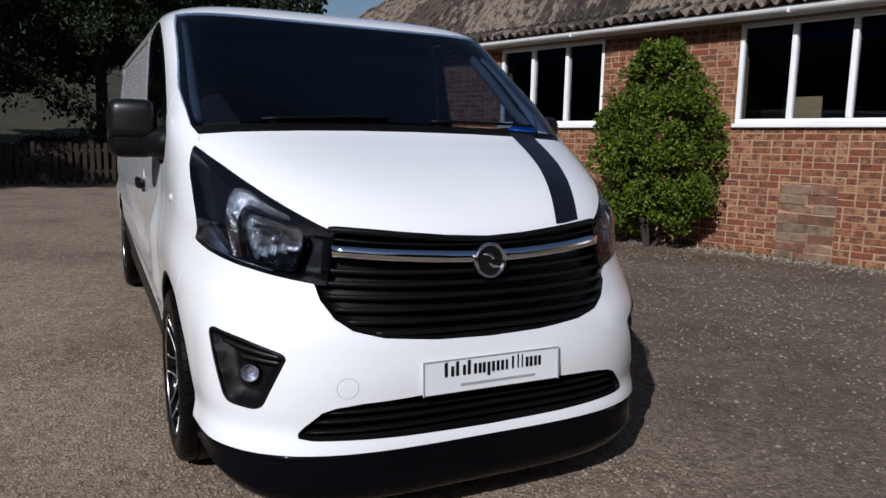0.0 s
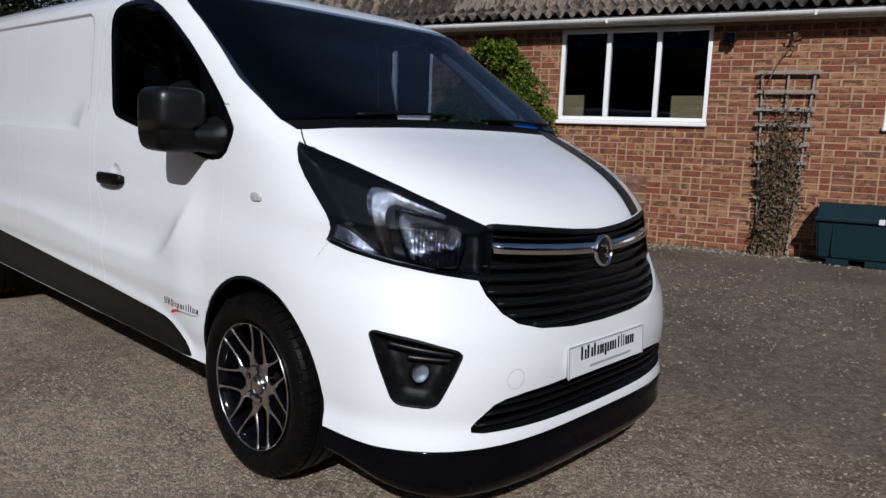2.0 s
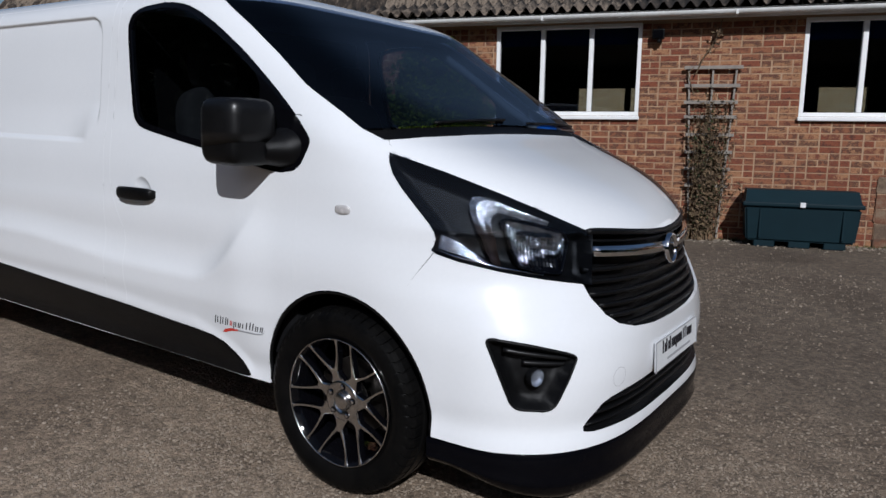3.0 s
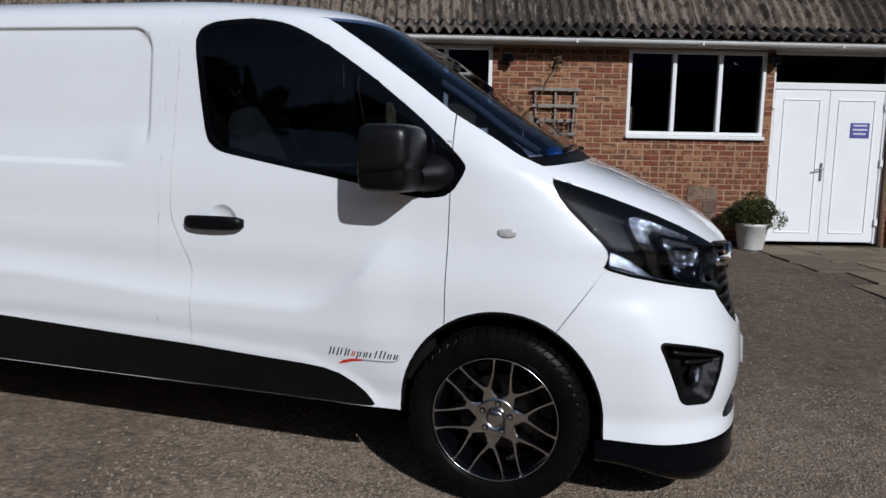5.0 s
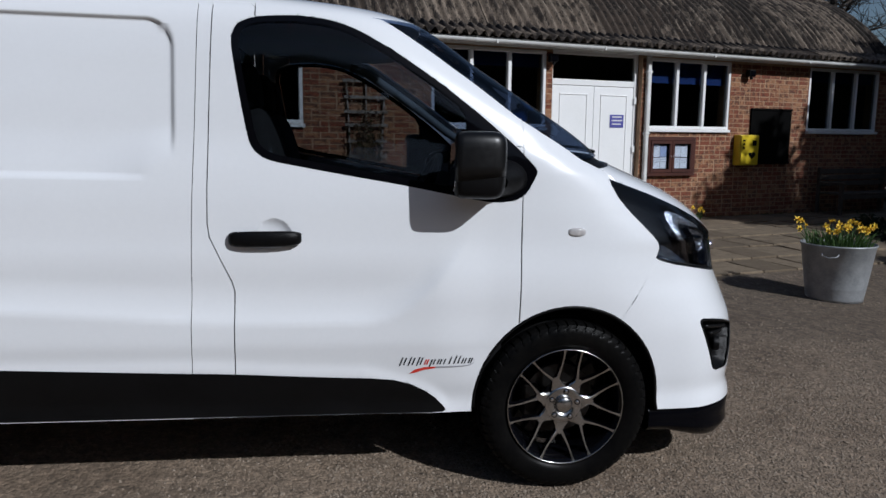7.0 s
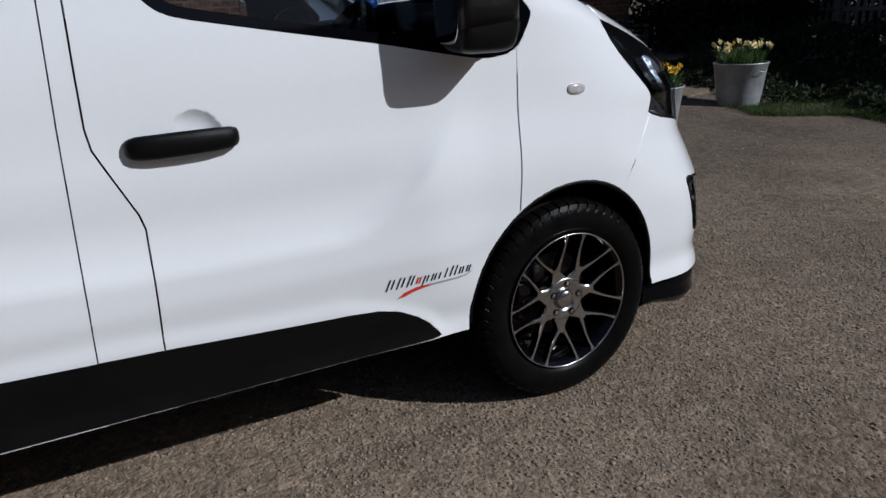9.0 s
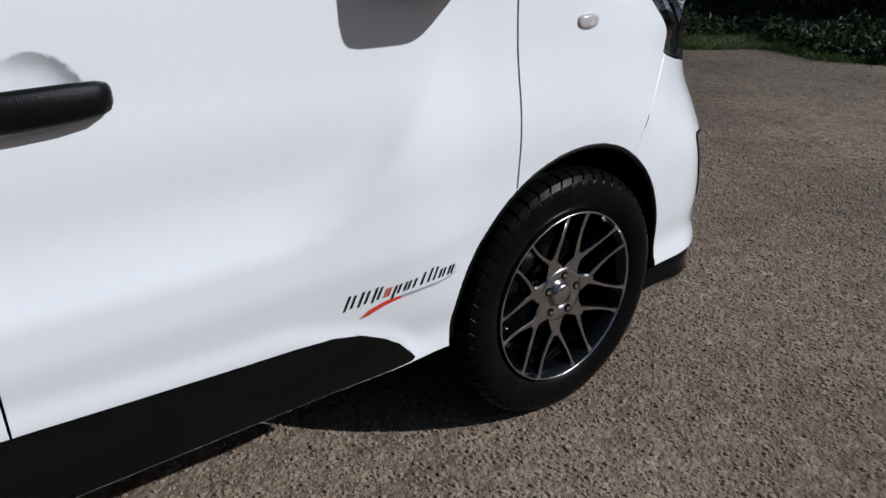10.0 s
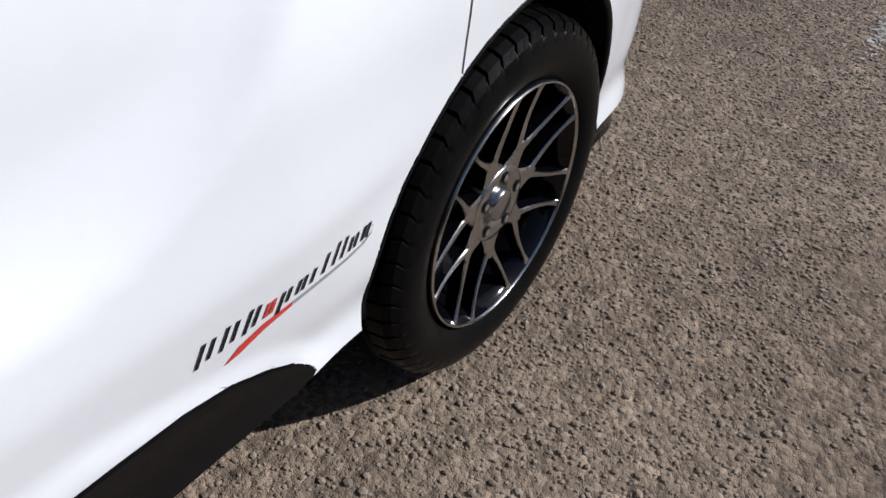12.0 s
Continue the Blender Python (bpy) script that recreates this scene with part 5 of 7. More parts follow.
for ob in pair("daytime_lamp", hook, LAMP_CRYSTAL, parents=lamps):
    ob.data.materials.append(LAMP_AMBER)
BEZEL = rounded([(0.142, 1.072), (0.03, 1.054), (-0.085, 1.022), (-0.100, 0.985), (-0.072, 0.880), (0.02, 0.888), (0.085, 0.905), (0.122, 0.98)], 4, 0.16)
mid_s, mid_z = 0.02, 0.985
bowl, frame_ring = bmesh.new(), bmesh.new()
lo_hi = [(mid_s + (s - mid_s) * 0.92, mid_z + (z - mid_z) * 0.92) for s, z in BEZEL]
rows = []
for k in range(33):
    s = min(p[0] for p in lo_hi) + 0.003 + (max(p[0] for p in lo_hi) - min(p[0] for p in lo_hi) - 0.006) * k / 32
    hits = [z0 + (z1 - z0) * (s - s0) / (s1 - s0) for (s0, z0), (s1, z1) in zip(lo_hi, lo_hi[1:] + lo_hi[:1]) if (s0 > s) != (s1 > s)]
    a, b = min(hits), max(hits)
    across_s = (s - mid_s) / 0.11
    rows.append([bowl.verts.new(on_diag(s, a + (b - a) * j / 10, -0.022 - 0.030 * math.sin(math.pi * j / 10) ** 0.6 * max(1 - across_s ** 2, 0.0) ** 0.5 - 0.0022 * (k % 2) - 0.0015 * (j % 2))) for j in range(11)])
for a, b in zip(rows, rows[1:]):
    for j in range(10):
        bowl.faces.new((a[j], b[j], b[j + 1], a[j + 1]))
bmesh.ops.recalc_face_normals(bowl, faces=bowl.faces)
# the lower faces are coloured black, standing in for a dark reflection
for f in bowl.faces:
    c = f.calc_center_median()
    f.material_index = 1 if c.z < 0.925 - 0.25 * (diag_co(c)[0] - mid_s) else 0
for ob in pair("reflector_bowl", bowl, LAMP_FLUTES, parents=lamps):
    ob.data.materials.append(GLOSS_BLACK)
rows = []
for f, off in ((1.04, -0.05), (1.0, -0.012), (0.955, -0.012), (0.92, -0.030)):
    rows.append([frame_ring.verts.new(on_diag(mid_s + (s - mid_s) * f, mid_z + (z - mid_z) * f, off)) for s, z in BEZEL])
for a, b in zip(rows, rows[1:]):
    for j in range(len(a)):
        frame_ring.faces.new((a[j], b[j], b[(j + 1) % len(a)], a[(j + 1) % len(a)]))
bmesh.ops.recalc_face_normals(frame_ring, faces=frame_ring.faces)
pair("lamp_bezel", frame_ring, GLOSS_BLACK, smooth=True, parents=lamps)
bowl_at = Matrix.Translation(on_diag(0.015, 0.975, -0.036)) @ Matrix.Rotation(radians(-34), 4, "Z")
pair("bulb_cap", turned([(0.0005, -0.014), (0.010, -0.012), (0.013, 0.0), (0.013, 0.02)], bowl_at, 16), GREY_METAL, smooth=True, parents=lamps)
shade = diag_plate([(0.095, 1.02), (0.085, 1.035), (-0.03, 1.022), (-0.045, 1.005), (0.02, 1.008)], -0.03, 0.004)
pair("lamp_shade", shade, GLOSS_BLACK, parents=lamps)
rail = bmesh.new()
tube(rail, [on_diag(s, z + 0.012, -0.010) for s, z in HEADLAMP[15:-1][::-1]], 0.004, 6)
pair("lamp_trim", rail, CHROME, smooth=True, parents=lamps)
lower = bmesh.new()
prev = None
for k in range(22):
    q = k / 21
    s = 0.342 - 0.185 * q
    zt, zb = 1.002 - 0.10 * q ** 1.3, 0.952 - 0.052 * q
    row = [lower.verts.new(on_diag(s, z, d + (0.0006 if k % 2 else 0))) for z, d in ((zt, -0.048), (zt - 0.003, -0.022), (zb + 0.004, -0.012), (zb, -0.03))]
    if prev:
        for j in range(3):
            lower.faces.new((prev[j], row[j], row[j + 1], prev[j + 1]))
    prev = row
bmesh.ops.recalc_face_normals(lower, faces=lower.faces)
pair("turn_lamp", lower, LAMP_FLUTES, parents=lamps)

# number plate: plain bars stand for the letters
plate_at = Matrix.Translation((0, -0.940, 0.545)) @ Matrix.Rotation(radians(-4), 4, "X")
plate = part("number_plate", boxes((-0.262, 0.262, 0.0, 0.006, -0.057, 0.057), bevel=0.003), PLATE_WHITE, van, "white show plate with dark lettering bars", at=plate_at)
part("plate_edge", boxes((-0.2625, -0.2585, -0.003, 0.0, -0.0575, 0.0575), (0.2585, 0.2625, -0.003, 0.0, -0.0575, 0.0575), (-0.2585, 0.2585, -0.003, 0.0, 0.0535, 0.0575)), GREY_INK, plate)
x = -0.185
for wd, lo, hi in ((0.034, 0, 0.048), (0.036, 0, 0.048), (0.034, 0, 0.048), (0.026, 0, 0.034), (0.028, -0.012, 0.034), (0.028, 0, 0.034), (0.017, 0, 0.034), (0.015, 0, 0.043), (0.009, 0, 0.048), (0.009, 0, 0.044), (0.027, 0, 0.034), (0.027, 0, 0.034)):
    t = min(0.0105, wd * 0.5)
    bb = boxes((x, x + t, -0.0022, -0.0002, lo, hi))
    if wd > 0.02:
        box(bb, x + wd - t, x + wd, -0.0022, -0.0002, 0.0, 0.034)
    part("lettering_bar", bb, STRIPE_BLACK, plate)
    x += wd + 0.0075
part("small_print_bar", boxes((-0.125, 0.165, -0.0018, -0.0002, -0.036, -0.027)), GREY_INK, plate)
cap = bmesh.new()
ring = [(0.034 * math.cos(a), 0.034 * math.sin(a)) for a in (2 * math.pi * j / 40 for j in range(40))]
for (u0, v0), (u1, v1) in zip(ring, ring[1:] + ring[:1]):
    cap.faces.new([cap.verts.new(on_face(-0.498 + u * q, 0.532 + v * q, 0.0008)) for u, v, q in ((u0, v0, 1.0), (u1, v1, 1.0), (u1, v1, 0.955), (u0, v0, 0.955))])
part("towing_cap_seam", cap, GREY_INK, van)

# black stripe over one side of the bonnet


def on_bonnet(x, y, off):
    h = SKIN.ray_cast(Vector((-abs(x), y, 1.6)), Vector((0, 0, -1)))
    n = h[1].normalized()
    n = n if n.z > 0 else -n
    p = h[0] + n * off
    return Vector((-p.x, p.y, p.z))


def bonnet_end(x):
    """Where the bonnet meets the grille at a distance from the middle."""
    y = -0.70
    while y > -0.86 and on_bonnet(x, y - 0.002, 0.0).z > along(GRILLE[:6], x) + 0.006:
        y -= 0.002
    return y


bm = bmesh.new()
prev = None
ends = {wd: bonnet_end(0.367 + wd) for wd in (-0.06, -0.03, 0, 0.03, 0.06)}
for k in range(41):
    q = k / 40
    c = 0.522 - 0.155 * q + 0.030 * math.sin(math.pi * q)
    row = [bm.verts.new(on_bonnet(c + wd, -0.214 + (end + 0.214) * q, 0.0022)) for wd, end in ends.items()]
    if prev:
        for j in range(4):
            bm.faces.new((prev[j], row[j], row[j + 1], prev[j + 1]))
    prev = row
bmesh.ops.recalc_face_normals(bm, faces=bm.faces)
part("bonnet_stripe", bm, STRIPE_BLACK, van, "black film stripe on the bonnet", True)

# flank graphics: slanted bars and a red swoosh
for mi in (False, True):
    yy = 0.672
    for wd, lo, hi in ((0.026, 0.0, 0.036), (0.026, 0.0, 0.036), (0.022, 0.0, 0.036), (0.016, 0.004, 0.026), (0.020, -0.006, 0.026), (0.018, 0.004, 0.026), (0.014, 0.004, 0.026), (0.012, 0.004, 0.034), (0.009, 0.004, 0.038), (0.009, 0.004, 0.036), (0.019, 0.004, 0.026), (0.017, 0.004, 0.026)):
        base = 0.531 + (0.676 - yy) * 0.012
        bb = bmesh.new()
        bars = [(yy, lo, hi)] + ([(yy - wd * 0.55, 0.004, 0.026 if hi < 0.03 else hi * 0.95)] if wd > 0.014 else [])
        for y, l, h in bars:
            w = 0.0052
            vs = [on_side(y - a - (zz - 0.0) * 0.35, base + zz, 0.0016) for a, zz in ((0, l), (w, l), (w, h), (0, h))]
            if mi:
                vs = [Vector((-v.x, v.y, v.z)) for v in vs]
            bb.faces.new([bb.verts.new(v) for v in vs])
        part("flank_graphic_bar", bb, RED_FILM if abs(wd - 0.016) < 1e-6 else STRIPE_BLACK, van)
        yy -= wd + 0.0068
    for mat_, line in ((RED_FILM, [(0.632, 0.498, 0.0), (0.61, 0.508, 0.014), (0.575, 0.519, 0.012), (0.53, 0.524, 0.007)]), (GREY_INK, [(0.53, 0.524, 0.007), (0.48, 0.525, 0.006), (0.43, 0.526, 0.0055), (0.398, 0.530, 0.004), (0.381, 0.539, 0.003), (0.378, 0.549, 0.002), (0.386, 0.557, 0.0015)])):
        bb = bmesh.new()
        for (y0, z0, t0), (y1, z1, t1) in zip(line, line[1:]):
            vs = [on_side(y, z, 0.0014) for y, z in ((y0, z0 - t0 / 2), (y1, z1 - t1 / 2), (y1, z1 + t1 / 2), (y0, z0 + t0 / 2 + 0.0003))]
            if mi:
                vs = [Vector((-v.x, v.y, v.z)) for v in vs]
            bb.faces.new([bb.verts.new(v) for v in vs])
        part("swoosh", bb, mat_, van)

# door handles, side repeaters, mirrors
bm = bmesh.new()
path = [(1.310, 1.018, 0.0), (1.308, 1.018, 0.006), (1.300, 1.018, 0.013), (1.284, 1.0185, 0.019), (1.245, 1.019, 0.025), (1.17, 1.021, 0.028), (1.11, 1.0225, 0.026), (1.072, 1.023, 0.020), (1.056, 1.0235, 0.012), (1.050, 1.0235, 0.002)]
rings = []
for (y, z, o), q in zip(path, (0.35, 0.62, 0.82, 0.95, 1.0, 1.0, 0.97, 0.9, 0.72, 0.5)):
    p = Vector((-0.927 - o, y - 0.012, z + 0.003))
    rings.append([bm.verts.new(p + Vector((0.013 * math.cos(a), 0.0, 0.029 * q * math.copysign(abs(math.sin(a)) ** 0.8, math.sin(a))))) for a in (2 * math.pi * j / 16 for j in range(16))])
for a, b in zip(rings, rings[1:]):
    for j in range(16):
        bm.faces.new((a[j], a[(j + 1) % 16], b[(j + 1) % 16], b[j]))
bm.faces.new(rings[0][::-1])
bm.faces.new(rings[-1])
bmesh.ops.recalc_face_normals(bm, faces=bm.faces)
pair("door_handle", bm, BLACK_PLASTIC, "black door handle", True)
bm = bmesh.new()
bmesh.ops.create_uvsphere(bm, u_segments=20, v_segments=10, radius=1, matrix=Matrix.LocRotScale(on_side(-0.012, 1.054, 0.0), None, (0.010, 0.036, 0.017)))
for v in bm.verts:
    c = on_side(-0.012, 1.054)
    v.co.z = c.z + math.copysign(abs((v.co.z - c.z) / 0.017) ** 0.6, v.co.z - c.z) * 0.017
pair("side_repeater", bm, AMBER_CLEAR, "small clear indicator", True)


def blob(c, r, e=0.45, steps=(28, 18)):
    """A box-like rounded body."""
    bm = bmesh.new()
    bmesh.ops.create_uvsphere(bm, u_segments=steps[0], v_segments=steps[1], radius=1)
    for v in bm.verts:
        v.co = Vector(c[k] + r[k] * math.copysign(abs(v.co[k]) ** e, v.co[k]) for k in range(3))
    return bm


hb = blob((-1.018, 0.400, 1.308), (0.094, 0.100, 0.120), 0.40)
for v in hb.verts:
    q = (v.co.x + 1.018) / 0.094
    v.co.y -= 0.02 * q
    if v.co.y > 0.49:
        v.co.y = 0.49 + (v.co.y - 0.49) * 0.35
cap_bm = hb.copy()
bmesh.ops.bisect_plane(cap_bm, geom=list(cap_bm.verts) + list(cap_bm.edges) + list(cap_bm.faces), dist=1e-5, plane_co=(0, 0, 1.312), plane_no=(0, -0.12, -1), clear_outer=True)
for v in cap_bm.verts:
    v.co = Vector((-1.018, 0.42, 1.303)) + (v.co - Vector((-1.018, 0.42, 1.303))) * 1.012
bmesh.ops.extrude_edge_only(cap_bm, edges=[e for e in cap_bm.edges if e.is_boundary])
for v in cap_bm.verts:
    if v.is_boundary:
        v.co = Vector((-1.018, 0.42, 1.303)) + (v.co - Vector((-1.018, 0.42, 1.303))) * 0.96
mirrors = pair("door_mirror", hb, BLACK_PLASTIC, "large black door mirror", True)
pair("mirror_cap", cap_bm, MIRROR_BLACK, smooth=True, parents=mirrors)
arm = bmesh.new()
rings = []
for x, y, z, ry, rz in ((-0.88, 0.285, 1.258, 0.100, 0.080), (-0.915, 0.29, 1.254, 0.097, 0.070), (-0.945, 0.325, 1.248, 0.094, 0.056), (-0.985, 0.375, 1.246, 0.090, 0.050)):
    rings.append([arm.verts.new((x, y + ry * math.cos(a), z + rz * math.sin(a))) for a in (2 * math.pi * j / 18 for j in range(18))])
for a, b in zip(rings, rings[1:]):
    for j in range(18):
        arm.faces.new((a[j], a[(j + 1) % 18], b[(j + 1) % 18], b[j]))
bmesh.ops.recalc_face_normals(arm, faces=arm.faces)
pair("mirror_arm", arm, BLACK_PLASTIC, smooth=True, parents=mirrors)
mg = blob((-1.016, 0.4965, 1.300), (0.064, 0.0022, 0.086), 0.5)
pair("mirror_glass", mg, CHROME, "silver mirror glass", True, parents=mirrors)

# wipers on the scuttle
for x0, x1 in ((0.10, 0.62), (-0.60, -0.08)):
    w = bmesh.new()
    pts = []
    for k in range(9):
        x = x0 + (x1 - x0) * k / 8
        z = along(SCREEN_BASE, abs(x)) + 0.040 + 0.010 * (k / 8)
        p = on_face(x, z, 0.007)
        pts.append(p)
    tube(w, pts, 0.006, 6)
    part("wiper", w, BLACK_PLASTIC, van, smooth=True)

# ---- wheels ----


def build_wheel():
    w = new("wheel")
    w.empty_display_size = 0.1
    prof = [(-0.092, 0.236, 0), (-0.104, 0.246, 0), (-0.114, 0.262, 0), (-0.1185, 0.284, 0), (-0.118, 0.304, 0), (-0.112, 0.322, 0), (-0.103, 0.3355, 1), (-0.090, 0.3435, 1), (-0.060, 0.3475, 1), (-0.0575, 0.341, 2), (-0.048, 0.341, 2), (-0.0455, 0.3485, 2), (-0.008, 0.349, 2), (-0.005, 0.342, 2), (0.005, 0.342, 2), (0.008, 0.349, 2), (0.0455, 0.3485, 2), (0.048, 0.341, 2), (0.0575, 0.341, 2), (0.060, 0.3475, 1), (0.090, 0.3435, 1), (0.103, 0.3355, 1), (0.112, 0.322, 0), (0.118, 0.290, 0), (0.104, 0.246, 0), (0.092, 0.236, 0)]
    bm = bmesh.new()
    blocks = 54
    cols = []
    for b in range(blocks):
        for fr, groove in ((0.0, 1), (0.13, 1), (0.16, 0), (0.55, 0), (0.97, 0)):
            a = 2 * math.pi * (b + fr) / blocks
            col = []
            for ax, r, kind in prof:
                skew = (abs(ax) / 0.1) * 0.03 if kind else 0
                rr = r - (0.008 if groove and kind == 1 else 0.0)
                col.append(bm.verts.new((ax, rr * math.cos(a + skew), rr * math.sin(a + skew))))
            cols.append(col)
    for k in range(len(cols)):
        p, q = cols[k], cols[(k + 1) % len(cols)]
        for j in range(len(prof) - 1):
            bm.faces.new((p[j], q[j], q[j + 1], p[j + 1]))
    bmesh.ops.recalc_face_normals(bm, faces=bm.faces)
    tyre = part("tyre", bm, TYRE_RUBBER, w, "black rubber tyre")
    for p in tyre.data.polygons:
        c = math.hypot(p.center.y, p.center.z)
        p.use_smooth = c < 0.325
    bm = bmesh.new()
    lathe(bm, [(0.2352, -0.108), (0.232, -0.104), (0.226, -0.098), (0.218, -0.08), (0.208, -0.04), (0.206, 0.09), (0.236, 0.10)], 64, "x")
    lathe(bm, [(0.206, 0.06), (0.10, 0.065), (0.0005, 0.065)], 48, "x")
    part("rim_barrel", bm, GLOSS_BLACK, w, smooth=True)
    bm = bmesh.new()
    lathe(bm, [(0.2385, -0.098), (0.2405, -0.105), (0.2395, -0.1115), (0.2372, -0.113), (0.2352, -0.111), (0.2345, -0.106)], 72, "x")
    part("rim_lip", bm, ALLOY, w, smooth=True)

    dished = lambda r: -0.108 + 0.028 * (1 - (r / 0.235) ** 2.4)

    def arm_mesh(bm, line):
        rows = []
        for k, (r, th, wd) in enumerate(line):
            r0, t0 = line[max(k - 1, 0)][:2]
            r1, t1 = line[min(k + 1, len(line) - 1)][:2]
            p0, p1 = Vector((r0 * math.sin(t0), r0 * math.cos(t0))), Vector((r1 * math.sin(t1), r1 * math.cos(t1)))
            d = (p1 - p0).normalized()
            n = Vector((-d.y, d.x))
            c = Vector((r * math.sin(th), r * math.cos(th)))
            row = []
            for o, dx in ((-0.5, 0.028), (-0.5, 0.003), (-0.36, 0.0), (0.36, 0.0), (0.5, 0.003), (0.5, 0.028)):
                q = c + n * wd * o * (0.86 if r > 0.11 else 1.0)
                row.append(bm.verts.new((dished(r) + dx, q.x, q.y)))
            rows.append(row)
        for a, b in zip(rows, rows[1:]):
            for j in range(5):
                f = bm.faces.new((a[j], a[j + 1], b[j + 1], b[j]))
                f.material_index = 0 if j in (1, 2, 3) else 1
        return rows

    bm = bmesh.new()
    arm_mesh(bm, [(0.050, 0, 0.044), (0.070, 0, 0.062), (0.078, 0, 0.057), (0.086, 0, 0.047), (0.095, 0, 0.039), (0.104, 0, 0.0345), (0.112, 0, 0.032), (0.118, 0, 0.024), (0.1235, 0, 0.009)])
    for sg in (-1, 1):
        arm_mesh(bm, [(r, sg * th, wd) for r, th, wd in ((0.103, 0.056, 0.0150), (0.113, 0.080, 0.0175), (0.124, 0.120, 0.0165), (0.137, 0.168, 0.0140), (0.155, 0.216, 0.0118), (0.178, 0.256, 0.0102), (0.202, 0.280, 0.0098), (0.218, 0.289, 0.011), (0.228, 0.292, 0.0145), (0.235, 0.294, 0.021))])
    bmesh.ops.recalc_face_normals(bm, faces=bm.faces)
    me = mesh_of("spoke", bm, ALLOY, GLOSS_BLACK)
    for k in range(7):
        part("spoke", me, None, w, at=Matrix.Rotation(2 * math.pi * k / 7 + radians(31.7), 4, "X"))
    bm = bmesh.new()
    lathe(bm, [(0.078, -0.025), (0.0775, -0.0795), (0.074, -0.0840), (0.064, -0.0850), (0.036, -0.0840), (0.032, -0.072)], 40, "x")
    part("hub", bm, ALLOY, w, smooth=True)
    bm = bmesh.new()
    lathe(bm, [(0.032, -0.070), (0.031, -0.089), (0.027, -0.0925), (0.0005, -0.094)], 36, "x")
    part("centre_cap", bm, ALLOY, w, "polished centre cap", smooth=True)
    for k in range(5):
        a = 2 * math.pi * k / 5 - 0.12
        c = (-0.024, 0.056 * math.sin(a), 0.056 * math.cos(a))
        bm = bmesh.new()
        lathe(bm, [(0.0125, -0.056), (0.0122, -0.0622), (0.0085, -0.0626), (0.008, -0.054)], 16, "x")
        for f in bm.faces:
            f.material_index = 1
        lathe(bm, [(0.0078, -0.052), (0.0075, -0.0650), (0.0045, -0.0662), (0.0005, -0.0662)], 6, "x")
        bmesh.ops.translate(bm, verts=bm.verts, vec=c)
        part("wheel_bolt", mesh_of("wheel_bolt", bm, CHROME, GLOSS_BLACK), None, w)
    bm = bmesh.new()
    lathe(bm, [(0.07, 0.0), (0.145, 0.0), (0.145, 0.025), (0.07, 0.025)], 48, "x")
    part("brake_disc", bm, STEEL, w, smooth=False)
    part("brake_caliper", boxes((-0.022, 0.045, 0.09, 0.155, -0.07, 0.07), bevel=0.01), STEEL, w)
    return w


wheel = build_wheel()
wheel.parent = van
wheel.matrix_local = pose(-0.815, 0, 0.349)
for x, y, turn in ((0.815, 0.0, 180), (-0.815, 3.498, 0), (0.815, 3.498, 180)):
    c = copy_thing(wheel, pose(x, y, 0.349, 40 if y else 0, 0, turn))

# ---- wheel wells, floor, cabin ----
for cy, n in ((-0.010, "wheel_arch_liner"), (3.488, "wheel_arch_liner")):
    for sg in (-1, 1):
        bm = bmesh.new()
        rows = []
        for x in (0.85, 0.60):
            rows.append([bm.verts.new((sg * x, cy + (0.399 - 0.006 * (x < 0.7)) * math.cos(t), 0.362 + 0.415 * math.sin(t))) for t in (math.radians(-14) + math.radians(208) * k / 30 for k in range(31))])
        for j in range(30):
            bm.faces.new((rows[0][j], rows[0][j + 1], rows[1][j + 1], rows[1][j]))
        bm.faces.new(rows[1])
        part(n, bm, BLACK_PLASTIC, van)
for cy in (0.0, 3.498):
    lip = bmesh.new()
    ring = [(cy - 0.010 + 0.3815 * math.cos(t), 0.362 + 0.3975 * math.sin(t)) for t in (radians(-2) + radians(184) * k / 44 for k in range(45))]
    if cy == 0.0:
        ring += [(-0.3955, 0.337), (-0.3975, 0.322)]
    tube(lip, [on_side(y, z, -0.007) for y, z in ring], 0.008, 6)
    pair("arch_edge_trim", lip, BLACK_PLASTIC, smooth=True)
lining = bmesh.new()
slab(lining, [(0.26, 0.45), (1.36, 0.45), (1.36, 1.325), (1.2, 1.305), (0.9, 1.245), (0.65, 1.205), (0.4, 1.16), (0.26, 1.15)], 0.035, lambda u, v, h: (-0.862 + h, u, v))
bmesh.ops.recalc_face_normals(lining, faces=lining.faces)
pair("door_lining", lining, CABIN_DARK)
part("underbody", boxes((-0.60, 0.60, -0.72, 4.36, 0.30, 0.34), (-0.86, 0.86, 0.43, 3.06, 0.333, 0.352), (-0.86, 0.86, 3.94, 4.36, 0.333, 0.352)), CABIN_DARK, van)
part("cabin_floor", boxes((-0.58, 0.58, -0.45, 1.42, 0.50, 0.54), (-0.86, 0.86, 0.45, 1.42, 0.503, 0.54)), CABIN_DARK, van)
part("bulkhead", boxes((-0.80, 0.80, 1.42, 1.445, 0.40, 1.84)), CABIN_DARK, van)
part("inner_bay", boxes((-0.50, 0.50, -0.70, -0.66, 0.40, 0.98), (-0.55, 0.55, -0.25, -0.20, 0.40, 1.25)), CABIN_DARK, van)
dash = bmesh.new()
sec = [(-0.10, 1.27), (0.05, 1.275), (0.24, 1.265), (0.36, 1.235), (0.41, 1.17), (0.40, 1.05), (0.34, 0.90), (0.20, 0.80), (-0.10, 0.78)]
slab(dash, sec, 1.62, lambda u, v, h: (-0.81 + h, u, v))
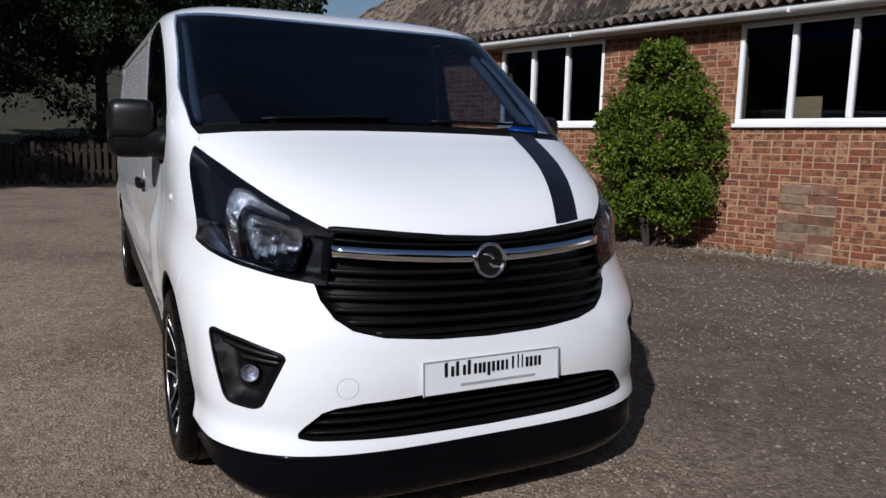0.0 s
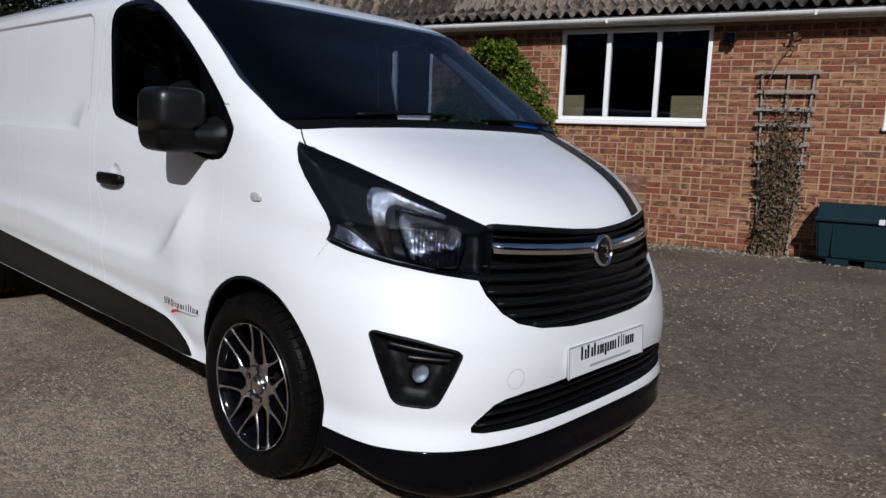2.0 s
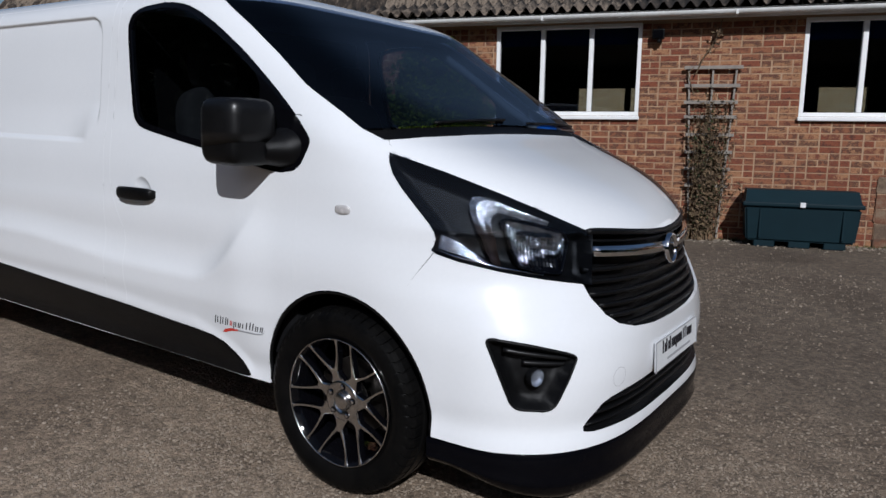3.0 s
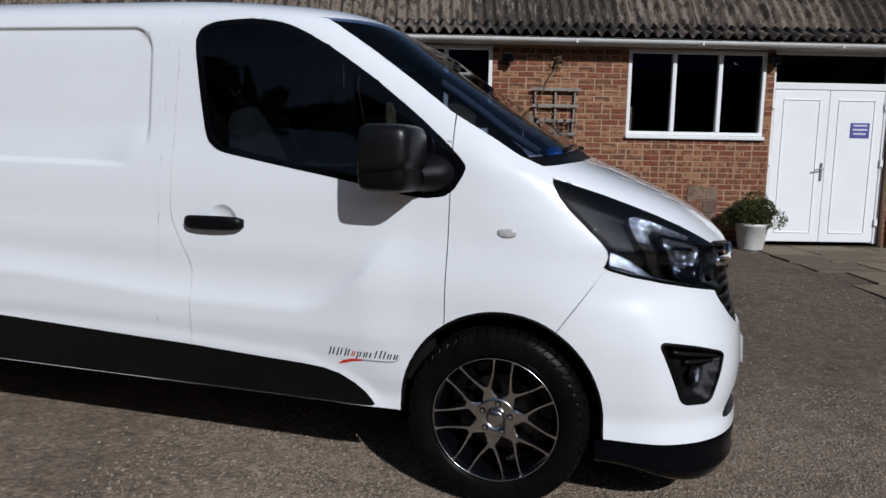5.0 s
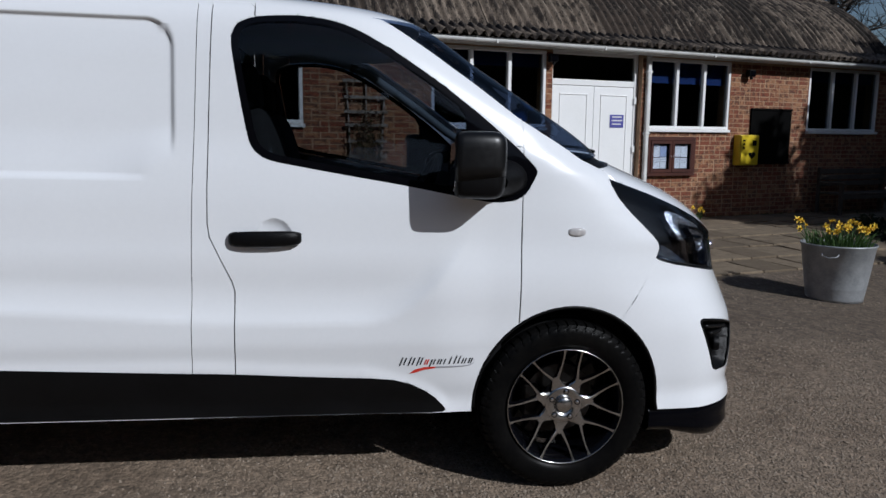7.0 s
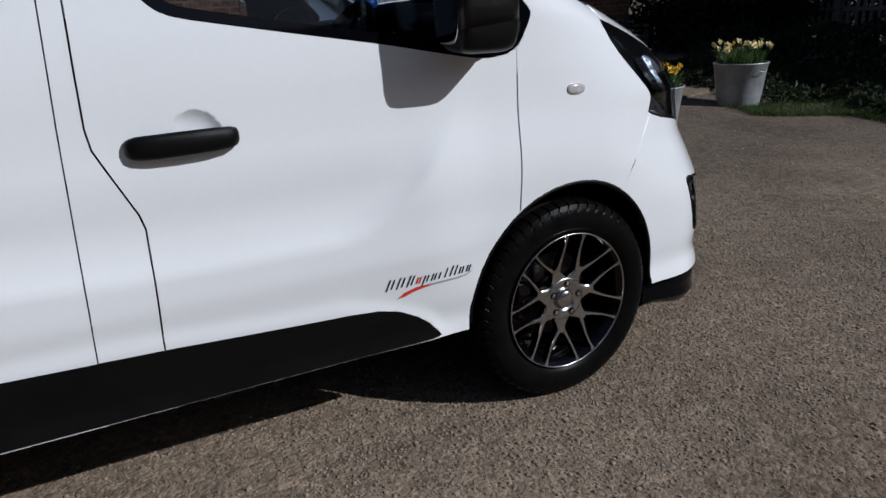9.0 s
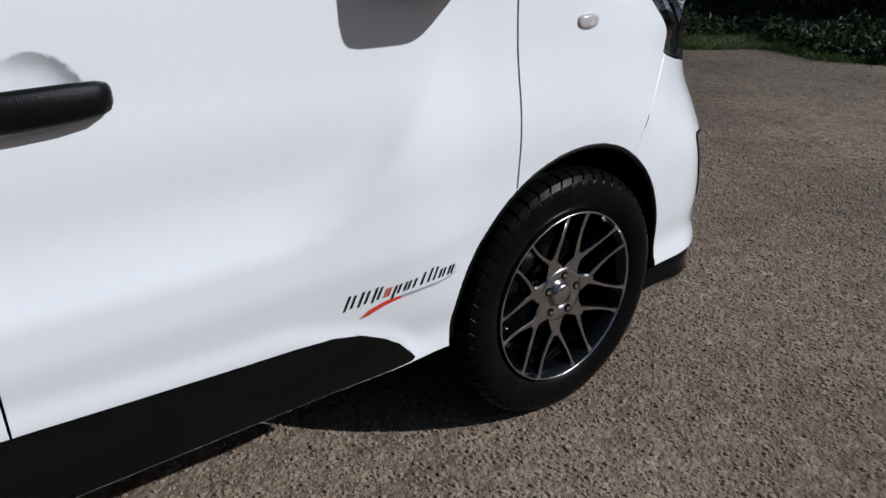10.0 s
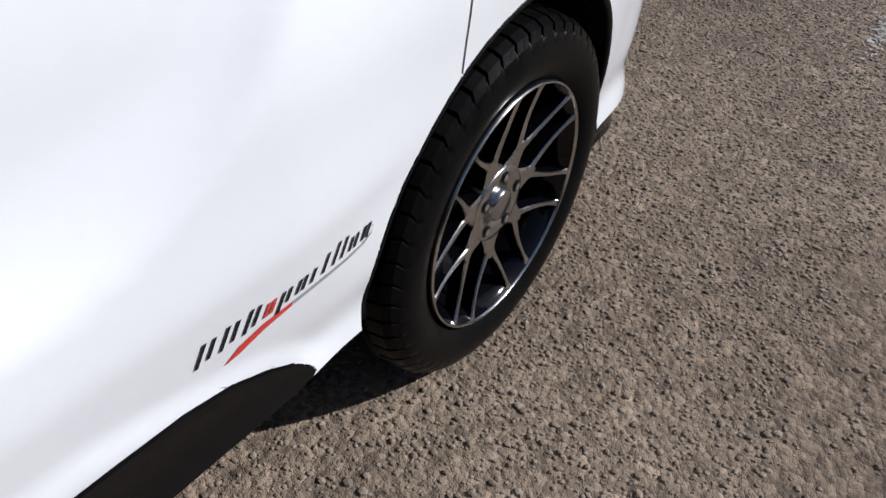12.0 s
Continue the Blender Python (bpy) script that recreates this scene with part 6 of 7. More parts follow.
bmesh.ops.recalc_face_normals(dash, faces=dash.faces)
part("dashboard", dash, CABIN_DARK, van)
part("instrument_hood", blob((-0.40, 0.30, 1.275), (0.19, 0.12, 0.05), 0.7), CABIN_DARK, van, smooth=True)
sw = bmesh.new()
ringp = [(0.195 * math.cos(a), 0.195 * math.sin(a), 0) for a in (2 * math.pi * j / 40 for j in range(41))]
tube(sw, ringp, 0.016, 8, cap=False)
for a in (math.radians(200), math.radians(340), math.radians(270)):
    tube(sw, [(0.05 * math.cos(a), 0.05 * math.sin(a), -0.02), (0.19 * math.cos(a), 0.19 * math.sin(a), 0)], [0.02, 0.014], 8)
lathe(sw, [(0.0005, 0.01), (0.05, 0.005), (0.07, -0.02), (0.05, -0.05)], 24, "z")
tube(sw, [(0, 0, -0.03), (0, 0, -0.25)], [0.03, 0.04], 10)
part("steering_wheel", sw, CABIN_DARK, van, smooth=True, at=Matrix.Translation((-0.40, 0.56, 1.15)) @ Matrix.Rotation(radians(-62), 4, "X"))


def build_seat(x, wd):
    s = part("seat", blob((x, 0.86, 0.86), (wd / 2, 0.25, 0.09), 0.5), SEAT_CLOTH, van, smooth=True)
    bk = blob((0, 0, 0.32), (wd / 2, 0.075, 0.34), 0.5)
    part("backrest", bk, SEAT_CLOTH, s, smooth=True, at=pose(x, 1.10, 0.86, -14))
    for hx in ([x] if wd < 0.6 else [x - 0.22, x + 0.22]):
        part("headrest", blob((0, 0, 0.09), (0.13, 0.055, 0.10), 0.6), SEAT_CLOTH, s, smooth=True, at=pose(hx, 1.27, 1.50, -10))
    part("seat_base", boxes((x - wd / 2 + 0.04, x + wd / 2 - 0.04, 0.66, 1.08, 0.54, 0.80), bevel=0.01), CABIN_DARK, s)


pillar = bmesh.new()
tube(pillar, [(-0.790 + 0.05 * k / 6, y + 0.05, z - 0.045) for k, (y, z) in enumerate(SCREEN_EDGE[3:])], 0.024, 8)
pair("pillar_trim", pillar, PILLAR_GREY, smooth=True)
build_seat(-0.42, 0.50)
build_seat(0.36, 0.86)
part("dashboard_pouch", blob((0.66, 0.00, 1.325), (0.07, 0.05, 0.05), 0.7), BLUE_PLASTIC, van, "bright blue pouch on the dashboard", True)
master.free()

# ---- things along the house front ----


def hump(rng, lobes):
    """Places on and a little under the surface of overlapping round lobes (centre, radii, count)."""
    out = []
    for c, r, n in lobes:
        for _ in range(n):
            d = Vector((rng.gauss(0, 1), rng.gauss(0, 1), rng.gauss(0, 1))).normalized()
            k = 1 - abs(rng.gauss(0, 0.16))
            out.append((c[0] + d.x * r[0] * k, c[1] + d.y * r[1] * k, c[2] + d.z * r[2] * k))
    return out


def build_shrub():
    rng = random.Random(11)
    sh = thing("shrub", at_house(-3.93, -0.48, 0.13), "tall rounded green leafy shrub against the brick wall", "shrub")
    lobes = []
    girth = lambda f: 0.88 * max(math.sin(math.pi * (0.19 + 0.77 * f)), 0) ** 0.8
    for k in range(150):
        f = rng.uniform(0.03, 0.97)
        wide = girth(f)
        a = rng.uniform(0, 2 * math.pi)
        q = rng.uniform(0.62, 0.97)
        r = rng.uniform(0.10, 0.20) * (0.6 + 0.4 * wide)
        lobes.append(((math.cos(a) * (wide - r * 0.6) * q, math.sin(a) * wide * q * 0.46, 0.12 + 2.24 * f), (r, r * 0.9, r * 0.9), 150))
    lobes.append(((0, 0, 1.1), (0.55, 0.26, 0.9), 1500))
    for k in range(60):
        f, a = rng.uniform(0.1, 1.0), rng.uniform(0, 6.28)
        lobes.append(((math.cos(a) * girth(f) * 0.98, math.sin(a) * girth(f) * 0.44, 0.14 + 2.28 * f), (0.05, 0.05, 0.08), 16))
    places = [p for p in hump(rng, lobes) if p[2] > 0.03 and p[1] < 0.44]
    part("foliage", leaf_cloud("foliage", places, 0.052, SHRUB_LEAF, rng), None, sh)
    for k in range(7):
        bm = bmesh.new()
        a = rng.uniform(0, 6.28)
        tube(bm, [(0.06 * math.cos(a), 0.05 * math.sin(a), -0.02), (0.2 * math.cos(a), 0.12 * math.sin(a), 0.5), (0.4 * math.cos(a), 0.2 * math.sin(a), 1.2), (0.42 * math.cos(a + 0.4), 0.2 * math.sin(a), 1.9)], [0.022, 0.017, 0.011, 0.005], 6)
        part("stem", bm, BARK, sh)


def build_trellis():
    rng = random.Random(5)
    tr = thing("trellis", at_house(-0.6, -0.03, 0.15), "grey weathered wooden trellis fixed to the brick wall", "trellis")
    for a, b in ((-0.16, -0.27), (0.0, 0.0), (0.16, 0.26)):
        bm = bmesh.new()
        tube(bm, [(a, -0.008, 0.0), ((a + b) / 2, -0.008, 1.0), (b, -0.008, 2.02)], 0.015, 4)
        part("upright", bm, TRELLIS_WOOD, tr)
    for k, z in enumerate((0.62, 0.82, 1.02, 1.22, 1.43, 1.60, 1.79, 2.0)):
        w = 0.19 + 0.062 * z
        part("rail", boxes((-w - rng.uniform(0, 0.02), w + rng.uniform(0, 0.02), -0.042, -0.022, z - 0.02, z + 0.02), bevel=0.003), TRELLIS_WOOD, tr)
    cl = thing("climbing_plant", at_house(-0.66, -0.07, 0.13), "dry brown climbing plant tangled on the trellis", "climber")
    bm = bmesh.new()
    places, green = [], []
    for k in range(95):
        x = rng.gauss(0.04, 0.055)
        top = rng.uniform(0.6, 1.2) if k < 45 else rng.uniform(1.1, 1.72)
        lean = rng.gauss(0.04, 0.095)
        pts = []
        for j in range(7):
            f = j / 6
            pts.append((x + lean * f + 0.05 * math.sin(3.1 * f + k) + rng.gauss(0, 0.015), -0.03 - 0.12 * rng.random() * (1 - 0.6 * f), top * f + (-0.05 * f ** 3 if k % 3 == 0 else 0)))
        tube(bm, pts, [0.006, 0.005, 0.0045, 0.004, 0.0035, 0.003, 0.002], 4, cap=False)
        for p in pts[1:]:
            for _ in range(4):
                q = (p[0] + rng.gauss(0, 0.03), p[1] - abs(rng.gauss(0, 0.03)), p[2] + rng.gauss(0, 0.06))
                if q[2] > 0.02:
                    (green if rng.random() < 0.18 else places).append(q)
    part("stem_tangle", bm, DRY_STEM, cl)["kind"] = "stuff"
    part("dead_foliage", leaf_cloud("dead_foliage", places, 0.046, DRY_STEM, rng), None, cl)
    part("green_foliage", leaf_cloud("green_foliage", green, 0.045, HEDGE_LEAF, rng), None, cl, "few green leaves")
    bm = bmesh.new()
    tube(bm, [(-0.13, 0.0, 1.95), (-0.05, -0.01, 2.15), (0.05, -0.02, 2.3), (0.10, -0.01, 2.45), (0.12, -0.02, 2.56)], [0.008, 0.007, 0.012, 0.012, 0.006], 5)
    tube(bm, [(-0.14, -0.01, 1.7), (-0.22, -0.02, 1.95), (-0.16, -0.01, 2.02)], 0.006, 5)
    part("long_shoot", bm, DRY_STEM, cl)
    part("withered_foliage", leaf_cloud("withered_foliage", [(0.08 + rng.gauss(0, 0.03), -0.03, 2.38 + rng.gauss(0, 0.07)) for _ in range(45)], 0.04, DRY_STEM, rng), None, cl)


def build_wall_lamp(s, z):
    lp = thing("wall_lamp", at_house(s, -0.004, z), "small black floodlight on the brick wall under the eave", "lamp", "floodlights on the house front")
    part("bracket", boxes((-0.02, 0.02, -0.05, 0.0, -0.05, 0.05), bevel=0.004), BLACK_PLASTIC, lp)
    part("lamp_body", boxes((-0.07, 0.07, -0.13, -0.051, -0.055, 0.06), bevel=0.012, seg=2), BLACK_PLASTIC, lp)
    part("lamp_glass", boxes((-0.055, 0.055, -0.136, -0.131, -0.042, 0.046)), GLOSS_BLACK, lp)
    q = bmesh.new()
    lathe(q, [(0.001, -0.045), (0.02, -0.04), (0.026, -0.02), (0.02, 0.0)], 14)
    part("sensor", q, BLACK_PLASTIC, lp, at=Matrix.Translation((0.01, -0.09, -0.055)))


def build_storage_box():
    bx = thing("storage_box", at_house(0.415, -0.262, 0.135), "dark green plastic grit storage box with a closed lid", "storage box")
    bm = bmesh.new()
    out = []
    for z, w, d in ((0.06, 0.555, 0.185), (0.45, 0.59, 0.208)):
        out.append([bm.verts.new((x * w, y * d, z)) for x, y in ((-1, -1), (1, -1), (1, 1), (-1, 1))])
    for j in range(4):
        bm.faces.new((out[0][j], out[0][(j + 1) % 4], out[1][(j + 1) % 4], out[1][j]))
    bm.faces.new(out[0][::-1])
    bm.faces.new(out[1])
    bmesh.ops.bevel(bm, geom=list(bm.edges), offset=0.02, segments=3, affect="EDGES")
    part("tub", bm, DARK_GREEN, bx, smooth=False)
    for x in (-0.36, 0.0, 0.36):
        part("skid", boxes((x - 0.11, x + 0.11, -0.17, 0.17, -0.01, 0.061), bevel=0.008), DARK_GREEN, bx)
    bm = boxes((-0.615, 0.615, -0.225, 0.215, 0.452, 0.50), bevel=0.012, seg=2)
    bmesh.ops.create_cube(bm, size=1, matrix=Matrix.LocRotScale((0, 0.0, 0.565), None, (1.18, 0.40, 0.13)))
    top = [v for v in bm.verts if v.co.z > 0.6]
    for v in top:
        v.co.y = v.co.y * 0.62 + 0.05
        v.co.x *= 0.97
    part("lid", bm, DARK_GREEN, bx)
    for x in (-0.42, 0.42):
        part("rib", boxes((x - 0.012, x + 0.012, -0.217, -0.20, 0.10, 0.43), bevel=0.004), DARK_GREEN, bx)
    part("tag", boxes((-0.028, 0.028, -0.232, -0.224, 0.452, 0.508), bevel=0.004), SIGN_WHITE, bx, "small white tag")


def build_patch(name, s0, s1, z0, z1, rows, label, seed):
    rng = random.Random(seed)
    pt = thing(name, at_house(0, 0), label, "masonry", kind="structure")
    part("render_bed", boxes((s0, s1, -0.012, 0.02, z0, z1)), MORTAR, pt)
    z = z0
    for k in range(rows):
        h = (z1 - z0) / rows
        s = s0
        while s < s1 - 0.03:
            w = min(rng.uniform(0.16, 0.42), s1 - s)
            if s1 - s - w < 0.08:
                w = s1 - s
            b = boxes((s + 0.003, s + w - 0.003, -0.014 - rng.uniform(0, 0.010), 0.0, z + 0.003, z + h - 0.003), bevel=0.006)
            for v in b.verts:
                v.co += Vector((rng.gauss(0, 0.007), rng.gauss(0, 0.003), rng.gauss(0, 0.008)))
            part("stone", b, PATCH_STONE, pt)
            s += w
        z += h


def build_potted_bush():
    rng = random.Random(8)
    pot = thing("plant_pot", at_house(1.97, -0.35, 0.13), "white tapered plant pot beside the house wall", "pot")
    bm = bmesh.new()
    lathe(bm, [(0.001, 0.0), (0.15, 0.0), (0.155, 0.02), (0.20, 0.30), (0.215, 0.31), (0.215, 0.345), (0.195, 0.345), (0.185, 0.30), (0.001, 0.29)], 36)
    part("pot_body", bm, POT_WHITE, pot, smooth=True)
    b = thing("clipped_bush", at_house(1.97, -0.35, 0.42), "small round clipped evergreen bush in a white pot", "bush")
    lobes = [((rng.gauss(0, 0.10), rng.gauss(0, 0.10), 0.15 + rng.gauss(0, 0.06)), (0.15, 0.15, 0.14), 420) for _ in range(22)]
    part("foliage", leaf_cloud("foliage", [p for p in hump(rng, lobes) if p[2] > 0], 0.030, BUSH_LEAF, rng), None, b)
    bm = bmesh.new()
    tube(bm, [(0, 0, -0.01), (0.01, 0, 0.12), (0, 0.01, 0.25)], [0.018, 0.015, 0.01], 8)
    part("stem", bm, BARK, b)


def build_notice_board():
    nb = thing("notice_board", at_house(4.53, -0.003, 0.84), "dark stained wooden notice board with two glazed doors and papers", "notice board")
    part("back_board", boxes((-0.48, 0.48, -0.02, 0.0, 0, 0.62)), BOARD_WOOD, nb)
    part("frame", boxes((-0.485, 0.485, -0.075, -0.021, 0.565, 0.625), (-0.485, 0.485, -0.075, -0.021, 0.0, 0.055), (-0.485, -0.43, -0.073, -0.021, 0.0555, 0.5645), (0.43, 0.485, -0.073, -0.021, 0.0555, 0.5645), bevel=0.004), BOARD_WOOD, nb)
    for a, b in ((-0.428, -0.003), (0.003, 0.428)):
        dr = part("glazed_door", boxes((a, b, -0.085, -0.06, 0.515, 0.562), (a, b, -0.085, -0.06, 0.058, 0.105), (a, a + 0.05, -0.084, -0.06, 0.106, 0.514), (b - 0.05, b, -0.084, -0.06, 0.106, 0.514), bevel=0.003), BOARD_WOOD, nb)
        p = part("pane", boxes((a + 0.05, b - 0.05, -0.072, -0.069, 0.105, 0.515)), LAMP_GLASS, dr)
        p.visible_shadow = False
        part("lock", boxes(((b - 0.03 if a < 0 else a + 0.012), (b - 0.012 if a < 0 else a + 0.03), -0.092, -0.085, 0.30, 0.335), bevel=0.002), GREY_METAL, dr)
    for s0, s1, z0, z1, m in ((-0.37, -0.21, 0.30, 0.50, PAPER), (-0.20, -0.06, 0.31, 0.50, PAPER_BLUE), (-0.36, -0.20, 0.12, 0.29, PAPER), (-0.19, -0.06, 0.12, 0.30, PAPER), (0.06, 0.22, 0.31, 0.50, PAPER), (0.23, 0.36, 0.30, 0.50, PAPER), (0.06, 0.21, 0.12, 0.29, PAPER), (0.22, 0.37, 0.12, 0.285, PAPER)):
        sheet = part("paper_sheet", boxes((s0, s1, -0.025, -0.0215, z0, z1)), m, nb, "printed paper notice")
        for k in range(2):
            z = z1 - 0.03 - 0.035 * k
            part("text_bar", boxes((s0 + 0.015, s1 - 0.02 - 0.012 * (k % 3), -0.0275, -0.0252, z - 0.007, z)), GREY_INK, sheet)


def build_wall_box():
    bx = thing("defibrillator_cabinet", at_house(6.105, -0.003, 1.0), "bright yellow defibrillator cabinet fixed to the brick wall", "cabinet")
    part("body", boxes((-0.205, 0.205, -0.15, 0.0, 0, 0.51), bevel=0.012, seg=2), AED_YELLOW, bx)
    part("door", boxes((-0.195, 0.195, -0.172, -0.151, 0.01, 0.50), bevel=0.01, seg=2), AED_YELLOW, bx)
    part("keypad", boxes((0.05, 0.13, -0.186, -0.172, 0.33, 0.42), bevel=0.003), BLACK_PLASTIC, bx)
    h = bmesh.new()
    heart = [(0.075 * math.sin(t) ** 3, 0.065 * (13 * math.cos(t) - 5 * math.cos(2 * t) - 2 * math.cos(3 * t) - math.cos(4 * t)) / 15) for t in (2 * math.pi * k / 36 for k in range(36))]
    slab(h, heart, 0.003, lambda u, v, d: (u + 0.05, -0.1725 - d, v + 0.17))
    bmesh.ops.recalc_face_normals(h, faces=h.faces)
    part("heart_mark", h, BLACK_PLASTIC, bx, "black heart shape")
    for k, (a, b) in enumerate(((-0.17, -0.11), (-0.165, -0.115), (-0.17, -0.12))):
        part("text_bar", boxes((a, b, -0.1755, -0.1722, 0.40 - 0.06 * k, 0.43 - 0.06 * k)), BLACK_PLASTIC, bx)


def build_bench():
    be = thing("bench", at_house(8.65, -0.42, 0.07), "dark weathered wooden garden bench against the wall", "bench")
    for k, d in enumerate((-0.24, -0.13, -0.02, 0.09)):
        part("seat_slat", boxes((-0.88, 0.88, d, d + 0.09, 0.42, 0.445), bevel=0.005), BENCH_WOOD, be)
    for z in (0.55, 0.66, 0.77):
        part("back_slat", boxes((-0.88, 0.88, 0.205, 0.225, z, z + 0.085), bevel=0.005), BENCH_WOOD, be)
    for x in (-0.86, 0.80):
        part("leg", boxes((x, x + 0.06, -0.24, -0.18, 0, 0.60), bevel=0.006), BENCH_WOOD, be)
        part("leg", boxes((x, x + 0.06, 0.226, 0.28, 0, 0.88), bevel=0.006), BENCH_WOOD, be)
        part("armrest", boxes((x - 0.01, x + 0.07, -0.27, 0.225, 0.601, 0.63), bevel=0.006), BENCH_WOOD, be)
    part("seat_rail", boxes((-0.80, 0.80, -0.235, -0.205, 0.34, 0.419)), BENCH_WOOD, be)


build_shrub()
build_trellis()
for s, z in ((-1.24, 2.535), (2.235, 2.58), (6.1, 2.52)):
    build_wall_lamp(s, z)
build_storage_box()
build_patch("blocked_vent", -2.65, -2.05, 0.10, 0.93, 8, "patch of weathered stone blocks let into the brick wall", 1)
build_patch("blocked_opening", 1.23, 1.62, 0.05, 0.92, 5, "patch of tan stone blocks let into the brick wall", 2)
build_potted_bush()
build_notice_board()
build_wall_box()
bb = thing("black_board", at_house(6.71, -0.003, 1.02), "plain matt black notice board on the brick wall", "board")
part("board", boxes((-0.47, 0.47, -0.03, 0.0, 0.0, 0.94), bevel=0.003), BLACK_BOARD, bb)
for z in (0.0, 0.91):
    part("board_trim", boxes((-0.475, 0.475, -0.045, -0.031, z - 0.005, z + 0.03), bevel=0.002), BLACK_BOARD, bb)
build_bench()

# ---- planters, flowers, grass ----


def build_bucket(x, y, wide, high, turn):
    bu = thing("bucket", pose(x, y, ground_z(x, y) - 0.004, 0, 0, turn), "large galvanised steel bucket planter standing on the yard", "bucket", "bucket planters")
    r = wide / 2
    bm = bmesh.new()
    lathe(bm, [(0.001, 0.012), (r * 0.72, 0.012), (r * 0.735, 0.0), (r * 0.75, 0.0), (r * 0.76, 0.03), (r * 0.80, high * 0.22), (r * 0.808, high * 0.235), (r * 0.81, high * 0.25), (r * 0.97, high - 0.02), (r, high - 0.012), (r * 1.005, high), (r * 0.985, high + 0.004), (r * 0.96, high - 0.02), (r * 0.93, high - 0.07)], 56)
    part("pail", bm, ZINC, bu, smooth=True)
    bm = bmesh.new()
    lathe(bm, [(0.001, high - 0.05), (r * 0.5, high - 0.055), (r * 0.945, high - 0.07)], 30)
    part("soil", bm, SOIL, bu)
    for a in (0.4, 0.4 + math.pi):
        q = bmesh.new()
        tube(q, [(-0.07, 0, 0.02), (-0.06, 0.03, 0.0), (0, 0.045, -0.012), (0.06, 0.03, 0.0), (0.07, 0, 0.02)], 0.006, 7)
        part("handle", q, ZINC, bu, smooth=True, at=Matrix.Rotation(a, 4, "Z") @ Matrix.Translation((0, r * 0.95, high - 0.09)))
    return r, high


def flower_mesh(petals, trumpet):
    bm = bmesh.new()
    for k in range(6):
        a = math.pi / 3 * k
        d, w = Vector((math.cos(a), math.sin(a), 0)), Vector((-math.sin(a), math.cos(a), 0))
        v = [bm.verts.new(p) for p in (d * 0.006, d * 0.020 + w * 0.011 + Vector((0, 0, 0.004)), d * 0.040 + Vector((0, 0, 0.001)), d * 0.020 - w * 0.011 + Vector((0, 0, 0.004)))]
        bm.faces.new(v)
    n = len(bm.faces)
    lathe(bm, [(0.007, 0.0), (0.009, 0.012), (0.010, 0.020), (0.014, 0.026)], 10)
    bm.faces.ensure_lookup_table()
    for f in bm.faces[n:]:
        f.material_index = 1
    return mesh_of("flower", bm, petals, trumpet)


def build_daffodils(x, y, z, r, n, petals, high, seed, label):
    rng = random.Random(seed)
    da = thing("daffodils", pose(x, y, z), label, "flowers", "daffodil clumps")
    vs, fs = [], []
    for k in range(int(n * 7)):
        a, q = rng.uniform(0, 6.28), r * 0.9 * math.sqrt(rng.random())
        p = Vector((q * math.cos(a), q * math.sin(a), -0.01))
        out = Vector((math.cos(a), math.sin(a), 0)) * rng.uniform(0.0, 0.14) * (q / r) + Vector((rng.gauss(0, 0.03), rng.gauss(0, 0.03), 0))
        h = high * rng.uniform(0.55, 1.0)
        w = Vector((rng.gauss(0, 1), rng.gauss(0, 1), 0)).normalized() * 0.006
        b = len(vs)
        for f, wd in ((0, 1), (0.5, 1), (0.85, 0.8), (1.0, 0.1)):
            c = p + out * f * f + Vector((0, 0, h * f - 0.10 * h * f ** 4))
            vs += [tuple(c - w * wd), tuple(c + w * wd)]
        fs += [(b + 2 * j, b + 2 * j + 1, b + 2 * j + 3, b + 2 * j + 2) for j in range(3)]
    part("foliage", from_lists("foliage", vs, fs, BULB_LEAF), None, da)
    stems = bmesh.new()
    me = flower_mesh(petals, PETAL_YELLOW)
    for k in range(n):
        a, q = rng.uniform(0, 6.28), r * 1.0 * math.sqrt(rng.random())
        p = Vector((0.85 * q * math.cos(a), 0.85 * q * math.sin(a), 0))
        tip = p + Vector((math.cos(a), math.sin(a), 0)) * 0.12 * (q / r) + Vector((rng.gauss(0, 0.02), rng.gauss(0, 0.02), high * rng.uniform(0.75, 1.18)))
        tube(stems, [p - Vector((0, 0, 0.01)), (p + tip) / 2 + Vector((0, 0, 0.02)), tip], 0.0028, 4, cap=False)
        face = Vector((-1.0 + rng.gauss(0, 0.5), -0.5 + rng.gauss(0, 0.6), 0.25 + rng.gauss(0, 0.25))).normalized()
        m = face.to_track_quat("Z", "Y").to_matrix().to_4x4()
        m.translation = tip
        part("flower", me, None, da, at=m @ Matrix.Scale(rng.uniform(0.8, 1.15), 4))
    part("stem_bundle", stems, BULB_LEAF, da)["kind"] = "stuff"


def grass_patch(name, label, inside, n, height, mat, seed):
    rng = random.Random(seed)
    vs, fs = [], []
    for _ in range(n):
        x, y = inside(rng)
        z = ground_z(x, y)
        h = height * rng.uniform(0.4, 1.2)
        a = rng.uniform(0, 6.28)
        w = Vector((math.cos(a), math.sin(a), 0)) * 0.0035
        d = Vector((rng.gauss(0, 0.35), rng.gauss(0, 0.35), 1)) * h
        b = len(vs)
        p = Vector((x, y, z - 0.005))
        vs += [tuple(p - w), tuple(p + w), tuple(p + d * 0.6 + w * 0.6), tuple(p + d * 0.6 - w * 0.6), tuple(p + d + Vector((d.x, d.y, -0.1 * h)))]
        fs += [(b, b + 1, b + 2, b + 3), (b + 3, b + 2, b + 4)]
    g = new(name, from_lists(name, vs, fs, mat))
    return tagged(g, label, "grass", kind="stuff")


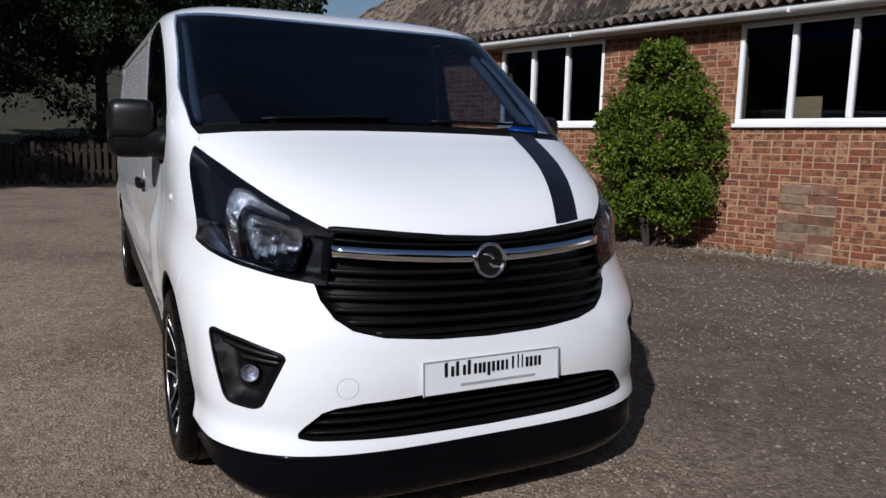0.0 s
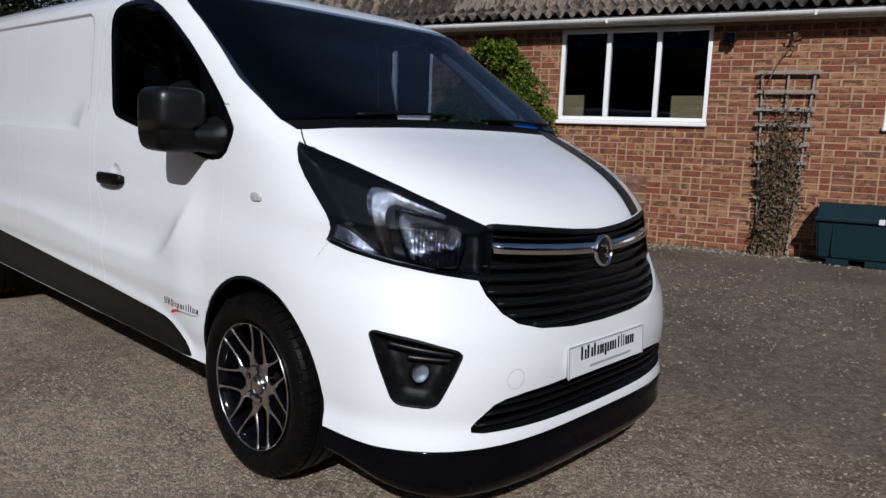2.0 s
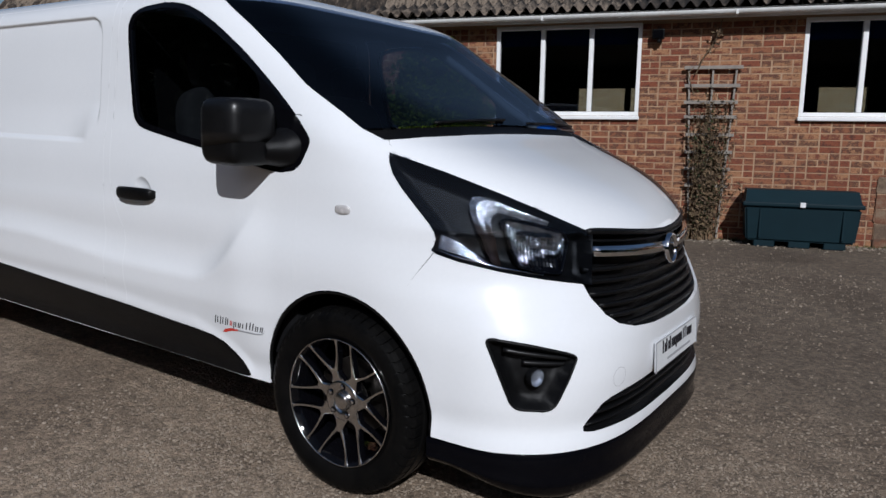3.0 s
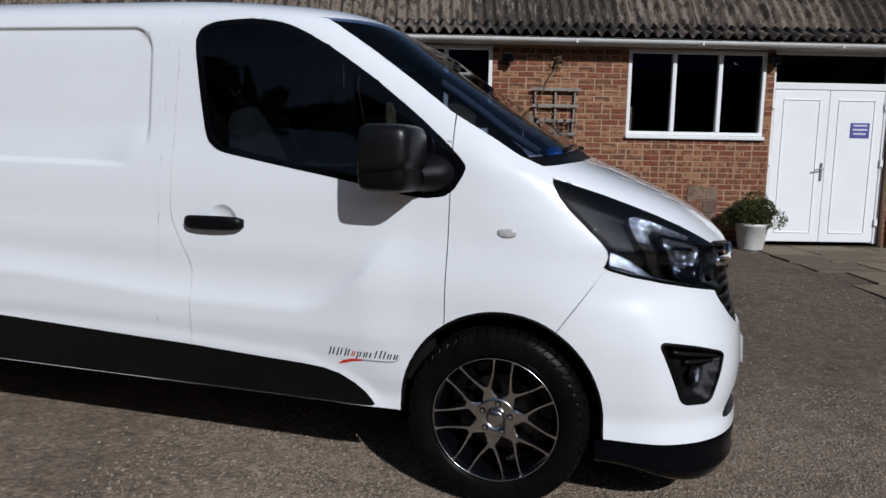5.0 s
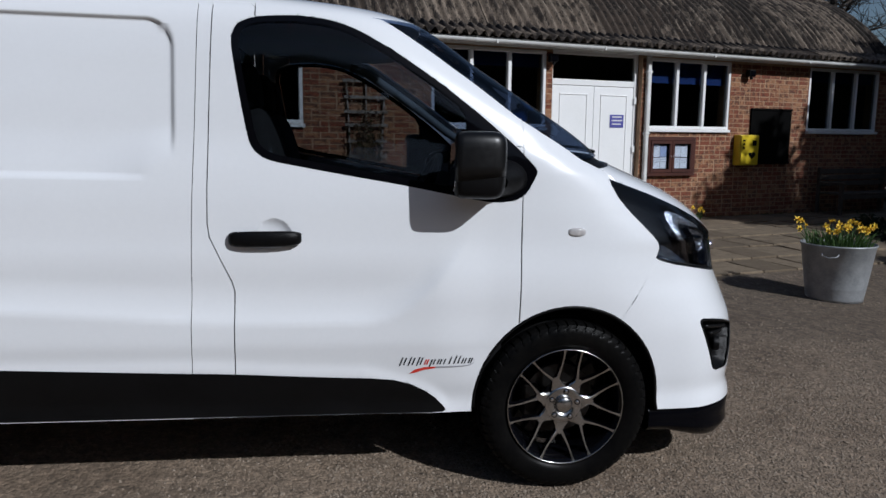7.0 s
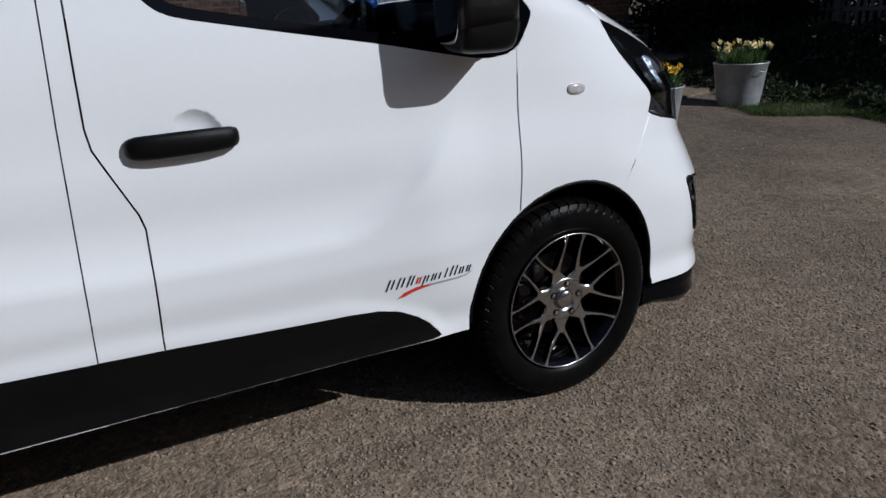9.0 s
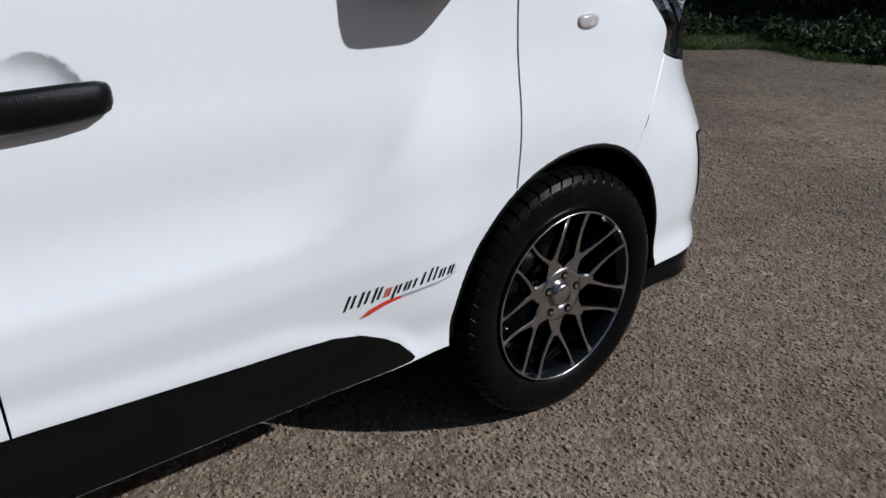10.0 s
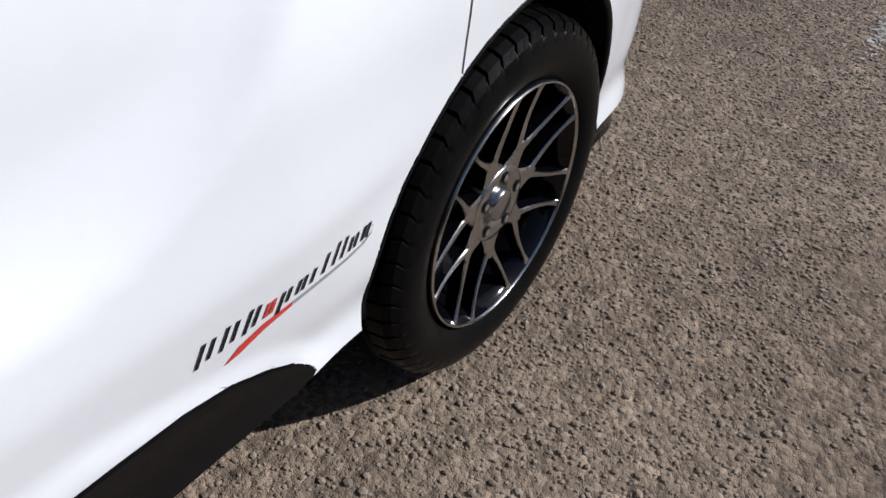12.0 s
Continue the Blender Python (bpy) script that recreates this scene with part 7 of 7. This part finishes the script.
r, h = build_bucket(2.55, -3.71, 0.65, 0.53, 20)
build_daffodils(2.55, -3.71, ground_z(2.55, -3.71) + h - 0.05, 0.30, 30, PETAL_YELLOW, 0.21, 3, "clump of yellow daffodils growing in a steel bucket")
r, h = build_bucket(3.62, -6.26, 0.66, 0.53, 65)
build_daffodils(3.62, -6.26, ground_z(3.62, -6.26) + h - 0.05, 0.30, 44, PETAL_WHITE, 0.26, 4, "clump of cream and yellow daffodils in a steel bucket")
build_daffodils(7.45, -4.7, 0.125, 0.16, 8, PETAL_YELLOW, 0.2, 9, "few small daffodils at the foot of the wall")
def verge(q):
    x = q.uniform(0.3, 3.5)
    edge = -6.45 + 0.55 * smoothstep(2.3, 3.0, x) + 0.12 * math.sin(x * 5)
    return x, edge - 2.2 * q.random() ** 1.8 + q.gauss(0, 0.05)


grass_patch("grass", "short green grass verge beside the yard", verge, 15000, 0.08, GRASS_BLADE, 12)


def dark_cover(q):
    """Low dark leaves beyond the verge, with a gap of sunlit grass by the planter."""
    while True:
        x, y = q.uniform(-0.5, 6.5), q.uniform(-9.6, -6.55)
        if math.hypot((x - 2.9) / 0.55, (y + 6.5) / 0.8) > 1 + 0.25 * math.sin(x * 9) and y < -6.6 - 0.25 * math.sin(x * 3.1):
            return x, y


cover_rng = random.Random(19)
cover = [(*dark_cover(cover_rng), 0.0) for _ in range(15000)]
cover = [(x, y, ground_z(x, y) + 0.02 + (0.10 + 0.10 * math.sin(x * 2.3 + y * 1.9) ** 2) * cover_rng.random()) for x, y, z in cover]
gc = new("ground_cover", leaf_cloud("ground_cover", cover, 0.085, DARK_LEAF, cover_rng))
tagged(gc, "low dark green ground cover plants beyond the grass verge", "plants", kind="stuff")


def wall_foot(q):
    s = q.uniform(-5, 9.5)
    p = HOUSE @ Vector((s, -0.04 - abs(q.gauss(0, 0.05)), 0))
    return p.x, p.y


grass_patch("wall_weeds", "thin grass and weeds along the foot of the wall", wall_foot, 2600, 0.05, GRASS_BLADE, 13)


def shrub_litter(q):
    p = HOUSE @ Vector((-3.6 + q.gauss(0, 0.75), -0.75 - abs(q.gauss(0, 0.22)), 0))
    return p.x, p.y


litter = [(*shrub_litter(random.Random(k)), 0.0) for k in range(700)]
litter = [(x, y, ground_z(x, y) + 0.004) for x, y, z in litter]
lt = new("leaf_litter", leaf_cloud("leaf_litter", litter, 0.03, DRY_STEM, random.Random(2), 0.0))
tagged(lt, "dry brown fallen leaves under the shrub", "leaf litter", kind="stuff")

# ---- paving before the door ----


def build_paving():
    rng = random.Random(21)
    pv = thing("pavement", HOUSE, "uneven weathered stone paving slabs before the door", "paving", kind="structure")
    unit = mesh_of("paving_slab", boxes((-0.5, 0.5, -0.5, 0.5, -0.05, 0.0), bevel=0.012), PAVING)
    d = -0.05
    while d > -3.3:
        depth = rng.choice((0.42, 0.5, 0.58))
        s = 1.95 + rng.uniform(0, 0.35)
        end = 9.6 - rng.uniform(0, 0.3)
        while s < end:
            w = rng.choice((0.3, 0.42, 0.5, 0.62, 0.75))
            q = []
            for ds, dd in ((0, 0), (1, 0), (0, 1)):
                p = HOUSE @ Vector((s + ds * w, d - depth + dd * depth, 0))
                q.append(Vector((s + ds * w, d - depth + dd * depth, ground_z(p.x, p.y) + 0.014 + rng.uniform(-0.009, 0.010))))
            u, v = q[1] - q[0], q[2] - q[0]
            c = q[0] + u / 2 + v / 2
            u, v = u * ((w - 0.011) / w), v * ((depth - 0.011) / depth)
            m = Matrix(((u.x, v.x, 0, c.x), (u.y, v.y, 0, c.y), (u.z, v.z, 1, c.z), (0, 0, 0, 1)))
            ob = new("paving_slab", unit)
            ob.parent = pv
            ob.matrix_local = m
            s += w
        d -= depth


build_paving()

# ---- trees, fences and distance ----


def build_tree(name, x, y, high, spread, seed, label, leaf=None, leaf_size=0.12, per=170, droop=0.0, base=1.8, trunk=0.16, twigs=0, limbs=22, z0=None):
    rng = random.Random(seed)
    tr = thing(name, pose(x, y, (ground_z(x, y) if z0 is None else z0) - 0.03), label, "tree")
    bm = bmesh.new()
    bend = (rng.gauss(0, 0.25), rng.gauss(0, 0.25))
    spine = lambda f: Vector((bend[0] * f * f * 2, bend[1] * f * f * 2, high * 0.94 * f))
    tube(bm, [spine(k / 8) for k in range(9)], [trunk * (1.25 if k == 0 else 1 - k / 9) + 0.01 for k in range(9)], 10)
    places = []
    for k in range(limbs):
        f = base / high + (1 - base / high) * (k + 0.5) / limbs * 0.97
        a = k * 2.4 + rng.uniform(-0.5, 0.5)
        reach = spread * (1.05 - 0.72 * (f - base / high) / (1 - base / high)) * rng.uniform(0.7, 1.1)
        p0 = spine(f)
        rise = (0.35 if not droop else -0.05) * reach
        line = []
        for j in range(6):
            g = j / 5
            line.append(p0 + Vector((math.cos(a + 0.3 * g) * reach * g, math.sin(a + 0.3 * g) * reach * g, rise * g - droop * reach * 0.45 * g * g)) + Vector((rng.gauss(0, 0.03), rng.gauss(0, 0.03), rng.gauss(0, 0.03))))
        tube(bm, line, [trunk * 0.36 * (1 - g / 5.5) * (1.1 - 0.6 * f) + 0.006 for g in range(6)], 5, cap=False)
        for t in range(twigs):
            g = rng.uniform(0.25, 1.0)
            q = line[min(int(g * 5), 4)].lerp(line[min(int(g * 5) + 1, 5)], g * 5 % 1)
            d = Vector((rng.gauss(0, 1), rng.gauss(0, 1), rng.gauss(0.5, 0.7))).normalized()
            ln = rng.uniform(0.4, 1.1) * spread * 0.32
            m = q + d * ln * 0.5 + Vector((rng.gauss(0, 0.05), rng.gauss(0, 0.05), 0.05))
            e = q + d * ln + Vector((rng.gauss(0, 0.1), rng.gauss(0, 0.1), 0.12))
            tube(bm, [q, m, e], [0.014, 0.008, 0.003], 4, cap=False)
            for _ in range(2):
                e2 = m + Vector((rng.gauss(0, 0.3), rng.gauss(0, 0.3), rng.gauss(0.2, 0.25))) * ln
                tube(bm, [m, (m + e2) / 2 + Vector((0, 0, 0.03)), e2], [0.007, 0.005, 0.002], 3, cap=False)
        if leaf:
            for _ in range(per):
                g = rng.uniform(0.18, 1.05)
                q = line[min(int(g * 5), 4)].lerp(line[min(int(g * 5) + 1, 5)], min(g * 5 % 1, 1))
                hang = abs(rng.gauss(0, 0.35)) * droop
                places.append((q.x + rng.gauss(0, 0.22 + 0.12 * (not droop)), q.y + rng.gauss(0, 0.22 + 0.12 * (not droop)), q.z - hang + rng.gauss(0, 0.14)))
    part("trunk", bm, BARK, tr)
    if leaf:
        part("crown", leaf_cloud("crown", places, leaf_size, leaf, rng, droop * 0.8), None, tr)
    return tr


def build_fence(name, x0, x1, y, high, wood, label, pitch, seed, wid=0.09):
    rng = random.Random(seed)
    z = ground_z((x0 + x1) / 2, y)
    fe = thing(name, pose(0, y, z), label, "fence")
    bm = boxes((-wid / 2, wid / 2, -0.01, 0.01, 0.04, high), bevel=0.004)
    for v in bm.verts:
        if v.co.z > high - 0.02 and abs(v.co.x) > wid * 0.2:
            v.co.z -= 0.035
    me = mesh_of("picket", bm, wood)
    n = int((x1 - x0) / pitch)
    for k in range(n):
        part("picket", me, None, fe, at=pose(x0 + pitch * k, -0.032, rng.uniform(-0.02, 0.02), 0, rng.uniform(-1, 1), 0))
    for zz in (0.28, high - 0.24):
        part("rail", boxes((x0 - 0.1, x1 + 0.1, -0.02, 0.02, zz, zz + 0.08)), wood, fe)
    for k in range(int((x1 - x0) / 2.4) + 1):
        part("post", boxes((x0 + 2.4 * k - 0.05, x0 + 2.4 * k + 0.05, 0.021, 0.12, 0, high + 0.05), bevel=0.005), wood, fe)


def build_hedge(name, x0, x1, y0, y1, high, n, mat, size, seed, label, low=0.0):
    rng = random.Random(seed)
    he = thing(name, pose(0, 0, ground_z((x0 + x1) / 2, (y0 + y1) / 2) + low), label, "hedge")
    places = []
    for _ in range(n):
        x, y = rng.uniform(x0, x1), rng.uniform(y0, y1)
        top = high * (0.82 + 0.12 * math.sin(x * 1.7 + seed) + 0.09 * math.sin(x * 4.1 + y * 2))
        places.append((x, y, top * (1 - 0.9 * rng.random() ** 1.7)))
    part("foliage", leaf_cloud("foliage", places, size, mat, rng), None, he)
    for k in range(max(int((x1 - x0) / 0.9), 2)):
        bm = bmesh.new()
        x = x0 + 0.45 + 0.9 * k + rng.uniform(-0.2, 0.2)
        y = (y0 + y1) / 2 + rng.uniform(-0.2, 0.2)
        tube(bm, [(x, y, -0.05 - low), (x + rng.gauss(0, 0.1), y, high * 0.4), (x + rng.gauss(0, 0.2), y + rng.gauss(0, 0.1), high * 0.8)], [0.045, 0.03, 0.012], 6)
        part("stem", bm, BARK, he)


# behind the van: fence, hedge, dark hanging evergreens, a rising field
build_fence("picket_fence", -13.0, 3.0, 15.8, 1.0, FENCE_WOOD, "brown wooden picket fence at the edge of the yard", 0.15, 31)
build_hedge("hedge", -15.0, 6.0, 17.2, 18.4, 1.3, 11000, DARK_LEAF, 0.12, 3, "low dark hedge behind the picket fence")
build_tree("evergreen_tree", -5.6, 18.6, 9.0, 4.6, 41, "dark evergreen tree with hanging branches behind the fence", DARK_LEAF, 0.14, 1300, 0.8, 3.9, 0.26, limbs=34)
build_tree("evergreen_tree", -0.6, 21.0, 10.0, 4.2, 42, "dark evergreen tree with hanging branches behind the fence", DARK_LEAF, 0.14, 1300, 0.75, 4.0, 0.2, limbs=34)
build_tree("evergreen_tree", -10.5, 19.5, 9.0, 4.4, 43, "dark evergreen tree with hanging branches behind the fence", DARK_LEAF, 0.22, 800, 0.7, 2.8, 0.25, limbs=32)
build_tree("evergreen_tree", 4.5, 22.0, 9.5, 4.0, 44, "dark evergreen tree with hanging branches behind the fence", DARK_LEAF, 0.2, 420, 0.6, 2.4, 0.22, limbs=28)
# two broad evergreens beside the yard, out of view, added to shade the fence
build_tree("evergreen_tree", -10.2, 11.0, 8.5, 4.0, 45, "broad dark evergreen out of view, added to shade the fence", DARK_LEAF, 0.26, 420, 0.3, 1.6, 0.25, limbs=30)
build_tree("evergreen_tree", -8.2, 12.6, 8.0, 3.4, 46, "broad dark evergreen out of view, added to shade the fence", DARK_LEAF, 0.26, 420, 0.3, 1.6, 0.25, limbs=30)
for k, (x, y, h) in enumerate(((1.5, 27.0, 13.0), (-4.5, 28.0, 13.0), (-11.0, 28.0, 12.0))):
    build_tree("evergreen_tree", x, y, h, 4.6, 80 + k, "tall dark evergreen tree in the distance", DARK_LEAF, 0.28, 420, 0.4, 4.6, 0.25, limbs=30)


def build_field():
    xs = [-120 + 12 * k for k in range(18)]
    ys = [19.5, 24, 30, 38, 48, 60, 75, 92, 120]
    rise = lambda y: 0.20 + 9.2 * smoothstep(19.5, 92, y)
    vs = [(x, y, rise(y) + 0.25 * math.sin(x * 0.11) * (y > 25)) for y in ys for x in xs]
    n = len(xs)
    fs = [(j * n + i, j * n + i + 1, (j + 1) * n + i + 1, (j + 1) * n + i) for j in range(len(ys) - 1) for i in range(n - 1)]
    f = new("field", from_lists("field", vs, fs, MEADOW, True))
    tagged(f, "rising olive-brown meadow beyond the trees", "field", kind="structure")


build_field()
# beyond the planters: grass bank, pickets, hedge and trees, four of them added for shade
build_fence("picket_fence", 4.6, 10.6, -13.2, 0.95, TRELLIS_WOOD, "pale weathered picket fence before a dark hedge", 0.16, 33, 0.07)
build_hedge("hedge", -3.0, 13.0, -15.4, -13.6, 2.9, 15000, DARK_LEAF, 0.17, 5, "tall dark hedge beyond the yard")
build_hedge("hedge", 1.6, 7.0, -10.6, -9.4, 0.9, 4200, DARK_LEAF, 0.10, 7, "low dark shrubs behind the grass")
# these four stand out of view, added to throw shade on the house front
for k, (x, y, h) in enumerate(((0.6, -11.9, 7.4), (1.4, -12.6, 8.0), (2.5, -13.5, 8.4), (3.7, -14.7, 8.7))):
    build_tree("evergreen_tree", x, y, h, 2.4, 70 + k, "dense dark evergreen out of view, added to shade the house front", DARK_LEAF, 0.22, 460, 0.15, 0.8, 0.16, limbs=30)
build_tree("evergreen_tree", 4.4, -15.6, 8.4, 3.2, 48, "dark evergreen tree at the edge of the yard", DARK_LEAF, 0.2, 420, 0.2, 1.5, 0.2, limbs=28)
build_tree("evergreen_tree", 9.5, -15.2, 8.0, 3.2, 50, "dark evergreen tree at the edge of the yard", DARK_LEAF, 0.2, 420, 0.2, 1.5, 0.2, limbs=28)
# past the end of the house
p = HOUSE @ Vector((11.2, -0.4, 0))
build_tree("evergreen_tree", p.x, p.y, 3.6, 1.5, 49, "dense dark evergreen beside the end of the house", DARK_LEAF, 0.13, 420, 0.1, 0.3, 0.1, limbs=26)
p = HOUSE @ Vector((12.6, -1.6, 0))
build_tree("evergreen_tree", p.x, p.y, 4.0, 1.6, 52, "dense dark evergreen beside the end of the house", DARK_LEAF, 0.13, 420, 0.1, 0.3, 0.1, limbs=26)
for k, (s, d, h) in enumerate(((13.2, 4.0, 8.5), (15.5, 7.0, 9.5), (12.0, 8.5, 9.0), (17.5, 3.0, 9.0))):
    p = HOUSE @ Vector((s, d, 0))
    build_tree("bare_tree", p.x, p.y, h, 3.0, 60 + k, "bare leafless tree with fine twigs beyond the house", None, base=2.0, trunk=0.15, twigs=22, limbs=24)


def build_far_wood():
    rng = random.Random(77)
    places = []
    # unseen belt behind the camera, added so that the glass reflects dark
    for k in range(24000):
        a = rng.uniform(radians(120), radians(300))
        q = rng.uniform(30, 40)
        top = 9.5 + 1.5 * math.sin(a * 9) + 1.0 * math.sin(a * 23)
        places.append((q * math.cos(a) - 2, q * math.sin(a), top * (1 - 0.95 * rng.random() ** 1.3)))
    for k in range(9000):
        a = rng.uniform(radians(72), radians(122))
        q = rng.uniform(90, 105)
        top = 15 + 2.5 * math.sin(a * 31) + 1.5 * math.sin(a * 77)
        places.append((q * math.cos(a) - 2, q * math.sin(a), 8.2 + top * (1 - 0.95 * rng.random() ** 1.2)))
    w = new("far_wood", leaf_cloud("far_wood", places, 1.5, DARK_LEAF, rng))
    tagged(w, "dark belt of distant trees, mostly unseen, added to darken reflections", "trees", kind="stuff")


build_far_wood()


def build_rear_wall():
    """The next building, seen through the hall and its rear windows."""
    wl = thing("rear_building", HOUSE, "pale yellow brick building behind the hall", "building")
    vs, fs = [], []
    for c in range(50):
        for k in range(70):
            s, z = -9 + 0.225 * k + (0.11 if c % 2 else 0), -0.1 + 0.075 * c
            b = len(vs)
            vs += [(s, 14.0, z), (s + 0.213, 14.0, z), (s + 0.213, 14.0, z + 0.063), (s, 14.0, z + 0.063), (s, 14.03, z), (s + 0.213, 14.03, z), (s + 0.213, 14.03, z + 0.063), (s, 14.03, z + 0.063)]
            fs += [(b, b + 1, b + 2, b + 3), (b, b + 4, b + 5, b + 1), (b + 3, b + 2, b + 6, b + 7), (b, b + 3, b + 7, b + 4), (b + 1, b + 5, b + 6, b + 2)]
    bw = part("brickwork", from_lists("brickwork", vs, fs, YELLOW_BRICK), None, wl)
    bw["kind"] = "stuff"
    part("mortar_bed", boxes((-9.2, 7.0, 14.012, 14.3, -0.3, 3.66)), MORTAR, wl)
    part("roof_slab", boxes((-9.5, 7.3, 13.8, 18.0, 3.67, 3.8)), ROOF_SHEET, wl)


build_rear_wall()


def build_ground_mark():
    rng = random.Random(14)
    vs, fs = [], []
    c = Vector((-1.27, -2.36))
    for k in range(170):
        x, y = c.x + rng.gauss(0, 0.022) + 0.02, c.y + rng.gauss(0, 0.13)
        s = rng.uniform(0.004, 0.013)
        b = len(vs)
        for j in range(6):
            a = 2 * math.pi * j / 6
            q = s * rng.uniform(0.5, 1.3)
            px, py = x + 0.8 * q * math.cos(a), y + q * math.sin(a)
            vs.append((px, py, ground_z(px, py) + 0.0045))
        fs.append([b + j for j in range(6)])
    m = new("paint_mark", from_lists("paint_mark", vs, fs, WHITE_MARK))
    tagged(m, "worn flecks of white paint on the ground", "paint mark", kind="stuff")


build_ground_mark()


def build_wall_pebbles():
    """Pale pebbles and crumbs of mortar that lie along the foot of the wall."""
    rng = random.Random(41)
    vs, fs = [], []
    for k in range(3600):
        p = HOUSE @ Vector((rng.uniform(-5, 2.2), -0.03 - abs(rng.gauss(0, 0.22)), 0))
        s = rng.choice((0.004, 0.006, 0.008, 0.012, 0.018)) * rng.uniform(0.7, 1.2)
        z = ground_z(p.x, p.y) + s * 0.2
        b = len(vs)
        a = rng.uniform(0, 6.28)
        for u, v, w in ((1, 0, 0), (0, 0.8, 0.1), (-0.9, 0.1, 0), (0, -0.9, 0.05), (0.1, 0.1, 0.7), (0, 0, -0.5)):
            u, v, w = (q * s * rng.uniform(0.7, 1.3) for q in (u, v, w))
            vs.append((p.x + u * math.cos(a) - v * math.sin(a), p.y + u * math.sin(a) + v * math.cos(a), z + w))
        for i in range(4):
            j = (i + 1) % 4
            fs += [(b + i, b + j, b + 4), (b + j, b + i, b + 5)]
    st = new("wall_pebbles", from_lists("wall_pebbles", vs, fs, PEBBLE))
    tagged(st, "pale pebbles and mortar crumbs at the foot of the wall", "stones", kind="stuff")


build_wall_pebbles()
